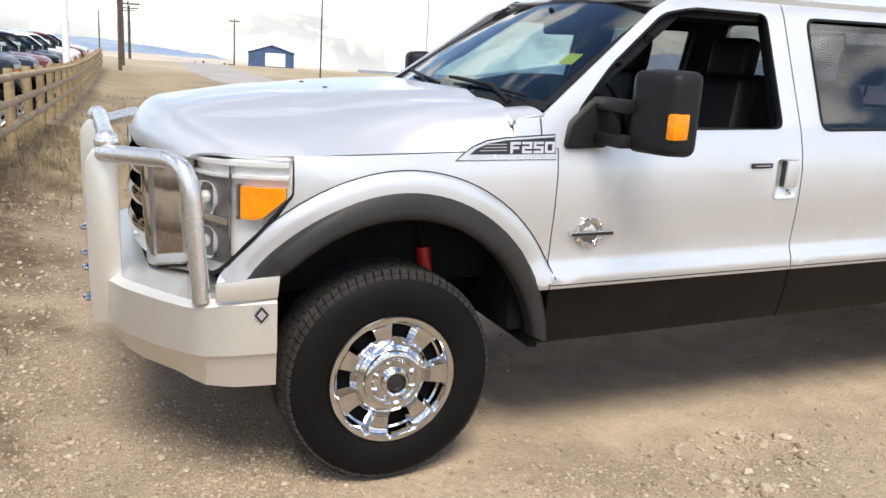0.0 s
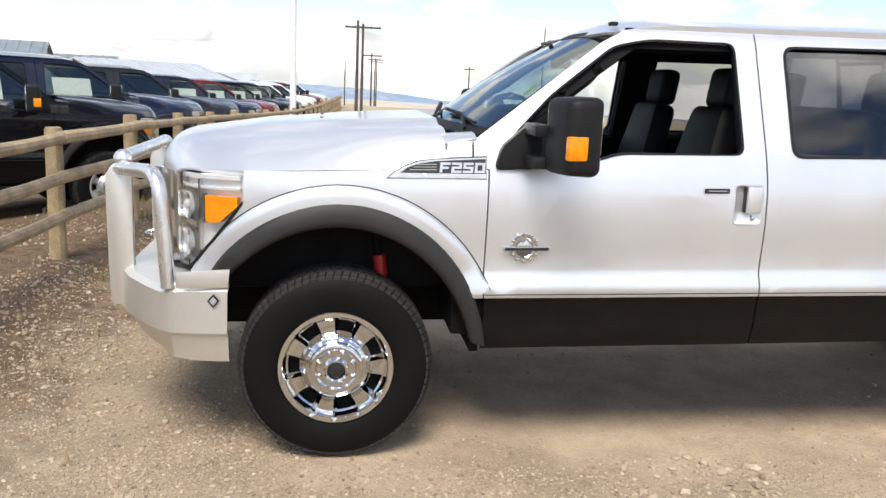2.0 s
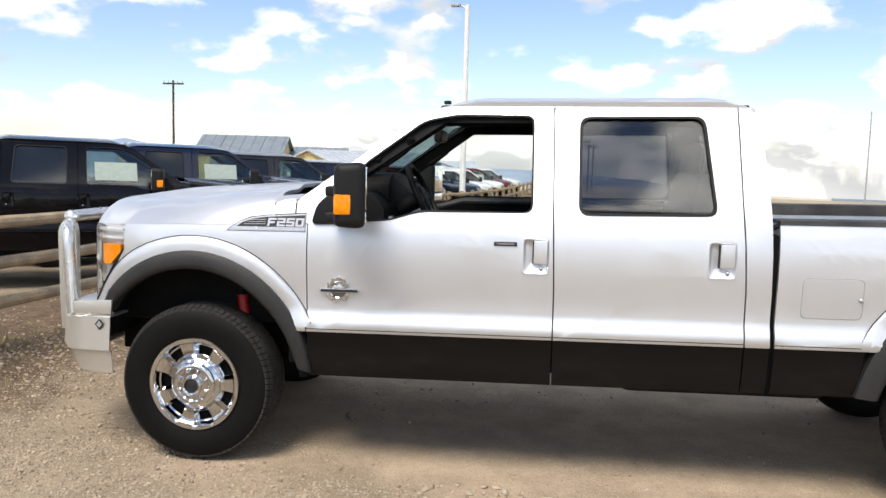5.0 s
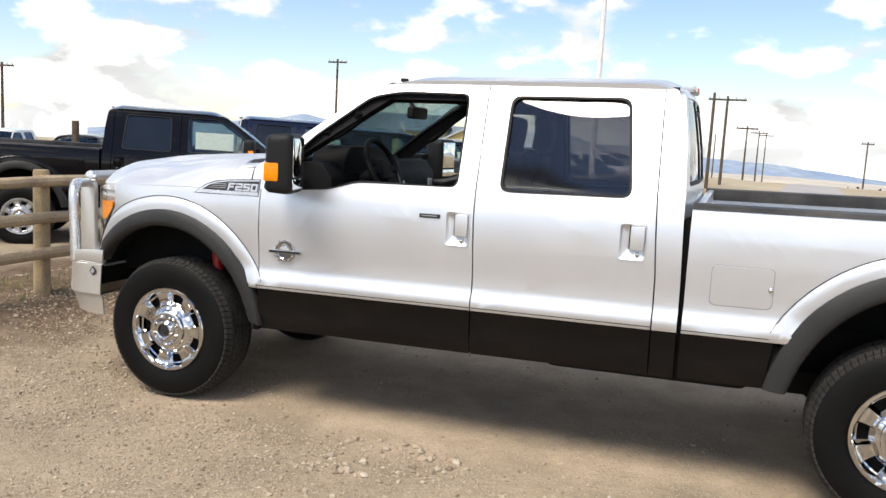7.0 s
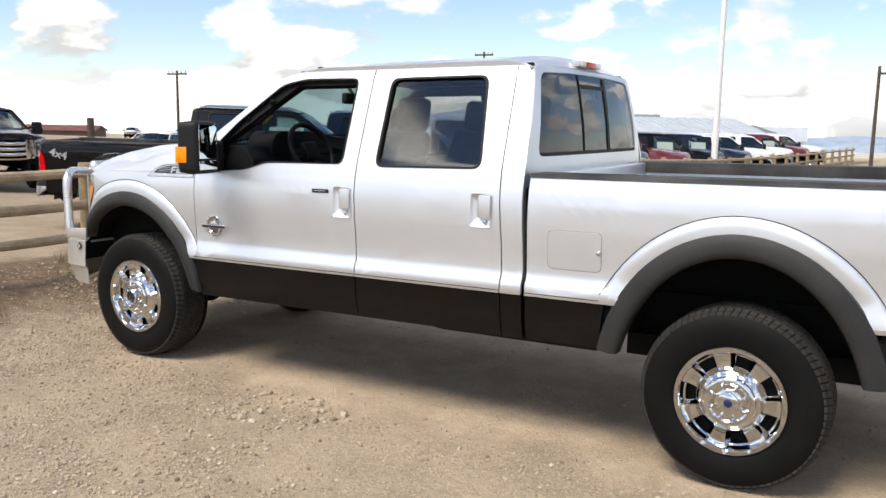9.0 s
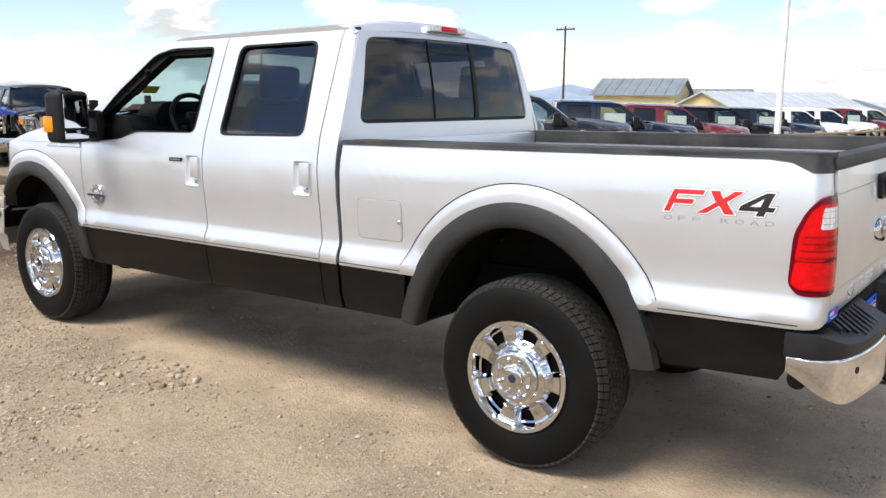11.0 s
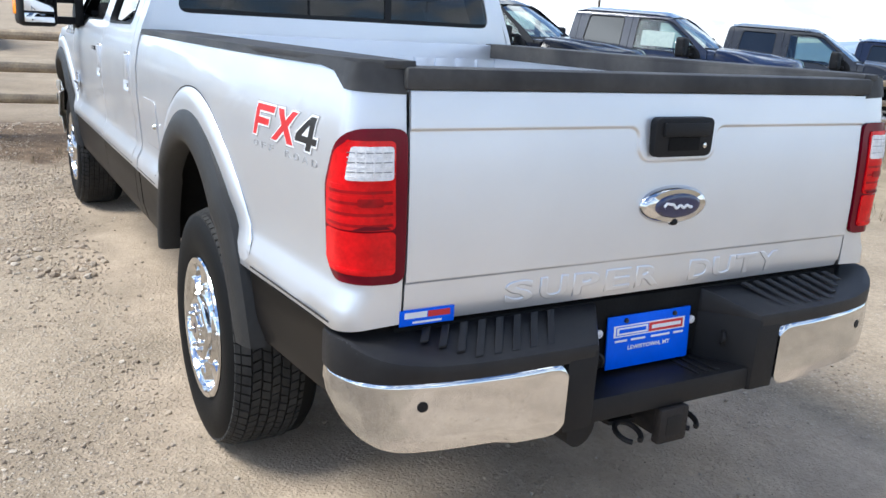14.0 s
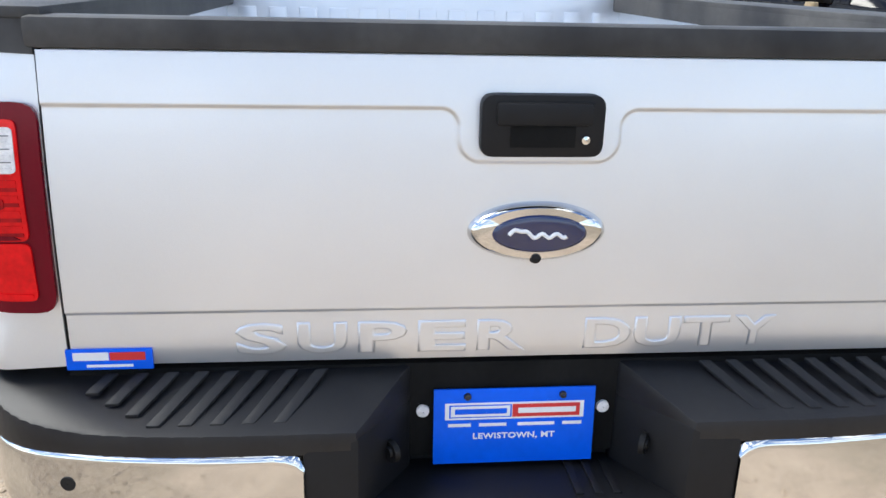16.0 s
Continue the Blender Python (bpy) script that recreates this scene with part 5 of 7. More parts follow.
        bm.transform(Matrix.Translation((5.272, s * 0.778, 0.588)) @ Matrix.Rotation(math.pi / 2 + s * 0.24, 4, "Z"))
        part("parking_sensor", raked(closed(bm)), PLASTIC, w, "round black parking sensor")
        # pad
        top = [(5.06, s * 0.942), (5.115, s * 0.946), (5.165, s * 0.932), (5.214, s * 0.897), (5.254, s * 0.832), (5.282, s * 0.71), (5.297, s * 0.55), (5.298, s * 0.295), (5.15, s * 0.195), (5.06, s * 0.195)]
        bm = prism(bmesh.new(), flowing(top[:8], 4) + top[8:], "z", 0.640, 0.735, 0.010)
        for v in bm.verts:
            if v.co.z > 0.69:
                v.co.z -= 0.050 * min(1.0, max(0.0, (v.co.x - 5.165) / 0.11))
        pad = part("step_pad", raked(bm), STEPPAD, bumper, "black ribbed plastic step pad")
        for k in range(8):
            y = 0.345 + 0.052 * k
            xe = 5.270 - 0.022 * max(0, k - 4)
            run = 0.07 * (xe - 5.165) / 0.107
            bm = prism(bmesh.new(), [(5.165, s * y), (xe, s * (y + run)), (xe, s * (y + run + 0.022)), (5.165, s * (y + 0.022))], "z", 0.733, 0.7400, 0.0015)
            for v in bm.verts:
                v.co.z -= 0.050 * min(1.0, max(0.0, (v.co.x - 5.165) / 0.11))
            part("tread_rib", raked(bm), STEPPAD, pad)
        bm = prism(bmesh.new(), [(5.298, s * 0.385), (5.298, s * 0.292), (5.15, s * 0.195), (5.10, s * 0.195), (5.10, s * 0.385)], "z", 0.452, 0.672, 0.008)
        part("bumper_cheek", raked(bm), PLASTIC, bumper)
        bm = lathe(bmesh.new(), [(0.001, -0.006), (0.010, -0.006), (0.012, -0.002), (0.02, -0.002), (0.022, 0.008)], 16)
        bm.transform(Matrix.Translation((5.225, s * 0.236, 0.600)) @ Matrix.Rotation(math.pi / 2 + s * 0.98, 4, "Z"))
        part("socket", raked(closed(bm)), SEAL, bumper)
    bm = box(bmesh.new(), 5.05, 5.13, -0.24, 0.24, 0.46, 0.70, 0.006)
    prism(bm, [(5.12, -0.19), (5.29, -0.288), (5.29, 0.288), (5.12, 0.19)], "z", 0.455, 0.524, 0.008)
    mid = part("bumper_middle", raked(bm), PLASTIC, bumper)
    for k in range(3):
        part("step_rib", raked(box(bmesh.new(), 5.15, 5.27, 0.10 + 0.035 * k, 0.115 + 0.035 * k, 0.522, 0.529, 0.002)), PLASTIC, mid)
    # hitch
    bm = tube(bmesh.new(), [(5.00, -0.46, 0.41), (5.00, 0.46, 0.41)], 0.040, 12)
    hitch = part("hitch_bar", raked(bm), STEEL, bumper, "rusty steel hitch bar")
    bm = box(bmesh.new(), 5.0, 5.285, -0.040, 0.040, 0.362, 0.442, 0.008)
    box(bm, 5.275, 5.305, -0.052, 0.052, 0.350, 0.454, 0.008)
    part("hitch_receiver", raked(bm), STEEL, hitch)
    # no hole is cut: a black plate paints the receiver's dark inside
    part("hitch_opening", raked(box(bmesh.new(), 5.300, 5.3065, -0.028, 0.028, 0.374, 0.430, 0.002)), SEAL, hitch)
    for s in (-1, 1):
        part("chain_plate", raked(prism(bmesh.new(), [(5.03, s * 0.17), (5.20, s * 0.14), (5.21, s * 0.055), (5.03, s * 0.05)], "z", 0.380, 0.392)), STEEL, hitch)
    for s in (-1, 1):
        bm = tube(bmesh.new(), [(5.24 + 0.040 * math.cos(a), s * (0.105 + 0.035 * math.sin(a)), 0.372 - 0.012 * math.cos(a)) for a in steps(0.4, 5.9, 16)], 0.008, 8)
        part("chain_loop", raked(bm), STEEL, hitch)
    bm = tube(bmesh.new(), [(5.10, -0.29, 0.420), (5.235, -0.27, 0.410)], 0.052, 16)
    part("plug_socket", raked(bm), PLASTIC, hitch, "round black trailer plug socket")
    bm = tube(bmesh.new(), [(5.10, -0.47, 0.46), (5.20, -0.46, 0.41)], 0.022, 10)
    part("bumper_bolt", raked(bm), STEEL, hitch)
    # grille: chrome side columns that sweep back to the lamps, three bars over a dark mesh, a low chin
    grille = part("grille", raked(prism(bmesh.new(), [(-0.775, -0.40), (-0.66, -0.60), (-0.42, -0.60), (-0.42, 0.60), (-0.66, 0.60), (-0.775, 0.40)], "z", 0.785, 1.245, 0.01)), MATBLACK, truck)
    for s in (-1, 1):
        def column(u, v):
            z = 0.790 + 0.448 * v
            x, y = curve_at([(0.0, -0.835), (0.12, -0.850), (0.25, -0.835), (0.6, -0.760), (1.0, -0.690)], u), curve_at([(0.0, 0.350), (0.12, 0.385), (0.25, 0.440), (0.6, 0.530), (1.0, 0.590)], u)
            dish = 0.016 * math.sin(math.pi * min(1.0, max(0.0, (u - 0.25) / 0.75)))
            return Vector((x + dish + 0.02 * (1 - v) ** 2, s * (y - dish), z))
        bm = grid(20, 10, column)
        shell(bm, 0.03, lambda c: Vector((-1, s * 0.6, 0)))
        part("grille_column", raked(bm), CHROME, grille, "chrome grille side column", 60)
    for z in (0.895, 1.020, 1.145):
        bm = grid(16, 6, lambda u, v: Vector((-0.860 + 0.050 * (2 * u - 1) ** 2 - 0.012 * math.sin(math.pi * v), (2 * u - 1) * 0.37, z - 0.036 + 0.072 * v + 0.016 * (2 * u - 1) ** 2)))
        shell(bm, 0.05, lambda c: Vector((-1, 0, 0)))
        part("grille_bar", raked(bm), CHROME, grille, "chrome grille bar")
    bm = grid(18, 4, lambda u, v: Vector((-0.850 + 0.075 * (2 * u - 1) ** 2 + 0.03 * (1 - v), (2 * u - 1) * 0.47, 0.765 + 0.040 * v + 0.03 * abs(2 * u - 1) ** 4)))
    shell(bm, 0.04, lambda c: Vector((-1, 0, -0.2)))
    part("grille_chin", raked(bm), CHROME, grille)
    bm = grid(16, 3, lambda u, v: Vector((-0.845 + 0.15 * abs(2 * u - 1) ** 2.2, (2 * u - 1) * 0.60, 1.218 + 0.024 * v)))
    shell(bm, 0.05, lambda c: Vector((-1, 0, 0)))
    part("grille_trim", raked(bm), paint, grille)
    return truck, hood, gate


# ---- the ground ----
def fence_x(y):
    return -1.16 + 0.061 * (y - 3.92)


FALL = [(-180, 0.0), (-85, 0.0), (-70, 0.004), (-60, 0.014), (-47, 0.025), (-20, 0.033), (0, 0.037), (17, 0.041), (60, 0.03), (130, 0.005), (180, 0.0)]

SLOPE = [(6.5, 0), (15, 8.0), (22, 13.5), (30, 16.5), (50, 17.5), (62, 19), (76, 24), (120, 72), (210, 203.5)]


def ground_z(x, y):
    """The yard is flat, with a low bank under the fence; far off the land falls away to the plain."""
    d = x - fence_x(y)
    z = 0.175 * smooth(1.25, -0.1, d) * smooth(-2.2, -0.3, d)
    r = math.hypot(x - 3.0, y - 2.0)
    if r > 5:
        fall = curve_at(FALL, math.degrees(math.atan2(x - 3.0, y - 2.0)))
        z -= fall * curve_at(SLOPE, r) if r < 210 else fall * (r - 6.5)
    return z


def gravel_material():
    m = bpy.data.materials.new("gravel_and_dry_grass")
    m.use_nodes = True
    nt = m.node_tree
    nodes, links = nt.nodes, nt.links
    p = nodes["Principled BSDF"]
    tc, sep = nodes.new("ShaderNodeTexCoord"), nodes.new("ShaderNodeSeparateXYZ")
    links.new(tc.outputs["Object"], sep.inputs[0])

    def tex(scale, detail=5, rough=0.55):
        n = nodes.new("ShaderNodeTexNoise")
        n.inputs["Scale"].default_value, n.inputs["Detail"].default_value, n.inputs["Roughness"].default_value = scale, detail, rough
        links.new(tc.outputs["Object"], n.inputs["Vector"])
        return n.outputs["Fac"]

    def cells(scale):
        n = nodes.new("ShaderNodeTexVoronoi")
        n.inputs["Scale"].default_value = scale
        links.new(tc.outputs["Object"], n.inputs["Vector"])
        return n

    def mth(op, a, b=None):
        n = nodes.new("ShaderNodeMath")
        n.operation = op
        for k, v in enumerate((a, b)):
            if v is None:
                continue
            if isinstance(v, (int, float)):
                n.inputs[k].default_value = v
            else:
                links.new(v, n.inputs[k])
        return n.outputs[0]

    def span(v, a, b, lo=0.0, hi=1.0):
        n = nodes.new("ShaderNodeMapRange")
        n.interpolation_type = "SMOOTHSTEP"
        n.inputs["From Min"].default_value, n.inputs["From Max"].default_value = a, b
        n.inputs["To Min"].default_value, n.inputs["To Max"].default_value = lo, hi
        links.new(v, n.inputs["Value"])
        return n.outputs[0]

    def blend(f, a, b, kind="MIX"):
        n = nodes.new("ShaderNodeMix")
        n.data_type, n.blend_type = "RGBA", kind
        for k, v in ((0, f), (6, a), (7, b)):
            if isinstance(v, tuple):
                n.inputs[k].default_value = (*v, 1)
            elif isinstance(v, (int, float)):
                n.inputs[k].default_value = v
            else:
                links.new(v, n.inputs[k])
        return n.outputs[2]
    patch = tex(0.55, 6, 0.6)
    peb, cob, grit = cells(78.0), cells(36.0), cells(150.0)
    dirt = blend(span(tex(1.7, 6), 0.35, 0.68), (0.365, 0.296, 0.215), (0.285, 0.230, 0.166))
    dirt = blend(0.45, dirt, blend(span(tex(24.0, 6, 0.7), 0.36, 0.64), (0.70, 0.68, 0.66), (1.22, 1.20, 1.18)), "MULTIPLY")

    def pebbles(cell, share):
        pick = nodes.new("ShaderNodeSeparateColor")
        links.new(cell.outputs["Color"], pick.inputs[0])
        hue = nodes.new("ShaderNodeValToRGB")
        hue.color_ramp.elements[0].color, hue.color_ramp.elements[1].color = (0.22, 0.182, 0.142, 1), (0.56, 0.495, 0.41, 1)
        mid = hue.color_ramp.elements.new(0.6)
        mid.color = (0.41, 0.345, 0.268, 1)
        links.new(pick.outputs[1], hue.inputs[0])
        there = mth("MULTIPLY", span(cell.outputs["Distance"], 0.50, 0.30), span(pick.outputs[0], 1.0 - share, 1.02 - share))
        return there, hue.outputs[0]
    amount = span(patch, 0.38, 0.58, 0.30, 1.0)
    few = span(tex(0.8, 5, 0.6), 0.48, 0.62, 0.12, 1.0)
    small_there, small_hue = pebbles(peb, 0.62)
    big_there, big_hue = pebbles(cob, 0.22)
    small_there, big_there = mth("MULTIPLY", small_there, amount), mth("MULTIPLY", big_there, few)
    base = blend(mth("MULTIPLY", small_there, 0.85), dirt, small_hue)
    base = blend(mth("MULTIPLY", big_there, 0.85), base, big_hue)
    base = blend(0.5, base, blend(grit.outputs["Color"], (0.74, 0.73, 0.72), (1.14, 1.12, 1.10)), "MULTIPLY")
    base = blend(span(tex(0.22, 4), 0.44, 0.66), base, blend(1.0, base, (0.86, 0.85, 0.85), "MULTIPLY"))
    # bare packed earth where the trucks stand and drive
    wander = mth("MULTIPLY", mth("SUBTRACT", tex(1.3, 6, 0.65), 0.5), 1.6)
    across = mth("ABSOLUTE", mth("SUBTRACT", mth("ADD", sep.outputs[1], wander), 3.75))
    packed = mth("MULTIPLY", span(across, 1.55, 0.95), span(mth("ADD", sep.outputs[0], wander), 0.6, 1.4))
    earth = blend(span(tex(3.2, 6, 0.6), 0.35, 0.66), (0.50, 0.395, 0.29), (0.40, 0.315, 0.232))
    earth = blend(0.35, earth, blend(span(tex(40.0, 6, 0.7), 0.36, 0.64), (0.76, 0.74, 0.72), (1.16, 1.15, 1.13)), "MULTIPLY")
    base = blend(mth("MULTIPLY", packed, 0.85), base, earth)
    # dead grass and litter along the fence, dry plain beyond
    d = mth("SUBTRACT", mth("ADD", sep.outputs[0], 1.16), mth("MULTIPLY", mth("SUBTRACT", sep.outputs[1], 3.92), 0.061))
    wob = mth("MULTIPLY", mth("SUBTRACT", tex(0.9, 6, 0.65), 0.5), 2.6)
    dw = mth("ADD", d, wob)
    verge = mth("MULTIPLY", span(dw, 1.15, 0.45), span(dw, -2.6, -1.7))
    far_y = mth("ADD", sep.outputs[1], mth("MULTIPLY", wob, 2.0))
    plain = mth("MULTIPLY", span(far_y, 8.0, 11.0), span(d, -0.9, 0.0))
    plain = mth("MAXIMUM", plain, span(far_y, 58.0, 70.0))
    litter = blend(span(tex(9.0, 6, 0.7), 0.38, 0.62), (0.165, 0.112, 0.072), (0.080, 0.054, 0.036))
    litter = blend(span(tex(30.0, 4, 0.7), 0.58, 0.68), litter, (0.30, 0.225, 0.145))
    straw = blend(span(tex(0.35, 7, 0.65), 0.36, 0.62), (0.34, 0.270, 0.180), (0.235, 0.185, 0.120))
    straw = blend(span(tex(6.0, 6, 0.75), 0.45, 0.7), straw, (0.200, 0.158, 0.100))
    straw = blend(span(tex(0.012, 4), 0.40, 0.62), straw, (0.46, 0.40, 0.30))
    col = blend(mth("MULTIPLY", verge, 0.92), base, litter)
    col = blend(plain, col, straw)
    links.new(col, p.inputs["Base Color"])
    p.inputs["Roughness"].default_value, p.inputs["Specular IOR Level"].default_value = 0.95, 0.15
    h = mth("ADD", mth("ADD", mth("MULTIPLY", small_there, 0.7), mth("MULTIPLY", big_there, 1.2)), mth("MULTIPLY", tex(70.0, 4), 0.9))
    h = mth("ADD", h, mth("MULTIPLY", tex(5.0, 5), 1.6))
    bmp = nodes.new("ShaderNodeBump")
    bmp.inputs["Strength"].default_value, bmp.inputs["Distance"].default_value = 0.65, 0.014
    links.new(h, bmp.inputs["Height"])
    links.new(bmp.outputs[0], p.inputs["Normal"])
    return m


GRAVEL = gravel_material()
bm = bmesh.new()
radii = [0.0]
step = 0.16
while radii[-1] < 4200:
    radii.append(radii[-1] + step)
    if radii[-1] > 7:
        step *= 1.075
rings = []
for r in radii[1:]:
    ring = []
    for k in range(180):
        a = 2 * math.pi * k / 180
        x, y = 3.0 + r * math.sin(a), 2.0 + r * math.cos(a)
        z = ground_z(x, y)
        if r < 25:
            z += 0.014 * noise.noise((x * 0.8, y * 0.8, 0)) + 0.006 * noise.noise((x * 3, y * 3, 5)) - 0.004
        ring.append(bm.verts.new((x, y, z)))
    rings.append(ring)
centre = bm.verts.new((3.0, 2.0, ground_z(3, 2)))
for k in range(180):
    bm.faces.new((centre, rings[0][(k + 1) % 180], rings[0][k]))
for a, b in zip(rings, rings[1:]):
    for k in range(180):
        bm.faces.new((a[k], a[(k + 1) % 180], b[(k + 1) % 180], b[k]))
closed(bm)
ground = part("ground", bm, GRAVEL)
tagged(ground, "tan gravel yard with dry grass beyond the fence", "ground", kind="structure")

# gravel road across the plain, laid on the ground sheet
drape = BVHTree.FromPolygons([v.co.copy() for v in ground.data.vertices], [tuple(p.vertices) for p in ground.data.polygons])
bm = bmesh.new()
rows = []
line = [(15.0, 31.0), (10.2, 36.0), (8.6, 44.0), (8.8, 56.0), (11.0, 85.0), (18.0, 150.0), (33.0, 240.0)]
for k in range(61):
    q = k / 60 * (len(line) - 1)
    i = min(int(q), len(line) - 2)
    a, b = Vector(line[i]), Vector(line[i + 1])
    c = a.lerp(b, q - i)
    side = Vector(((b - a).y, -(b - a).x)).normalized()
    row = []
    for e in (-1, -0.5, 0, 0.5, 1):
        p = c + side * e * 2.2
        hit = drape.ray_cast((p.x, p.y, 50.0), (0, 0, -1))[0]
        row.append(bm.verts.new((p.x, p.y, (hit.z if hit else ground_z(p.x, p.y)) + (0.05 if abs(e) < 1 else -0.02))))
    rows.append(row)
for a, b in zip(rows, rows[1:]):
    for k in range(4):
        bm.faces.new((a[k], a[k + 1], b[k + 1], b[k]))
closed(bm)
road = part("road", bm, surf("grey_gravel_road", (0.36, 0.34, 0.33), 0.95, scale=0.5, fine=9, var=0.08))
tagged(road, "grey gravel road crossing the dry plain", "road", kind="structure")

# far hills
def ridge(name, mat, r, az0, az1, heights, label, thick=500):
    n = 90
    b = bmesh.new()
    rows = []
    for i in range(n + 1):
        az = az0 + (az1 - az0) * i / n
        el = curve_at(heights, az) + 0.05 * noise.noise((az * 0.9, r * 0.01, 0)) + 0.025 * noise.noise((az * 3.1, r * 0.01, 2))
        a = radians(az)
        row = []
        for q, e in ((0.0, -3.2), (0.35, None), (0.7, None), (1.0, el)):
            rr = r + thick * q
            ee = e if e is not None else -2.6 + (el + 2.6) * (q ** 0.8) + 0.06 * noise.noise((az * 2.0, q * 5, 1))
            row.append(b.verts.new((3 + rr * math.sin(a), 2 + rr * math.cos(a), 1.65 + rr * math.tan(radians(ee)))))
        rows.append(row)
    for a, c in zip(rows, rows[1:]):
        for k in range(3):
            b.faces.new((a[k], c[k], c[k + 1], a[k + 1]))
    return tagged(part(name, closed(b), mat), label, "hills", kind="structure")


# the forested ridges carry their haze as blue surface colour
ridge("backdrop", HILL, 3000, -14, 12, [(-14, -1.5), (-10, -0.95), (-6, -0.62), (-4, -0.5), (-1, -0.62), (2, -0.72), (5, -1.02), (8, -1.3), (12, -2.0)], "forested hills on the horizon, coloured blue for haze")
ridge("backdrop", HILL, 2600, -42, -22, [(-42, -0.8), (-36, -0.2), (-32, 0.25), (-30.5, 0.45), (-28.6, 0.86), (-27, 0.55), (-25, 0.1), (-22, -0.8)], "mountain behind the buildings, coloured blue for haze")
ridge("backdrop", PLAINHILL, 1900, -30, 70, [(-30, -1.9), (-20, -1.7), (-8, -1.55), (3, -1.45), (9, -1.62), (18, -1.85), (28, -1.75), (40, -1.2), (55, -0.9), (70, -1.0)], "tan grass hills on the horizon")
ridge("backdrop", HILL, 3100, 24, 62, [(24, -1.9), (29, -1.0), (34, -0.1), (38, 0.55), (42, 0.3), (46, 0.75), (52, 0.2), (58, -0.3), (62, -1.4)], "mountains far away, coloured blue-grey for haze")

# ---- the silver truck ----
truck, hood, gate = pickup(pose(1.1, 3.545, 0), SILVER, GRAPHITE, "silver crew cab pickup truck parked on the gravel yard", full=True)


def aluminium_guard(truck):
    """Welded aluminium front bumper with a tube brush guard."""
    half = [(-0.992, 0.0), (-0.992, 0.30), (-0.985, 0.50), (-0.93, 0.64), (-0.82, 0.82), (-0.74, 0.925), (-0.69, 0.965), (-0.60, 0.985), (-0.50, 0.995), (-0.455, 0.998)]
    path = [(x, -y) for x, y in reversed(half)] + half[1:]
    n = len(path)
    b = bmesh.new()
    rows = []
    for i, (x, y) in enumerate(path):
        p0, p1 = path[max(0, i - 1)], path[min(n - 1, i + 1)]
        d = Vector((p1[0] - p0[0], p1[1] - p0[1])).normalized()
        out = Vector((-d.y, d.x))
        if out.x > 0.3:
            out = -out
        if abs(y) > 0.9:
            out = Vector((-0.15, math.copysign(1, y))).normalized()
        back = smooth(0.93, 0.998, abs(y))
        ztop = 0.785 + 0.015 * back
        zlow = 0.505 - 0.01 * back
        row = []
        for o, z in ((-0.16 + 0.12 * back, ztop + 0.004), (-0.03, ztop), (-0.004, ztop - 0.022), (0.006, 0.60), (-0.012, 0.585), (-0.075 + 0.05 * back, zlow - 0.025), (-0.12 + 0.085 * back, zlow - 0.029)):
            row.append(b.verts.new((x + out.x * o, y + out.y * o, z)))
        rows.append(row)
    for a, c in zip(rows, rows[1:]):
        for k in range(len(a) - 1):
            b.faces.new((a[k], c[k], c[k + 1], a[k + 1]))
    shell(b, 0.008, lambda c: Vector((-1, c.y, 0)))
    guard = part("front_bumper", raked(b), ALUMINIUM, truck, "welded aluminium front bumper with brush guard", 28)
    b = prism(bmesh.new(), [(-0.965, -0.48), (-0.90, -0.62), (-0.70, -0.90), (-0.50, -0.90), (-0.50, 0.90), (-0.70, 0.90), (-0.90, 0.62), (-0.965, 0.48)], "z", 0.758, 0.772, 0.003)
    part("bumper_shelf", raked(b), ALUMINIUM, guard)
    for s in (-1, 1):
        # flap up to the fender flare
        b = prism(bmesh.new(), [(-0.66, 0.795), (-0.452, 0.795), (-0.445, 0.872), (-0.66, 0.860)], "y", s * 0.975, s * 0.990, 0.003)
        part("bumper_flap", raked(b), ALUMINIUM, guard)
        # upright plate
        b = prism(bmesh.new(), rounded([(-1.035, 0.60), (-0.92, 0.60), (-0.930, 0.80), (-0.930, 1.20), (-0.945, 1.250), (-1.01, 1.262), (-1.048, 1.20), (-1.042, 0.80)], 0.03), "y", s * 0.475, s * 0.515, 0.006)
        part("upright_plate", raked(b), ALUMINIUM, guard, "upright aluminium plate")
        # side hoop
        b = tube(bmesh.new(), bend([(-0.985, s * 0.50, 1.235), (-0.735, s * 0.915, 1.262), (-0.700, s * 0.935, 0.785)], 0.13, 10), 0.031, 18)
        part("side_hoop", raked(b), TUBE, guard, "bent aluminium tube hoop")
        for z in (0.66, 0.78):
            b = bmesh.new()
            tube(b, [(-1.01 - 0.045 * math.sin(a), s * 0.36 + 0.04 * math.cos(a), z) for a in steps(0.2, math.pi - 0.2, 12)], 0.010, 8)
            part("tow_ring", raked(b), CHROME, guard, "bright tow ring")
    b = tube(bmesh.new(), [(-0.965, -0.50, 1.285), (-0.965, 0.50, 1.285)], 0.031, 18)
    part("top_tube", raked(b), TUBE, guard, "aluminium cross tube")
    for s in (-1, 1):
        b = bmesh.new()
        bmesh.ops.create_uvsphere(b, u_segments=20, v_segments=12, radius=0.043)
        b.transform(Matrix.Translation((-0.968, s * 0.50, 1.276)) @ Matrix.Diagonal((1.0, 0.8, 1.0, 1.0)))
        part("tube_end", raked(b), TUBE, guard)
    # maker's diamond
    b = prism(bmesh.new(), [(-0.535, 0.742), (-0.51, 0.712), (-0.485, 0.742), (-0.51, 0.772)], "y", -1.004, -0.999)
    d = part("maker_plate", raked(b), BLACKPRINT, guard, "small dark diamond plate")
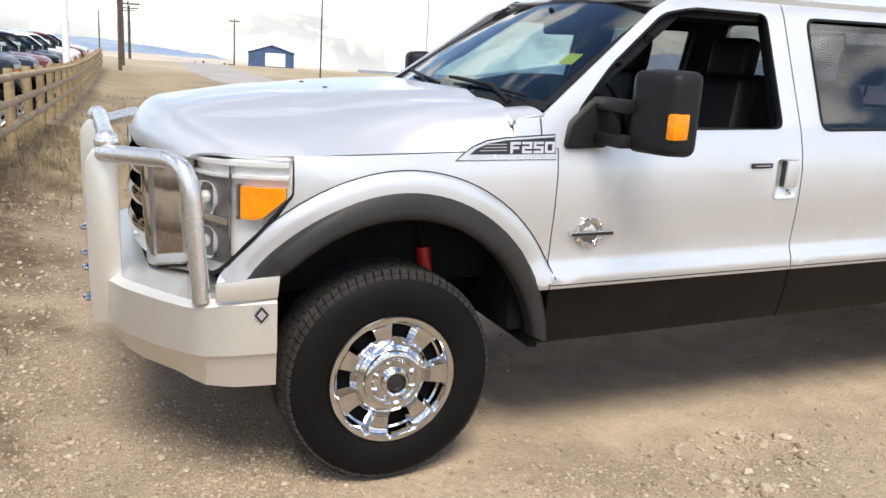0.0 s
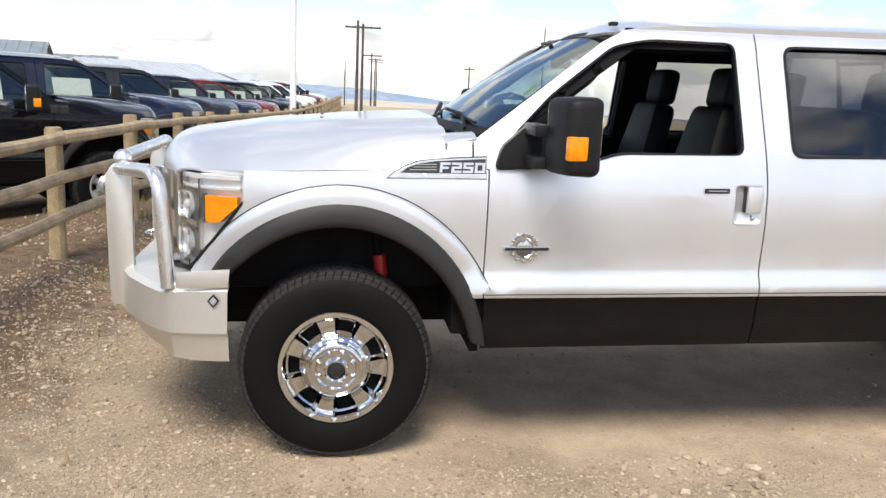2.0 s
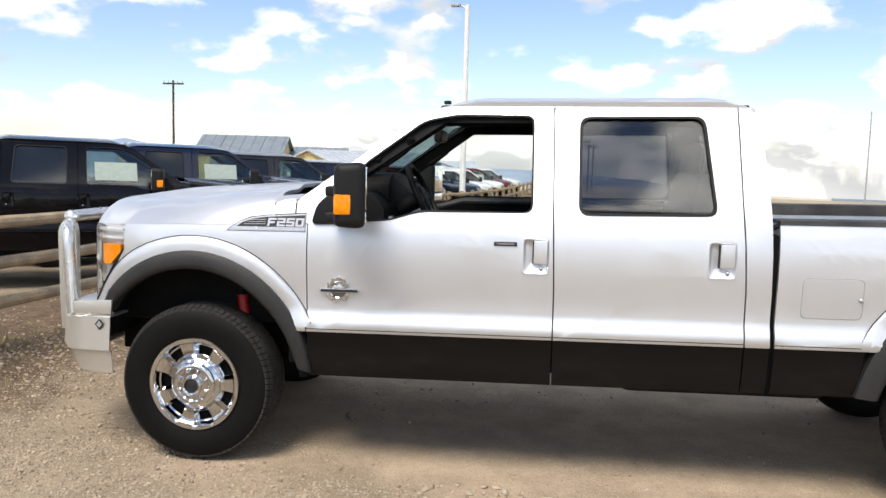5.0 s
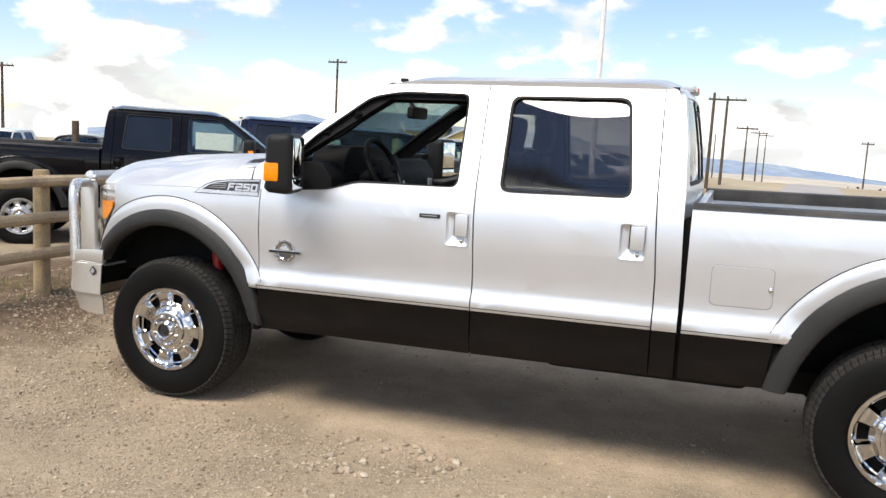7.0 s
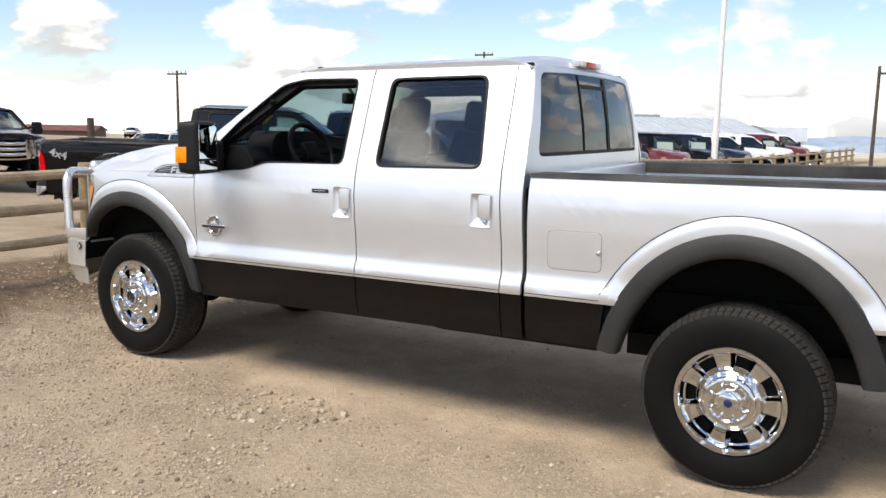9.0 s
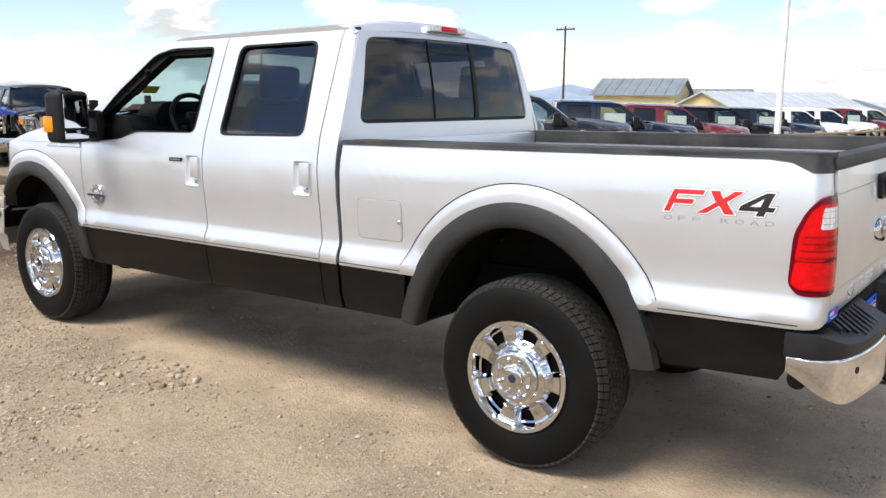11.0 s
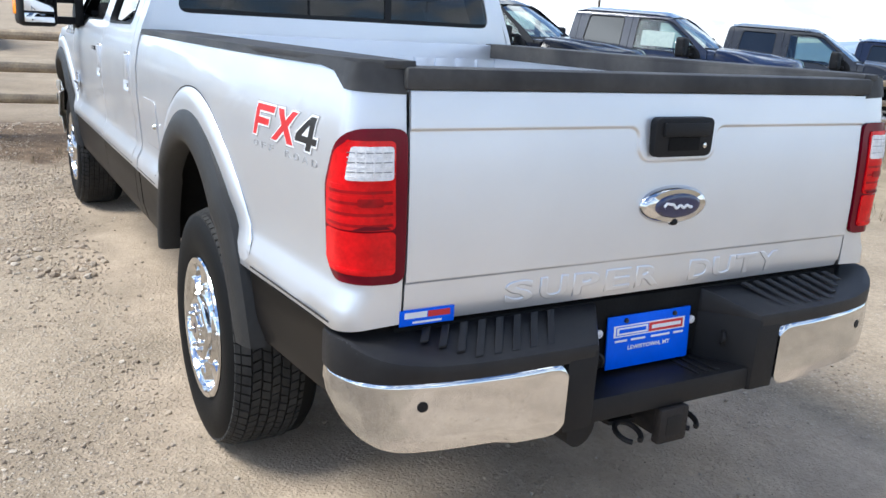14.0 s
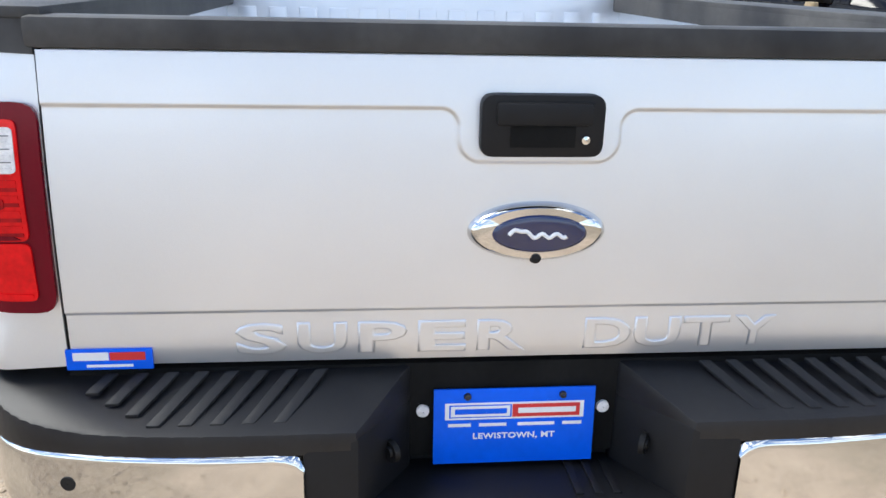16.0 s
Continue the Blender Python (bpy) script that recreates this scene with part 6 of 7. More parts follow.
    b = prism(bmesh.new(), [(-0.526, 0.742), (-0.51, 0.723), (-0.494, 0.742), (-0.51, 0.761)], "y", -1.0055, -1.003)
    part("plate_mark", raked(b), GREYPRINT, d)


aluminium_guard(truck)


def on_side(outline, mat, parent, name, off, s=-1, thick=0.003, holes=(), label=""):
    bm = sheet(outline, holes, (), ZCUTS)
    for v in bm.verts:
        v.co = side_at(v.co.x, v.co.z, s, off)
    shell(bm, thick, outward(s))
    return part(name, raked(bm), mat, parent, label)


def parts_of(root, name):
    return [o for o in root.children if o.name.split(".")[0] == name]


FENDER, FDOOR, BEDSIDE = parts_of(truck, "front_fender")[0], parts_of(truck, "front_door")[0], parts_of(truck, "bed_side")[0]
# fender vent badge: bright edge, black field with slits, block characters
vent = on_side([(0.190, 1.258), (0.222, 1.285), (0.262, 1.312), (0.32, 1.333), (0.40, 1.343), (0.614, 1.354), (0.614, 1.258)], BLACKPRINT, FENDER, "vent_badge", 0.003, label="bright framed fender vent badge")
on_side([(0.197, 1.261), (0.228, 1.285), (0.266, 1.308), (0.324, 1.328), (0.40, 1.338), (0.612, 1.349), (0.612, 1.261)], BRIGHTTRIM, vent, "vent_frame", 0.005)
on_side([(0.248, 1.282), (0.276, 1.302), (0.33, 1.321), (0.40, 1.331), (0.609, 1.342), (0.609, 1.281), (0.42, 1.281)], BLACKPRINT, vent, "vent_field", 0.007)
for k in range(3):
    z = 1.293 + 0.011 * k
    on_side([(0.285 + 0.016 * k, z), (0.400, z + 0.001), (0.400, z + 0.004), (0.290 + 0.018 * k, z + 0.003)], GREYPRINT, vent, "vent_slit", 0.008)
GLYPHS = ([(0, 0), (0.26, 0), (0.26, 0.36), (0.85, 0.36), (0.85, 0.60), (0.26, 0.60), (0.26, 0.76), (1.0, 0.76), (1.0, 1.0), (0, 1.0)],
          [(0, 0), (1.0, 0), (1.0, 0.22), (0.26, 0.22), (0.26, 0.39), (1.0, 0.39), (1.0, 1.0), (0, 1.0), (0, 0.78), (0.74, 0.78), (0.74, 0.61), (0, 0.61)],
          [(1.0, 1.0), (0, 1.0), (0, 0.39), (0.74, 0.39), (0.74, 0.22), (0, 0.22), (0, 0), (1.0, 0), (1.0, 0.61), (0.26, 0.61), (0.26, 0.78), (1.0, 0.78)],
          [(0, 0), (1.0, 0), (1.0, 1.0), (0, 1.0)])
for k, glyph in enumerate(GLYPHS):
    x0 = 0.412 + 0.0495 * k

    def at_glyph(pts, x0=x0):
        return [(x0 + 0.043 * px + 0.004 * pz, 1.284 + 0.042 * pz + 0.001 * (x0 - 0.41)) for px, pz in pts]
    hole = (at_glyph([(0.26, 0.22), (0.74, 0.22), (0.74, 0.78), (0.26, 0.78)]),) if k == 3 else ()
    on_side(at_glyph(glyph), BRIGHTTRIM, vent, "vent_mark", 0.010, holes=hole)
for x in (0.25, 0.28, 0.42, 0.455, 0.49, 0.525, 0.56):
    on_side([(x, 1.267), (x + 0.018, 1.267), (x + 0.018, 1.272), (x, 1.272)], GREYPRINT, vent, "vent_print", 0.006)
for s in (-1,):
    # round badge with a bar on the front door
    bm = lathe(bmesh.new(), [(0.040, 0.002), (0.040, -0.005), (0.044, -0.008), (0.056, -0.008), (0.060, -0.004), (0.060, 0.002)], 40)
    bm.transform(Matrix.Translation((0.794, -0.982, 0.965)))
    ringb = part("round_badge", raked(closed(bm)), CHROME, FDOOR, "chrome ring badge with a bar across")
    for k in range(12):
        a = 2 * math.pi * k / 12
        bm = box(bmesh.new(), -0.006, 0.006, -0.992, -0.984, 0.052, 0.066, 0.002)
        bm.transform(Matrix.Translation((0.794, 0, 0.965)) @ Matrix.Rotation(a, 4, "Y"))
        part("badge_tooth", raked(bm), CHROME, ringb)
    bm = lathe(bmesh.new(), [(0.001, -0.004), (0.030, -0.004), (0.041, -0.001), (0.041, 0.003)], 32)
    bm.transform(Matrix.Translation((0.794, -0.982, 0.965)))
    part("badge_face", raked(closed(bm)), SATINDARK, ringb, "dark satin badge face")
    bm = prism(bmesh.new(), [(-0.034, 0.008), (-0.018, 0.026), (-0.008, 0.018), (0.006, 0.034), (0.020, 0.020), (0.034, 0.008)], "y", -0.990, -0.984, 0.001)
    bm.transform(Matrix.Translation((0.794, 0, 0.965)))
    part("badge_relief", raked(bm), BRIGHTTRIM, ringb)
    bm = box(bmesh.new(), 0.698, 0.905, -0.998, -0.988, 0.952, 0.971, 0.003)
    part("badge_bar", raked(bm), SATIN, ringb)
    bm = box(bmesh.new(), 0.706, 0.898, -1.0, -0.996, 0.955, 0.968, 0.001)
    part("badge_print", raked(bm), BLACKPRINT, ringb)
    bm = box(bmesh.new(), 1.585, 1.700, -0.992, -0.982, 1.208, 1.230, 0.004)
    bar = part("door_badge", raked(bm), BLACKPRINT, FDOOR, "small black door badge")
    bm = box(bmesh.new(), 1.600, 1.685, -0.9930, -0.990, 1.217, 1.2215, 0.001)
    part("badge_print", raked(bm), GREYPRINT, bar)
    # fuel door
    out = rounded([(3.062, 0.893), (3.335, 0.893), (3.335, 1.083), (3.062, 1.083)], 0.03)
    fuel = on_side(out, SILVER, BEDSIDE, "fuel_door", 0.003, label="silver fuel filler door")
    on_side(rounded([(3.0585, 0.8895), (3.3385, 0.8895), (3.3385, 1.0865), (3.0585, 1.0865)], 0.03), GREYPRINT, fuel, "fuel_door_gap", 0.0008, thick=0.002)
    bm = lathe(bmesh.new(), [(0.001, -0.006), (0.008, -0.005), (0.012, 0.004)], 14)
    bm.transform(Matrix.Translation((3.325, -0.988, 0.985)))
    part("fuel_door_catch", raked(closed(bm)), CHROME, fuel)

# off-road decal: slanted shapes in red and black with a grey edge
def slanted(pts, x0, w, z0, h, lean=0.42):
    return [(x0 + w * px + lean * h * pz, z0 + h * pz) for px, pz in pts]


def fatten(pts, d):
    """The outline moved outwards by d, with blunt corners."""
    n = len(pts)
    turn = 1 if sum(pts[k - 1][0] * pts[k][1] - pts[k][0] * pts[k - 1][1] for k in range(n)) > 0 else -1
    out = []
    for k in range(n):
        p, q, r = (Vector(pts[(k + o) % n]) for o in (-1, 0, 1))
        a, b = (q - p).normalized(), (r - q).normalized()
        na, nb = Vector((a.y, -a.x)) * turn, Vector((b.y, -b.x)) * turn
        m = (na + nb).normalized()
        q = q + m * min(1.6 * d, d / max(0.3, m.dot(na)))
        out.append((q.x, q.y))
    return out


MARK_A = [(0, 0), (0.20, 0), (0.20, 0.37), (0.80, 0.37), (0.80, 0.58), (0.20, 0.58), (0.20, 0.80), (1.0, 0.80), (1.0, 1.0), (0, 1.0)]
MARK_B = [(-0.10, 0), (0.20, 0), (0.50, 0.36), (0.78, 0), (1.10, 0), (0.68, 0.52), (1.04, 1.0), (0.76, 1.0), (0.51, 0.67), (0.30, 1.0), (0.0, 1.0), (0.34, 0.50)]
MARK_C = [(0.56, 0), (0.80, 0), (0.80, 0.20), (1.02, 0.20), (1.02, 0.40), (0.80, 0.40), (0.80, 1.0), (0.54, 1.0), (-0.04, 0.42), (-0.04, 0.20), (0.56, 0.20)]
HOLE_C = [(0.56, 0.40), (0.24, 0.40), (0.56, 0.76)]
decal = None
for pts, hole, x0, w, mat in ((MARK_A, None, 4.600, 0.114, REDPRINT), (MARK_B, None, 4.733, 0.112, REDPRINT), (MARK_C, HOLE_C, 4.866, 0.112, BLACKPRINT)):
    mark = slanted(pts, x0, w, 1.132, 0.083)
    lift = 0.0002 if mat is BLACKPRINT else 0.0
    edge_mark = on_side(fatten(mark, 0.0075), GREYPRINT, decal or BEDSIDE, "decal" if decal is None else "decal_edge", 0.0012 + lift, thick=0.001,
                        label="red and black off-road decal" if decal is None else "")
    decal = decal or edge_mark
    on_side(fatten(mark, 0.0052), WHITE, decal, "decal_border", 0.0018 + lift, thick=0.001)
    on_side(mark, mat, decal, "decal_mark", 0.0024 + lift, thick=0.001, holes=(slanted(hole, x0, w, 1.132, 0.083),) if hole else ())
for k, sign in enumerate("OFF ROAD"):
    if sign != " ":
        bm = letters(sign, 0.017, 0.001)
        have = max(v.co.x for v in bm.verts) - min(v.co.x for v in bm.verts)
        for v in bm.verts:
            v.co = side_at(4.618 + 0.0515 * k + v.co.x * 0.031 / have, 1.108 + v.co.z, -1, 0.001 - v.co.y)
        part("decal_letter", raked(bm), GREYPRINT, decal)

# pressed letters on the tailgate
for k, sign in enumerate("SUPERDUTY"):
    y = -0.461 + 0.1068 * k if k < 5 else 0.164 + 0.0930 * (k - 5)
    wide = 0.088 if k < 8 else 0.080
    bm = letters(sign, 0.062, 0.0056, 0.034, bold=0.006)
    have = max(v.co.x for v in bm.verts) - min(v.co.x for v in bm.verts)
    bm.transform(Matrix.Translation((0, y, 0.799)) @ Matrix.Rotation(math.pi / 2, 4, "Z") @ Matrix.Diagonal((wide / have, 1, 1, 1)))
    for v in bm.verts:
        v.co.x += REAR_X + 0.0005 - 0.010 * max(0.0, (0.80 - v.co.z) / 0.05) ** 2
    part("pressed_letter", raked(bm), SILVER, gate, "letter pressed into the tailgate" if k == 0 else "", 60)


def dealer_print(parent, x, y, z, w, h):
    """A blue plate's print: white bar with a red half, small print bars, a line of text."""
    def bar(y0, y1, z0, z1, mat, up, name="print"):
        b = box(bmesh.new(), x, x + up, y + w * y0, y + w * y1, z + h * z0, z + h * z1)
        part(name, b, mat, parent)
    bar(-0.43, 0.43, 0.10, 0.32, WHITE, 0.0008)
    bar(-0.405, -0.02, 0.125, 0.295, BLUEPLATE, 0.0014)
    bar(-0.395, -0.03, 0.14, 0.28, WHITE, 0.0018)
    bar(-0.37, -0.05, 0.175, 0.245, BLUEPLATE, 0.0022, "name_bar")
    bar(-0.015, 0.405, 0.125, 0.295, REDPRINT, 0.0014)
    bar(0.02, 0.38, 0.175, 0.245, WHITE, 0.0020, "name_bar")
    for y0, y1 in ((-0.41, -0.27), (-0.22, -0.05), (0.02, 0.25), (0.30, 0.42)):
        bar(y0, y1, 0.005, 0.045, WHITE, 0.0010, "small_print")
    b = letters("LEWISTOWN, MT", h * 0.090, 0.001, wide=1.22, space=1.05, bold=0.022)
    b.transform(Matrix.Translation((x + 0.001, y, z - h * 0.13)) @ Matrix.Rotation(math.pi / 2, 4, "Z"))
    part("town_letters", b, WHITE, parent)


plate = thing("dealer_plate", "blue plastic dealer plate with white and red print", "licence plate", pose(1.1 + 5.164, 3.545 + 0.0, 0.702, 0, -4, 0))
bm = box(bmesh.new(), -0.003, 0.003, -0.153, 0.153, -0.076, 0.076, 0.002)
board = part("plate_board", bm, BLUEPLATE, plate)
for y in (-0.09, 0.09):
    bm = lathe(bmesh.new(), [(0.001, -0.006), (0.006, -0.005), (0.0075, 0.002)], 12)
    bm.transform(Matrix.Translation((0.004, y, 0.062)) @ Matrix.Rotation(math.pi / 2, 4, "Z"))
    part("plate_screw", closed(bm), BLACKPRINT, board)
dealer_print(board, 0.0032, 0.0, 0.0, 0.306, 0.152)
for y in (-0.172, 0.172):
    bm = lathe(bmesh.new(), [(0.001, -0.016), (0.012, -0.013), (0.015, 0.004)], 12)
    bm.transform(Matrix.Translation((5.142, y, 0.640)) @ Matrix.Rotation(math.pi / 2, 4, "Z"))
    part("plate_lamp", raked(closed(bm)), CLEARLENS, parts_of(truck, "rear_bumper")[0])
st = part("dealer_sticker", raked(box(bmesh.new(), REAR_X - 0.002, REAR_X + 0.0025, -0.794, -0.648, 0.748, 0.787, 0.0005)), BLUEPLATE, gate, "blue dealer sticker")
for y0, y1, z0, z1, mt in ((-0.782, -0.722, 0.766, 0.781, WHITE), (-0.720, -0.660, 0.766, 0.781, REDPRINT), (-0.760, -0.682, 0.753, 0.758, WHITE)):
    part("print", raked(box(bmesh.new(), REAR_X + 0.002, REAR_X + 0.0032, y0, y1, z0, z1)), mt, st)


def inside(truck):
    """Dash, wheel, seats and mirror of the cab."""
    b = prism(bmesh.new(), [(0.56, 0.95), (0.96, 0.95), (1.02, 1.18), (0.995, 1.38), (0.94, 1.455), (0.88, 1.470), (0.56, 1.435)], "y", -0.84, 0.84, 0.02)
    dash = part("dashboard", raked(b), DASH, truck, "dark vinyl dashboard")
    for y in (-0.72, -0.18, 0.18, 0.72):
        b = box(bmesh.new(), 0.995, 1.02, y - 0.035, y + 0.035, 1.20, 1.33, 0.008)
        part("air_vent", raked(b), SATIN, dash)
    b = prism(bmesh.new(), rounded([(-0.66, 1.38), (0.22, 1.38), (0.16, 1.500), (-0.10, 1.530), (-0.26, 1.555), (-0.58, 1.555), (-0.64, 1.50)], 0.04), "x", 0.76, 0.985, 0.02)
    part("instrument_hood", raked(b), DASH, dash)
    b = box(bmesh.new(), 1.0, 1.03, -0.15, 0.15, 1.02, 1.32, 0.012)
    part("centre_stack", raked(b), SATIN, dash)
    b = box(bmesh.new(), 1.025, 1.035, -0.10, 0.10, 1.20, 1.30, 0.004)
    part("screen", raked(b), BLACKPRINT, dash)
    b = box(bmesh.new(), 1.05, 1.65, -0.16, 0.16, 0.80, 1.04, 0.04)
    part("console", raked(b), DASH, truck)
    tilt = Matrix.Translation((1.14, -0.44, 1.425)) @ Matrix.Rotation(radians(63), 4, "Y")
    b = bmesh.new()
    n, k2 = 36, 10
    ringv = [[b.verts.new((math.cos(a) * (0.190 + 0.017 * math.cos(c)), math.sin(a) * (0.190 + 0.017 * math.cos(c)), 0.017 * math.sin(c))) for c in (2 * math.pi * j / k2 for j in range(k2))]
             for a in (2 * math.pi * i / n for i in range(n))]
    for i in range(n):
        for j in range(k2):
            b.faces.new((ringv[i][j], ringv[(i + 1) % n][j], ringv[(i + 1) % n][(j + 1) % k2], ringv[i][(j + 1) % k2]))
    b.transform(tilt)
    wheel = part("steering_wheel", raked(closed(b)), LEATHER, truck, "black leather steering wheel")
    b = box(bmesh.new(), -0.07, 0.07, -0.075, 0.075, -0.035, 0.012, 0.03, 3)
    for a in (0, math.pi, -math.pi / 2):
        box(b, -0.018, 0.018, -0.018, 0.018, -0.012, 0.004)
        arm = box(bmesh.new(), 0.05, 0.19, -0.022, 0.022, -0.012, 0.006, 0.005)
        absorb(b, arm, Matrix.Rotation(a + math.pi / 2, 4, "Z"))
    b.transform(tilt)
    part("wheel_hub", raked(b), DASH, wheel)
    b = tube(bmesh.new(), [(1.125, -0.44, 1.415), (0.90, -0.44, 1.30)], 0.045, 12)
    part("column", raked(b), DASH, wheel)
    for y in (-0.42, 0.42):
        make_seat(truck, 1.50, y, 0.52)
    make_seat(truck, 2.32, 0.0, 1.45)
    b = box(bmesh.new(), -0.02, 0.03, -0.13, 0.13, -0.038, 0.038, 0.02, 3)
    b.transform(Matrix.Translation((1.16, 0.0, 1.775)))
    tube(b, [(1.15, 0, 1.80), (1.10, 0, 1.86)], 0.012, 8)
    part("rear_view_mirror", raked(b), PLASTIC, truck)
    for s in (-1, 1):
        b = tube(bmesh.new(), bend([(0.950, s * 0.83, 1.640), (0.975, s * 0.79, 1.598), (1.10, s * 0.765, 1.690), (1.125, s * 0.79, 1.745)], 0.03), 0.020, 10)
        part("grab_handle", raked(b), DASH, truck)
        b = box(bmesh.new(), 1.20, 1.30, min(s * 0.18, s * 0.62), max(s * 0.18, s * 0.62), 1.885, 1.90, 0.006)
        part("sun_visor", raked(b), CLOTH, truck)
    b = box(bmesh.new(), -0.001, 0.001, -0.055, 0.055, -0.035, 0.035)
    b.transform(Matrix.Translation((0.87, -0.60, 1.63)) @ Matrix.Rotation(radians(50), 4, "Y"))
    part("dash_card", raked(b), YELLOWTAG, truck, "yellow card behind the windshield")


inside(truck)


def wipers(truck):
    for arm, blade in (([(0.56, -0.66, 1.452), (0.580, -0.45, 1.506), (0.545, -0.14, 1.520)], [(0.595, -0.74, 1.482), (0.556, -0.06, 1.520)]),
                       ([(0.50, 0.04, 1.452), (0.555, 0.30, 1.506), (0.605, 0.58, 1.528)], [(0.522, -0.02, 1.488), (0.622, 0.64, 1.522)])):
        w = part("wiper", raked(tube(bmesh.new(), arm, 0.009, 8)), PLASTIC, truck, "black wiper arm")
        part("wiper_blade", raked(tube(bmesh.new(), blade, 0.007, 6)), SEAL, w)
    for y in (-0.20, 0.20):
        b = box(bmesh.new(), -0.094, -0.076, y - 0.009, y + 0.009, hood_z(-0.085, y) - 0.004, hood_z(-0.085, y) + 0.005, 0.003)
        part("washer_jet", raked(b), PLASTIC, hood)
    b = box(bmesh.new(), 1.25, 1.29, -0.52, -0.48, 1.935, 1.955, 0.008)
    part("roof_marker", raked(b), PLASTIC, parts_of(truck, "roof")[0])


wipers(truck)

# ---- the rest of the row behind the fence ----
stock, _, _ = pickup(pose(-1.90, 9.77, ground_z(-3.2, 9.0) - 0.01, 0, 0, 214), BLACKPAINT, BLACKPAINT, "black crew cab pickup parked nose to the fence", group="row of pickups behind the fence")
bm = sheet([(1.13, 1.43), (1.66, 1.43), (1.66, 1.67), (1.13, 1.67)], (), (), ZCUTS)
for v in bm.verts:
    v.co = side_at(v.co.x, v.co.z, 1, -0.010)
shell(bm, 0.002, outward(1))
part("window_sticker", raked(bm), PAPER, parts_of(stock, "front_door")[1], "white price sticker in the window")
stock.scale = (0.94, 0.94, 0.94)
bm = letters("4x4", 0.13, 0.002, shear=0.25, bold=0.02)
for v in bm.verts:
    v.co = side_at(4.86 - v.co.x, 1.15 + v.co.z - 0.25 * v.co.x, 1, 0.002 - v.co.y)
part("decal", raked(bm), GREYPRINT, parts_of(stock, "bed_side")[1], "grey 4x4 decal")


for y in (-0.42, 0.42):
    make_seat(stock, 1.50, y, 0.52)
make_seat(stock, 2.32, 0.0, 1.45)
part("dashboard", raked(prism(bmesh.new(), [(0.56, 0.95), (0.96, 0.95), (1.02, 1.18), (0.995, 1.36), (0.92, 1.425), (0.56, 1.425)], "y", -0.84, 0.84, 0.02)), DASH, stock)


def repaint(ob, paint, clad):
    for o in ob.children_recursive:
        if o.type == "MESH" and o.data.materials[0] is BLACKPAINT:
            o.material_slots[0].link = "OBJECT"
            o.material_slots[0].material = clad if o.name.startswith("cladding") else paint
        if o.name.startswith("turn_signal"):
            o.material_slots[0].link = "OBJECT"
            o.material_slots[0].material = PLASTIC


def another(x, y, yaw, paint, label, scale=1.0, clad=None, group="row of pickups behind the fence"):
    o = copy_thing(stock, pose(x, y, ground_z(x - 1.2, y - 0.7) - 0.01, 0, 0, yaw))
    o.scale = (scale, scale, scale)
    repaint(o, paint, clad or paint)
    if paint in (GREYPAINT, WHITEPAINT, BRIGHTBLUE):
        for c in [c for c in o.children_recursive if c.name.startswith("window_sticker")]:
            bpy.data.objects.remove(c)
    return tagged(o, label, "pickup truck", group)


for k, (paint, label, sc) in enumerate((
        (BLUEPAINT, "midnight blue pickup parked nose to the fence", 0.97), (GREYPAINT, "mineral grey crew cab pickup in the dealer's row", 0.97),
        (BLUEPAINT, "dark blue pickup in the dealer's row", 0.95), (REDPAINT, "dark red pickup in the dealer's row", 0.95),
        (BLACKPAINT, "black pickup far along the row", 0.95), (BLUEPAINT, "midnight blue pickup far along the row", 0.95), (WHITEPAINT, "white pickup far along the row", 0.95),
        (WHITEPAINT, "white pickup at the far end of the row", 0.95), (REDPAINT, "dark red pickup at the far end of the row", 0.95), (WHITEPAINT, "white crew cab pickup at the end of the row", 0.95))):
    y = 9.67 + 3.38 * (k + 1)
    another(fence_x(y) - 1.25, y, 214, paint, label, sc)
# across the lane, seen over the bed and past the front
for x, y, yaw, paint, label in ((-17, 1.5, 180, GREYPAINT, "grey pickup facing the lane across the yard"), (-17, -2.0, 180, WHITEPAINT, "white pickup facing the lane across the yard"),
                                (-12.6, 10.2, 165, BLACKPAINT, "black pickup parked far across the yard"), (-13.4, 8.7, 175, BRIGHTBLUE, "bright blue pickup parked far across the yard"),
                                (-20.2, 20.4, 110, WHITEPAINT, "white pickup parked far across the yard"), (-16.6, 20.6, 112, BLACKPAINT, "black pickup parked beyond the lane"),
                                (-7.2, 0.2, 180, BLACKPAINT, "black pickup nose to the fence"),
                                (-110.5, 94.0, 128, WHITEPAINT, "white pickup far away beyond the yard"), (-106.0, 100.5, 132, GREYPAINT, "grey pickup far away beyond the yard")):
    o = another(x, y, yaw, paint, label, 0.94, group="vehicles across the lane")
    if -30 < x < -16 and y > 15:
        o.location.z -= 0.55


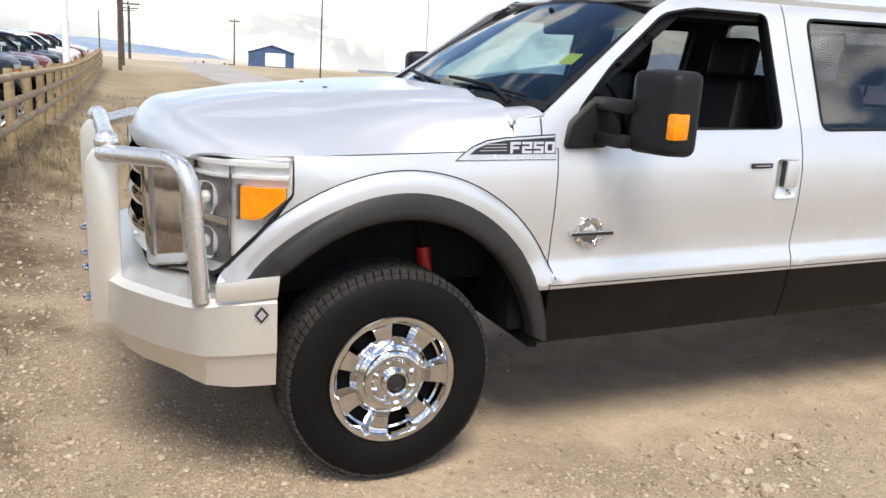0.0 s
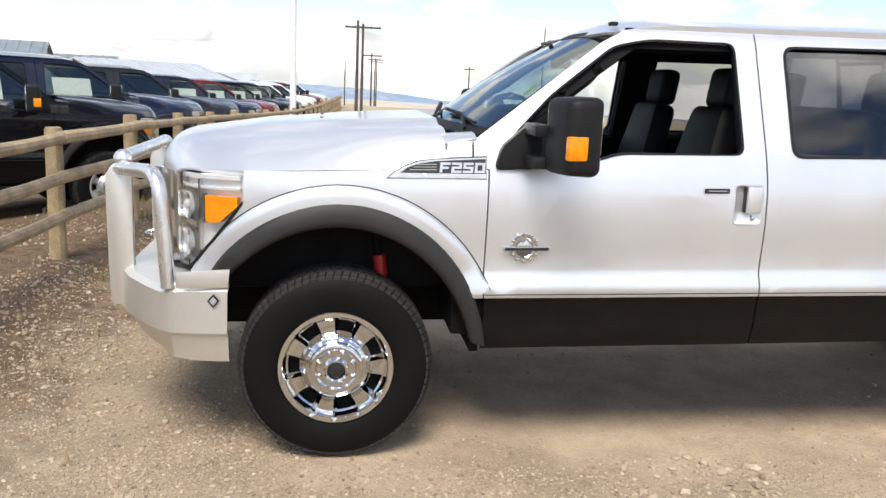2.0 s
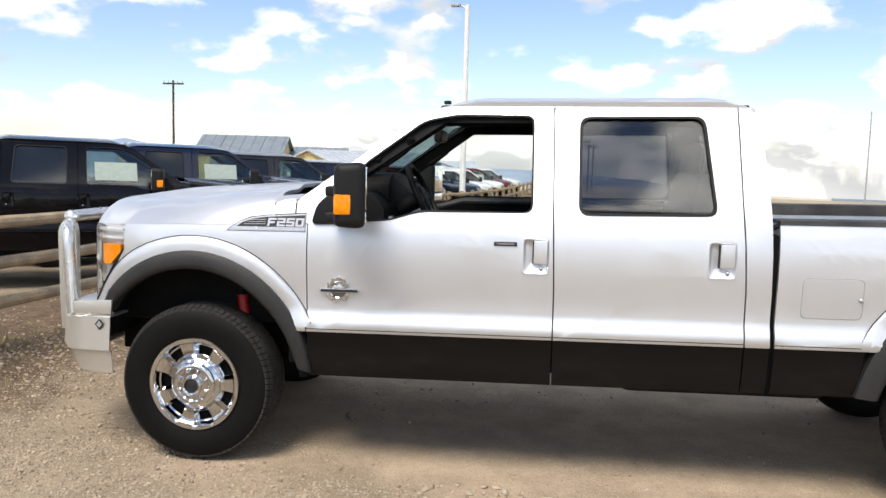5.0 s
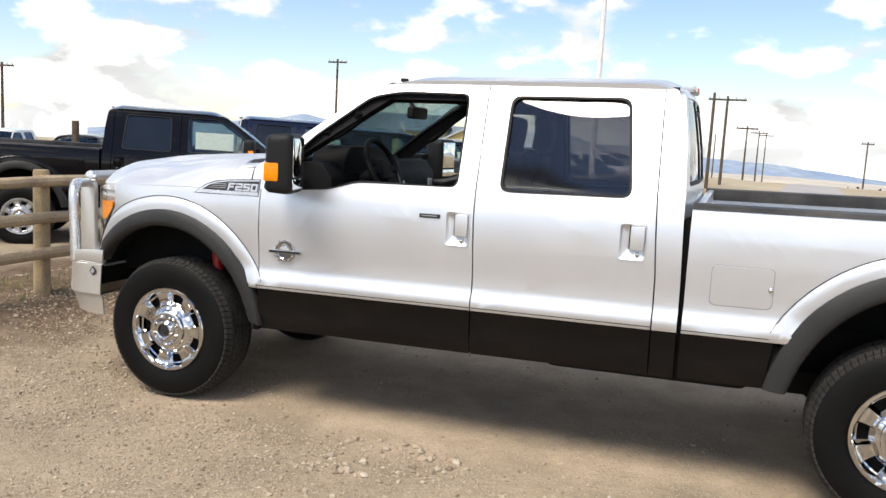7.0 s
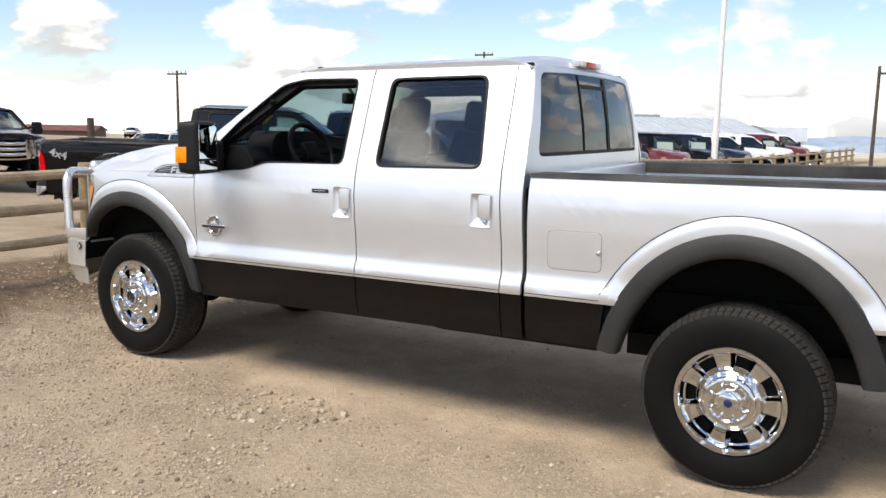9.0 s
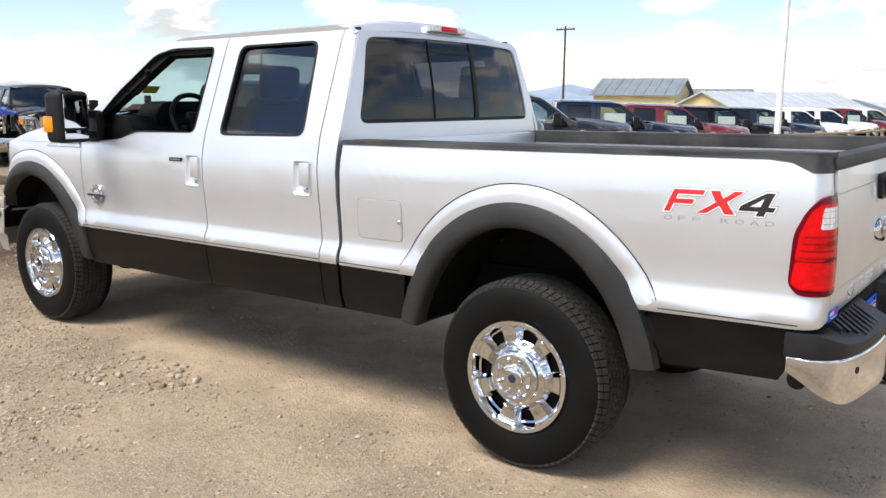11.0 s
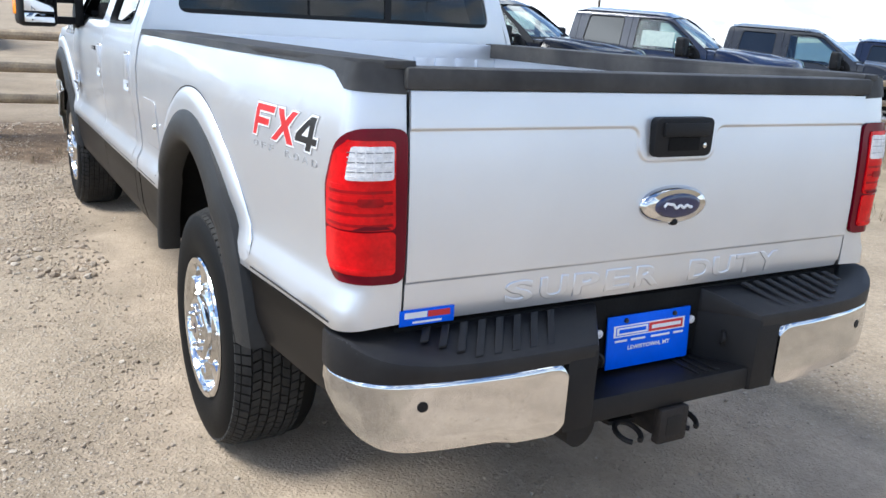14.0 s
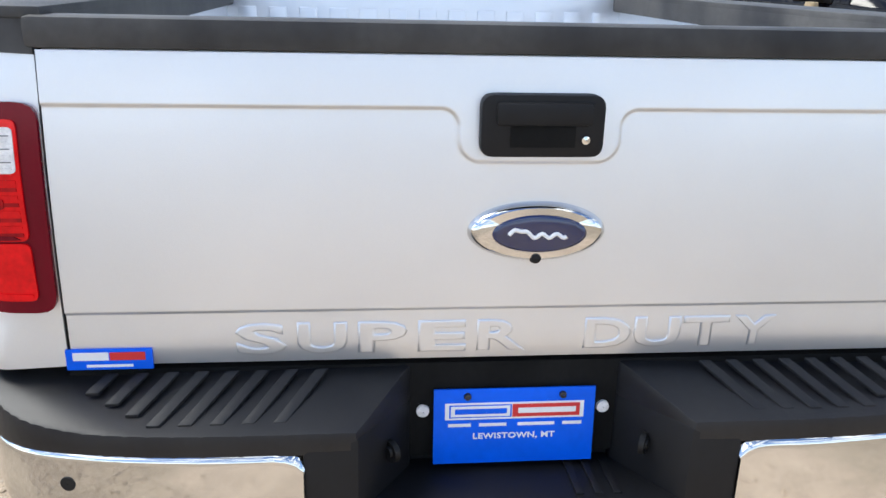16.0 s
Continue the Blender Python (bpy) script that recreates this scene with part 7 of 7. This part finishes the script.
# ---- fence ----
def fence_post(k):
    y = 3.92 + 1.99 * k
    x = fence_x(y)
    z = ground_z(x, y)
    h = 1.03 + 0.03 * noise.noise((k * 1.7, 0, 0))
    b = bmesh.new()
    r = 0.066 + 0.006 * noise.noise((k * 2.3, 3, 0))
    seg = 12
    rows = []
    for zz, rr in ((-0.15, r * 1.05), (0.3, r), (0.7, r * 0.98), (h - 0.02, r * 0.97), (h, r * 0.88)):
        rows.append([b.verts.new((rr * (1 + 0.05 * math.sin(3 * a + k)) * math.cos(a), rr * (1 + 0.05 * math.sin(3 * a + k)) * math.sin(a), zz)) for a in (2 * math.pi * i / seg for i in range(seg))])
    for a, c in zip(rows, rows[1:]):
        for i in range(seg):
            b.faces.new((a[i], a[(i + 1) % seg], c[(i + 1) % seg], c[i]))
    b.faces.new(rows[-1])
    b.faces.new(rows[0][::-1])
    o = part("post", closed(b), POST, fence)
    o.location = (x, y, z)
    o.rotation_euler = (radians(1.5 * noise.noise((k, 5, 1))), radians(1.5 * noise.noise((k, 7, 1))), k)


fence = thing("fence", "weathered round-rail wooden fence with three rails", "fence", Matrix.Identity(4))
for k in range(-7, 24):
    fence_post(k)
for k in range(-7, 23):
    for j, h in enumerate((0.945, 0.645, 0.35)):
        ends = []
        for e in (0, 1):
            y = 3.92 + 1.99 * (k + e)
            ends.append(Vector((fence_x(y) + 0.085, y, ground_z(fence_x(y), y) + h + 0.02 * noise.noise((k + e, j, 0)))))
        a, c = ends
        over = (c - a).normalized() * 0.10
        pts = [a - over, a.lerp(c, 0.3) + Vector((0, 0, -0.008)), a.lerp(c, 0.65) + Vector((0, 0, -0.012 + 0.012 * noise.noise((k, j, 9)))), c + over]
        ra = 0.048 + 0.006 * noise.noise((k * 1.3, j * 2, 4))
        part("rail", tube(bmesh.new(), pts, ra, 10, ra * 0.92), RAIL, fence)


# ---- poles ----
def utility_pole(x, y, h, arm, label, double=0.0, mat=POLE, r=0.13):
    z = ground_z(x, y)
    o = thing("utility_pole", label, "utility pole", pose(x, y, z))
    for d in ((-double / 2, double / 2) if double else (0.0,)):
        part("pole", tube(bmesh.new(), [(d, 0, -0.5), (d, 0, h * 0.5), (d, 0, h)], r, 10, r * 0.7), mat, o)
    if arm:
        part("crossarm", box(bmesh.new(), -arm, arm, -0.06, 0.06, h - 0.30, h - 0.18, 0.01), mat, o)
        for e in (-0.9, -0.45, 0.45, 0.9):
            part("insulator", tube(bmesh.new(), [(arm * e, 0, h - 0.18), (arm * e, 0, h - 0.02)], 0.035, 8, 0.02), GREYPRINT, o)
    return o


utility_pole(2.6, 49.5, 5.5, 0.0, "dark wooden utility pole sharing a crossarm", r=0.11)
utility_pole(3.19, 57.5, 5.85, 1.2, "dark wooden utility pole with a crossarm", r=0.11)
utility_pole(2.28, 71.5, 3.55, 0.0, "thin dark lamp pole on the plain", r=0.06)
utility_pole(4.7, 76.0, 4.7, 0.9, "dark wooden utility pole with a crossarm", r=0.09)
utility_pole(6.1, 97.0, 5.6, 0.9, "dark wooden utility pole with a crossarm", r=0.09)
utility_pole(7.4, 118.0, 6.6, 0.9, "dark wooden utility pole far on the plain", r=0.09)
utility_pole(-25.8, 58.6, 7.6, 0.8, "dark wooden utility pole beside the buildings", r=0.11)
utility_pole(-44.0, 44.0, 5.4, 1.0, "dark wooden utility pole across the yard", r=0.12)
utility_pole(13.3, 48.0, 5.6, 0.0, "thin dark pole on the plain", r=0.05)
utility_pole(16.6, 95.0, 5.0, 0.6, "dark utility pole far on the plain", r=0.09)
utility_pole(19.8, 48.0, 5.6, 0.0, "thin pale pole on the plain", r=0.045, mat=GREYPRINT)

lamp = thing("light_pole", "white steel light pole with a lamp arm", "street lamp", pose(-0.02, 24.6, ground_z(-0.02, 24.6)))
part("pole", tube(bmesh.new(), [(0, 0, -0.3), (0, 0, 3), (0, 0, 6.7)], 0.10, 14, 0.075), WHITEPOLE, lamp)
part("lamp_arm", tube(bmesh.new(), [(0, 0, 6.6), (-0.30, 0, 6.68)], 0.03, 8), WHITEPOLE, lamp)
part("lamp_head", box(bmesh.new(), -0.50, -0.20, -0.10, 0.10, 6.63, 6.72, 0.03), GREYPRINT, lamp)


for x, y, h in ((-13.8, 13.54, 1.55), (-11.75, 15.8, 1.5)):
    o = thing("wooden_post", "dark round wooden post standing across the lane", "post", pose(x, y, ground_z(x, y)))
    part("post_shaft", tube(bmesh.new(), [(0, 0, -0.3), (0, 0, 0.8), (0, 0, h - ground_z(x, y))], 0.10, 12, 0.09), POLE, o)

# ---- buildings ----
def gable_house(name, x, y, yaw, length, depth, eave, rise, wall, roofm, label, door=None, base=None):
    """A metal shed: walls with gables, ribbed roof, doors. Its ridge runs along its own x."""
    z = ground_z(x, y) if base is None else base
    o = thing(name, label, "building", pose(x, y, z, 0, 0, yaw))
    L, D = length / 2, depth / 2
    part("wall", prism(bmesh.new(), [(-D, -1.0), (D, -1.0), (D, eave), (0, eave + rise), (-D, eave)], "x", -L, L), wall, o)
    for s in (-1, 1):
        over = 0.35
        b = bmesh.new()
        sl = rise / D
        prism(b, [(s * 0.0, eave + rise + 0.02), (s * (D + over), eave - over * sl + 0.02), (s * (D + over), eave - over * sl + 0.14), (0.0, eave + rise + 0.14)], "x", -L - over, L + over)
        roof_side = part("roof", b, roofm, o)
        n = int(length / 0.9)
        for k in range(n + 1):
            xx = -L + 2 * L * k / n
            part("roof_seam", prism(bmesh.new(), [(0.0, eave + rise + 0.14), (s * (D + over), eave - over * sl + 0.14), (s * (D + over), eave - over * sl + 0.19), (0.0, eave + rise + 0.19)], "x", xx - 0.03, xx + 0.03), roofm, roof_side)
    if door:
        for (face, a0, a1, z1, mat) in door:
            b = box(bmesh.new(), a0, a1, -D - 0.05, -D + 0.02, 0.0, z1) if face == "front" else box(bmesh.new(), -L - 0.05, -L + 0.02, a0, a1, 0.0, z1)
            part("door", b, mat, o)
    return o


gable_house("shop_building", -26.4, 75.0, 10, 7.4, 7.0, 4.0, 1.4, YELLOWWALL, GREYROOF, "cream yellow metal shop with a grey roof", base=-2.1)
gable_house("shop_building", -21.6, 80.0, 10, 6.6, 6.0, 3.5, 1.1, YELLOWWALL, GREYROOF, "cream yellow annex with a grey roof", base=-2.2)
gable_house("shop_building", -15.0, 76.0, 62, 15.0, 8.5, 2.5, 1.5, YELLOWWALL, PALEROOF, "long low yellow shop with a pale metal roof", base=-1.9)
gable_house("shop_building", -10.7, 88.0, 98, 9.0, 6.6, 2.6, 1.1, YELLOWWALL, GREYROOF, "small cream yellow building with a dark roof", base=-2.2)
gable_house("shop_building", -14.0, 104.0, 8, 12.0, 8.0, 3.0, 1.4, WHITEPOLE, PALEROOF, "white building with a pale roof", base=-3.0)
gable_house("blue_barn", 53.0, 244.0, 76, 9.0, 12.5, 3.6, 2.0, BARNBLUE, BARNROOF, "blue metal barn with a white door", (("end", -3.9, 1.6, 3.6, WHITEPOLE),), base=-6.3)
gable_house("brown_shed", 68.0, 177.0, -20, 20.0, 8.0, 2.3, 0.8, surf("rusty_brown_siding", (0.16, 0.07, 0.045), 0.8, var=0.1, scale=0.5, fine=4), GREYROOF, "low brown shed on the plain", base=-7.4)


gable_house("brown_shed", -157.0, 115.0, 35, 15.0, 8.0, 1.7, 1.0, surf("brown_board_siding", (0.12, 0.075, 0.055), 0.8, var=0.1, scale=0.5, fine=4),
            surf("dull_red_roof", (0.16, 0.050, 0.042), 0.6, var=0.1, scale=0.5, fine=4), "low brown shed with a dull red roof", base=-3.7)


# ---- shrubs, grass and stones ----
def juniper_row():
    b = bmesh.new()
    rng = random.Random(5)
    for k in range(16):
        az, r = radians(rng.uniform(6.5, 10.5)), rng.uniform(230, 290)
        x, y = 3 + r * math.sin(az), 2 + r * math.cos(az)
        h = rng.uniform(1.6, 3.4)
        for j in range(26):
            a, q = rng.uniform(0, 6.28), rng.uniform(0, 1)
            rad = (0.25 + 0.75 * (1 - q)) * h * 0.32
            c = Vector((x + rad * math.cos(a) * rng.random(), y + rad * math.sin(a) * rng.random(), ground_z(x, y) + h * q))
            for i in range(3):
                d = Vector((rng.uniform(-1, 1), rng.uniform(-1, 1), rng.uniform(-0.3, 1))).normalized() * h * 0.14
                e = d.cross(Vector((rng.random(), 1, 0.3))).normalized() * h * 0.07
                b.faces.new([b.verts.new(p) for p in (c + d, c - d * 0.4 + e, c - d * 0.4 - e)])
    return tagged(part("shrubs", b, JUNIPER), "dark evergreen shrubs on the plain", "shrubs", kind="stuff")


juniper_row()


def tufts(name, mat, count, place, h0, h1, seed, label):
    rng = random.Random(seed)
    verts, faces = [], []
    n = 0
    while n < count:
        spot = place(rng)
        if spot is None:
            continue
        x, y = spot
        n += 1
        z = ground_z(x, y) - 0.01
        for j in range(7):
            a = rng.uniform(0, 6.28)
            h, lean, w = rng.uniform(h0, h1), rng.uniform(0.1, 0.9), rng.uniform(0.0015, 0.003)
            bx, by = x + rng.uniform(-0.03, 0.03), y + rng.uniform(-0.03, 0.03)
            dx, dy = math.cos(a), math.sin(a)
            i = len(verts)
            verts += [(bx - dy * w, by + dx * w, z), (bx + dy * w, by - dx * w, z), (bx + dx * h * lean * 0.4 + dy * w, by + dy * h * lean * 0.4 - dx * w, z + h * 0.6),
                      (bx + dx * h * lean * 0.4 - dy * w, by + dy * h * lean * 0.4 + dx * w, z + h * 0.6), (bx + dx * h * lean, by + dy * h * lean, z + h * (1 - 0.3 * lean))]
            faces += [(i, i + 1, i + 2, i + 3), (i + 3, i + 2, i + 4)]
    me = bpy.data.meshes.new(name)
    me.from_pydata(verts, [], faces)
    me.materials.append(mat)
    return tagged(new(name, me), label, "grass", kind="stuff")


def by_fence(rng):
    y = rng.uniform(0, 16)
    x = fence_x(y) + rng.gauss(0.15, 0.55)
    return (x, y) if rng.random() < 0.03 + 0.97 * smooth(6.5, 10, y) else None


def on_plain(rng):
    y = rng.uniform(8.5, 30)
    x = fence_x(y) + rng.uniform(0.2, 7 + y * 0.25)
    return (x, y) if noise.noise((x * 0.5, y * 0.5, 3)) > -0.15 else None


def green_spots(rng):
    y = rng.uniform(3, 12)
    x = fence_x(y) + rng.gauss(-0.2, 0.5)
    return (x, y) if noise.noise((x * 1.1, y * 1.1, 8)) > 0.12 else None


tufts("dead_grass", DRYGRASS, 1300, by_fence, 0.03, 0.14, 3, "dead straw grass along the fence")
tufts("plain_grass", DRYGRASS, 2600, on_plain, 0.05, 0.20, 4, "dry grass on the plain behind the fence")
tufts("green_grass", GREENGRASS, 170, green_spots, 0.03, 0.09, 6, "sparse green grass under the fence")

# loose stones on the yard, thicker in drifts

def stones(name, count, lo, hi, area, seed, label, thresh, simple=False, bare=True):
    rng = random.Random(seed)
    t = (1 + 5 ** 0.5) / 2
    ico_v = [(-1, t, 0), (1, t, 0), (-1, -t, 0), (1, -t, 0), (0, -1, t), (0, 1, t), (0, -1, -t), (0, 1, -t), (t, 0, -1), (t, 0, 1), (-t, 0, -1), (-t, 0, 1)]
    ico_f = [(0, 11, 5), (0, 5, 1), (0, 1, 7), (0, 7, 10), (0, 10, 11), (1, 5, 9), (5, 11, 4), (11, 10, 2), (10, 7, 6), (7, 1, 8), (3, 9, 4), (3, 4, 2), (3, 2, 6), (3, 6, 8), (3, 8, 9),
             (4, 9, 5), (2, 4, 11), (6, 2, 10), (8, 6, 7), (9, 8, 1)]
    if simple:
        ico_v = [(1.7, 0, 0), (-1.7, 0, 0), (0, 1.7, 0), (0, -1.7, 0), (0, 0, 1.7), (0, 0, -1.7)]
        ico_f = [(0, 2, 4), (2, 1, 4), (1, 3, 4), (3, 0, 4), (2, 0, 5), (1, 2, 5), (3, 1, 5), (0, 3, 5)]
    verts, faces = [], []
    n = 0
    while n < count:
        x, y = rng.uniform(area[0], area[1]), rng.uniform(area[2], area[3])
        if noise.noise((x * 0.9, y * 0.9, 2)) + 0.5 * noise.noise((x * 3, y * 3, 2)) + rng.gauss(0, 0.22) < thresh:
            continue
        if bare and 1.0 < x < 6.6 and rng.random() < 0.93 * smooth(2.35, 2.65, y) * smooth(5.4, 4.8, y):
            continue        # bare packed earth under and beside the truck
        n += 1
        r = lo + (hi - lo) * rng.random() ** 3
        a = rng.uniform(0, 6.28)
        sx, sy, sz = r * rng.uniform(0.7, 1.2), r * rng.uniform(0.6, 1.0), r * rng.uniform(0.45, 0.80)
        z = ground_z(x, y) + 0.014 * noise.noise((x * 0.8, y * 0.8, 0)) + 0.006 * noise.noise((x * 3, y * 3, 5)) - 0.004 + sz * 0.35
        i = len(verts)
        for v in ico_v:
            k = 0.52 * (1 + rng.uniform(-0.22, 0.22))
            px, py = v[0] * sx * k, v[1] * sy * k
            verts.append((x + px * math.cos(a) - py * math.sin(a), y + px * math.sin(a) + py * math.cos(a), z + v[2] * sz * k))
        faces += [(i + p, i + q, i + s) for p, q, s in ico_f]
    me = bpy.data.meshes.new(name)
    me.from_pydata(verts, [], faces)
    me.materials.append(STONE)
    return tagged(new(name, me), label, "stones", kind="stuff")


stones("gravel_stones", 20000, 0.005, 0.016, (-1.2, 9.5, -1.6, 6.0), 11, "small loose stones scattered over the yard", 0.06)
stones("front_gravel", 17000, 0.004, 0.013, (-1.0, 2.4, -0.8, 3.0), 21, "loose tan gravel beside the front wheel", -0.35)
stones("side_gravel", 12000, 0.005, 0.017, (2.2, 8.2, -1.0, 1.9), 22, "loose tan gravel along the wheel tracks", 0.0)
stones("fine_gravel", 30000, 0.004, 0.011, (-0.6, 9.0, 0.0, 4.4), 14, "fine pale gravel scattered over the yard", 0.02, True)
stones("coarse_stones", 480, 0.010, 0.021, (-2.2, 9.0, -1.2, 6.5), 12, "coarse loose stones in drifts on the yard", 0.18)
stones("bank_stones", 3400, 0.006, 0.022, (-2.2, 0.3, 0.5, 9.0), 13, "stones and clods on the bank under the fence", -0.1)
stones("stone_drift", 150, 0.009, 0.032, (2.35, 3.05, 2.02, 2.56), 31, "drift of coarse flat stones beside the truck", -0.15, bare=False)
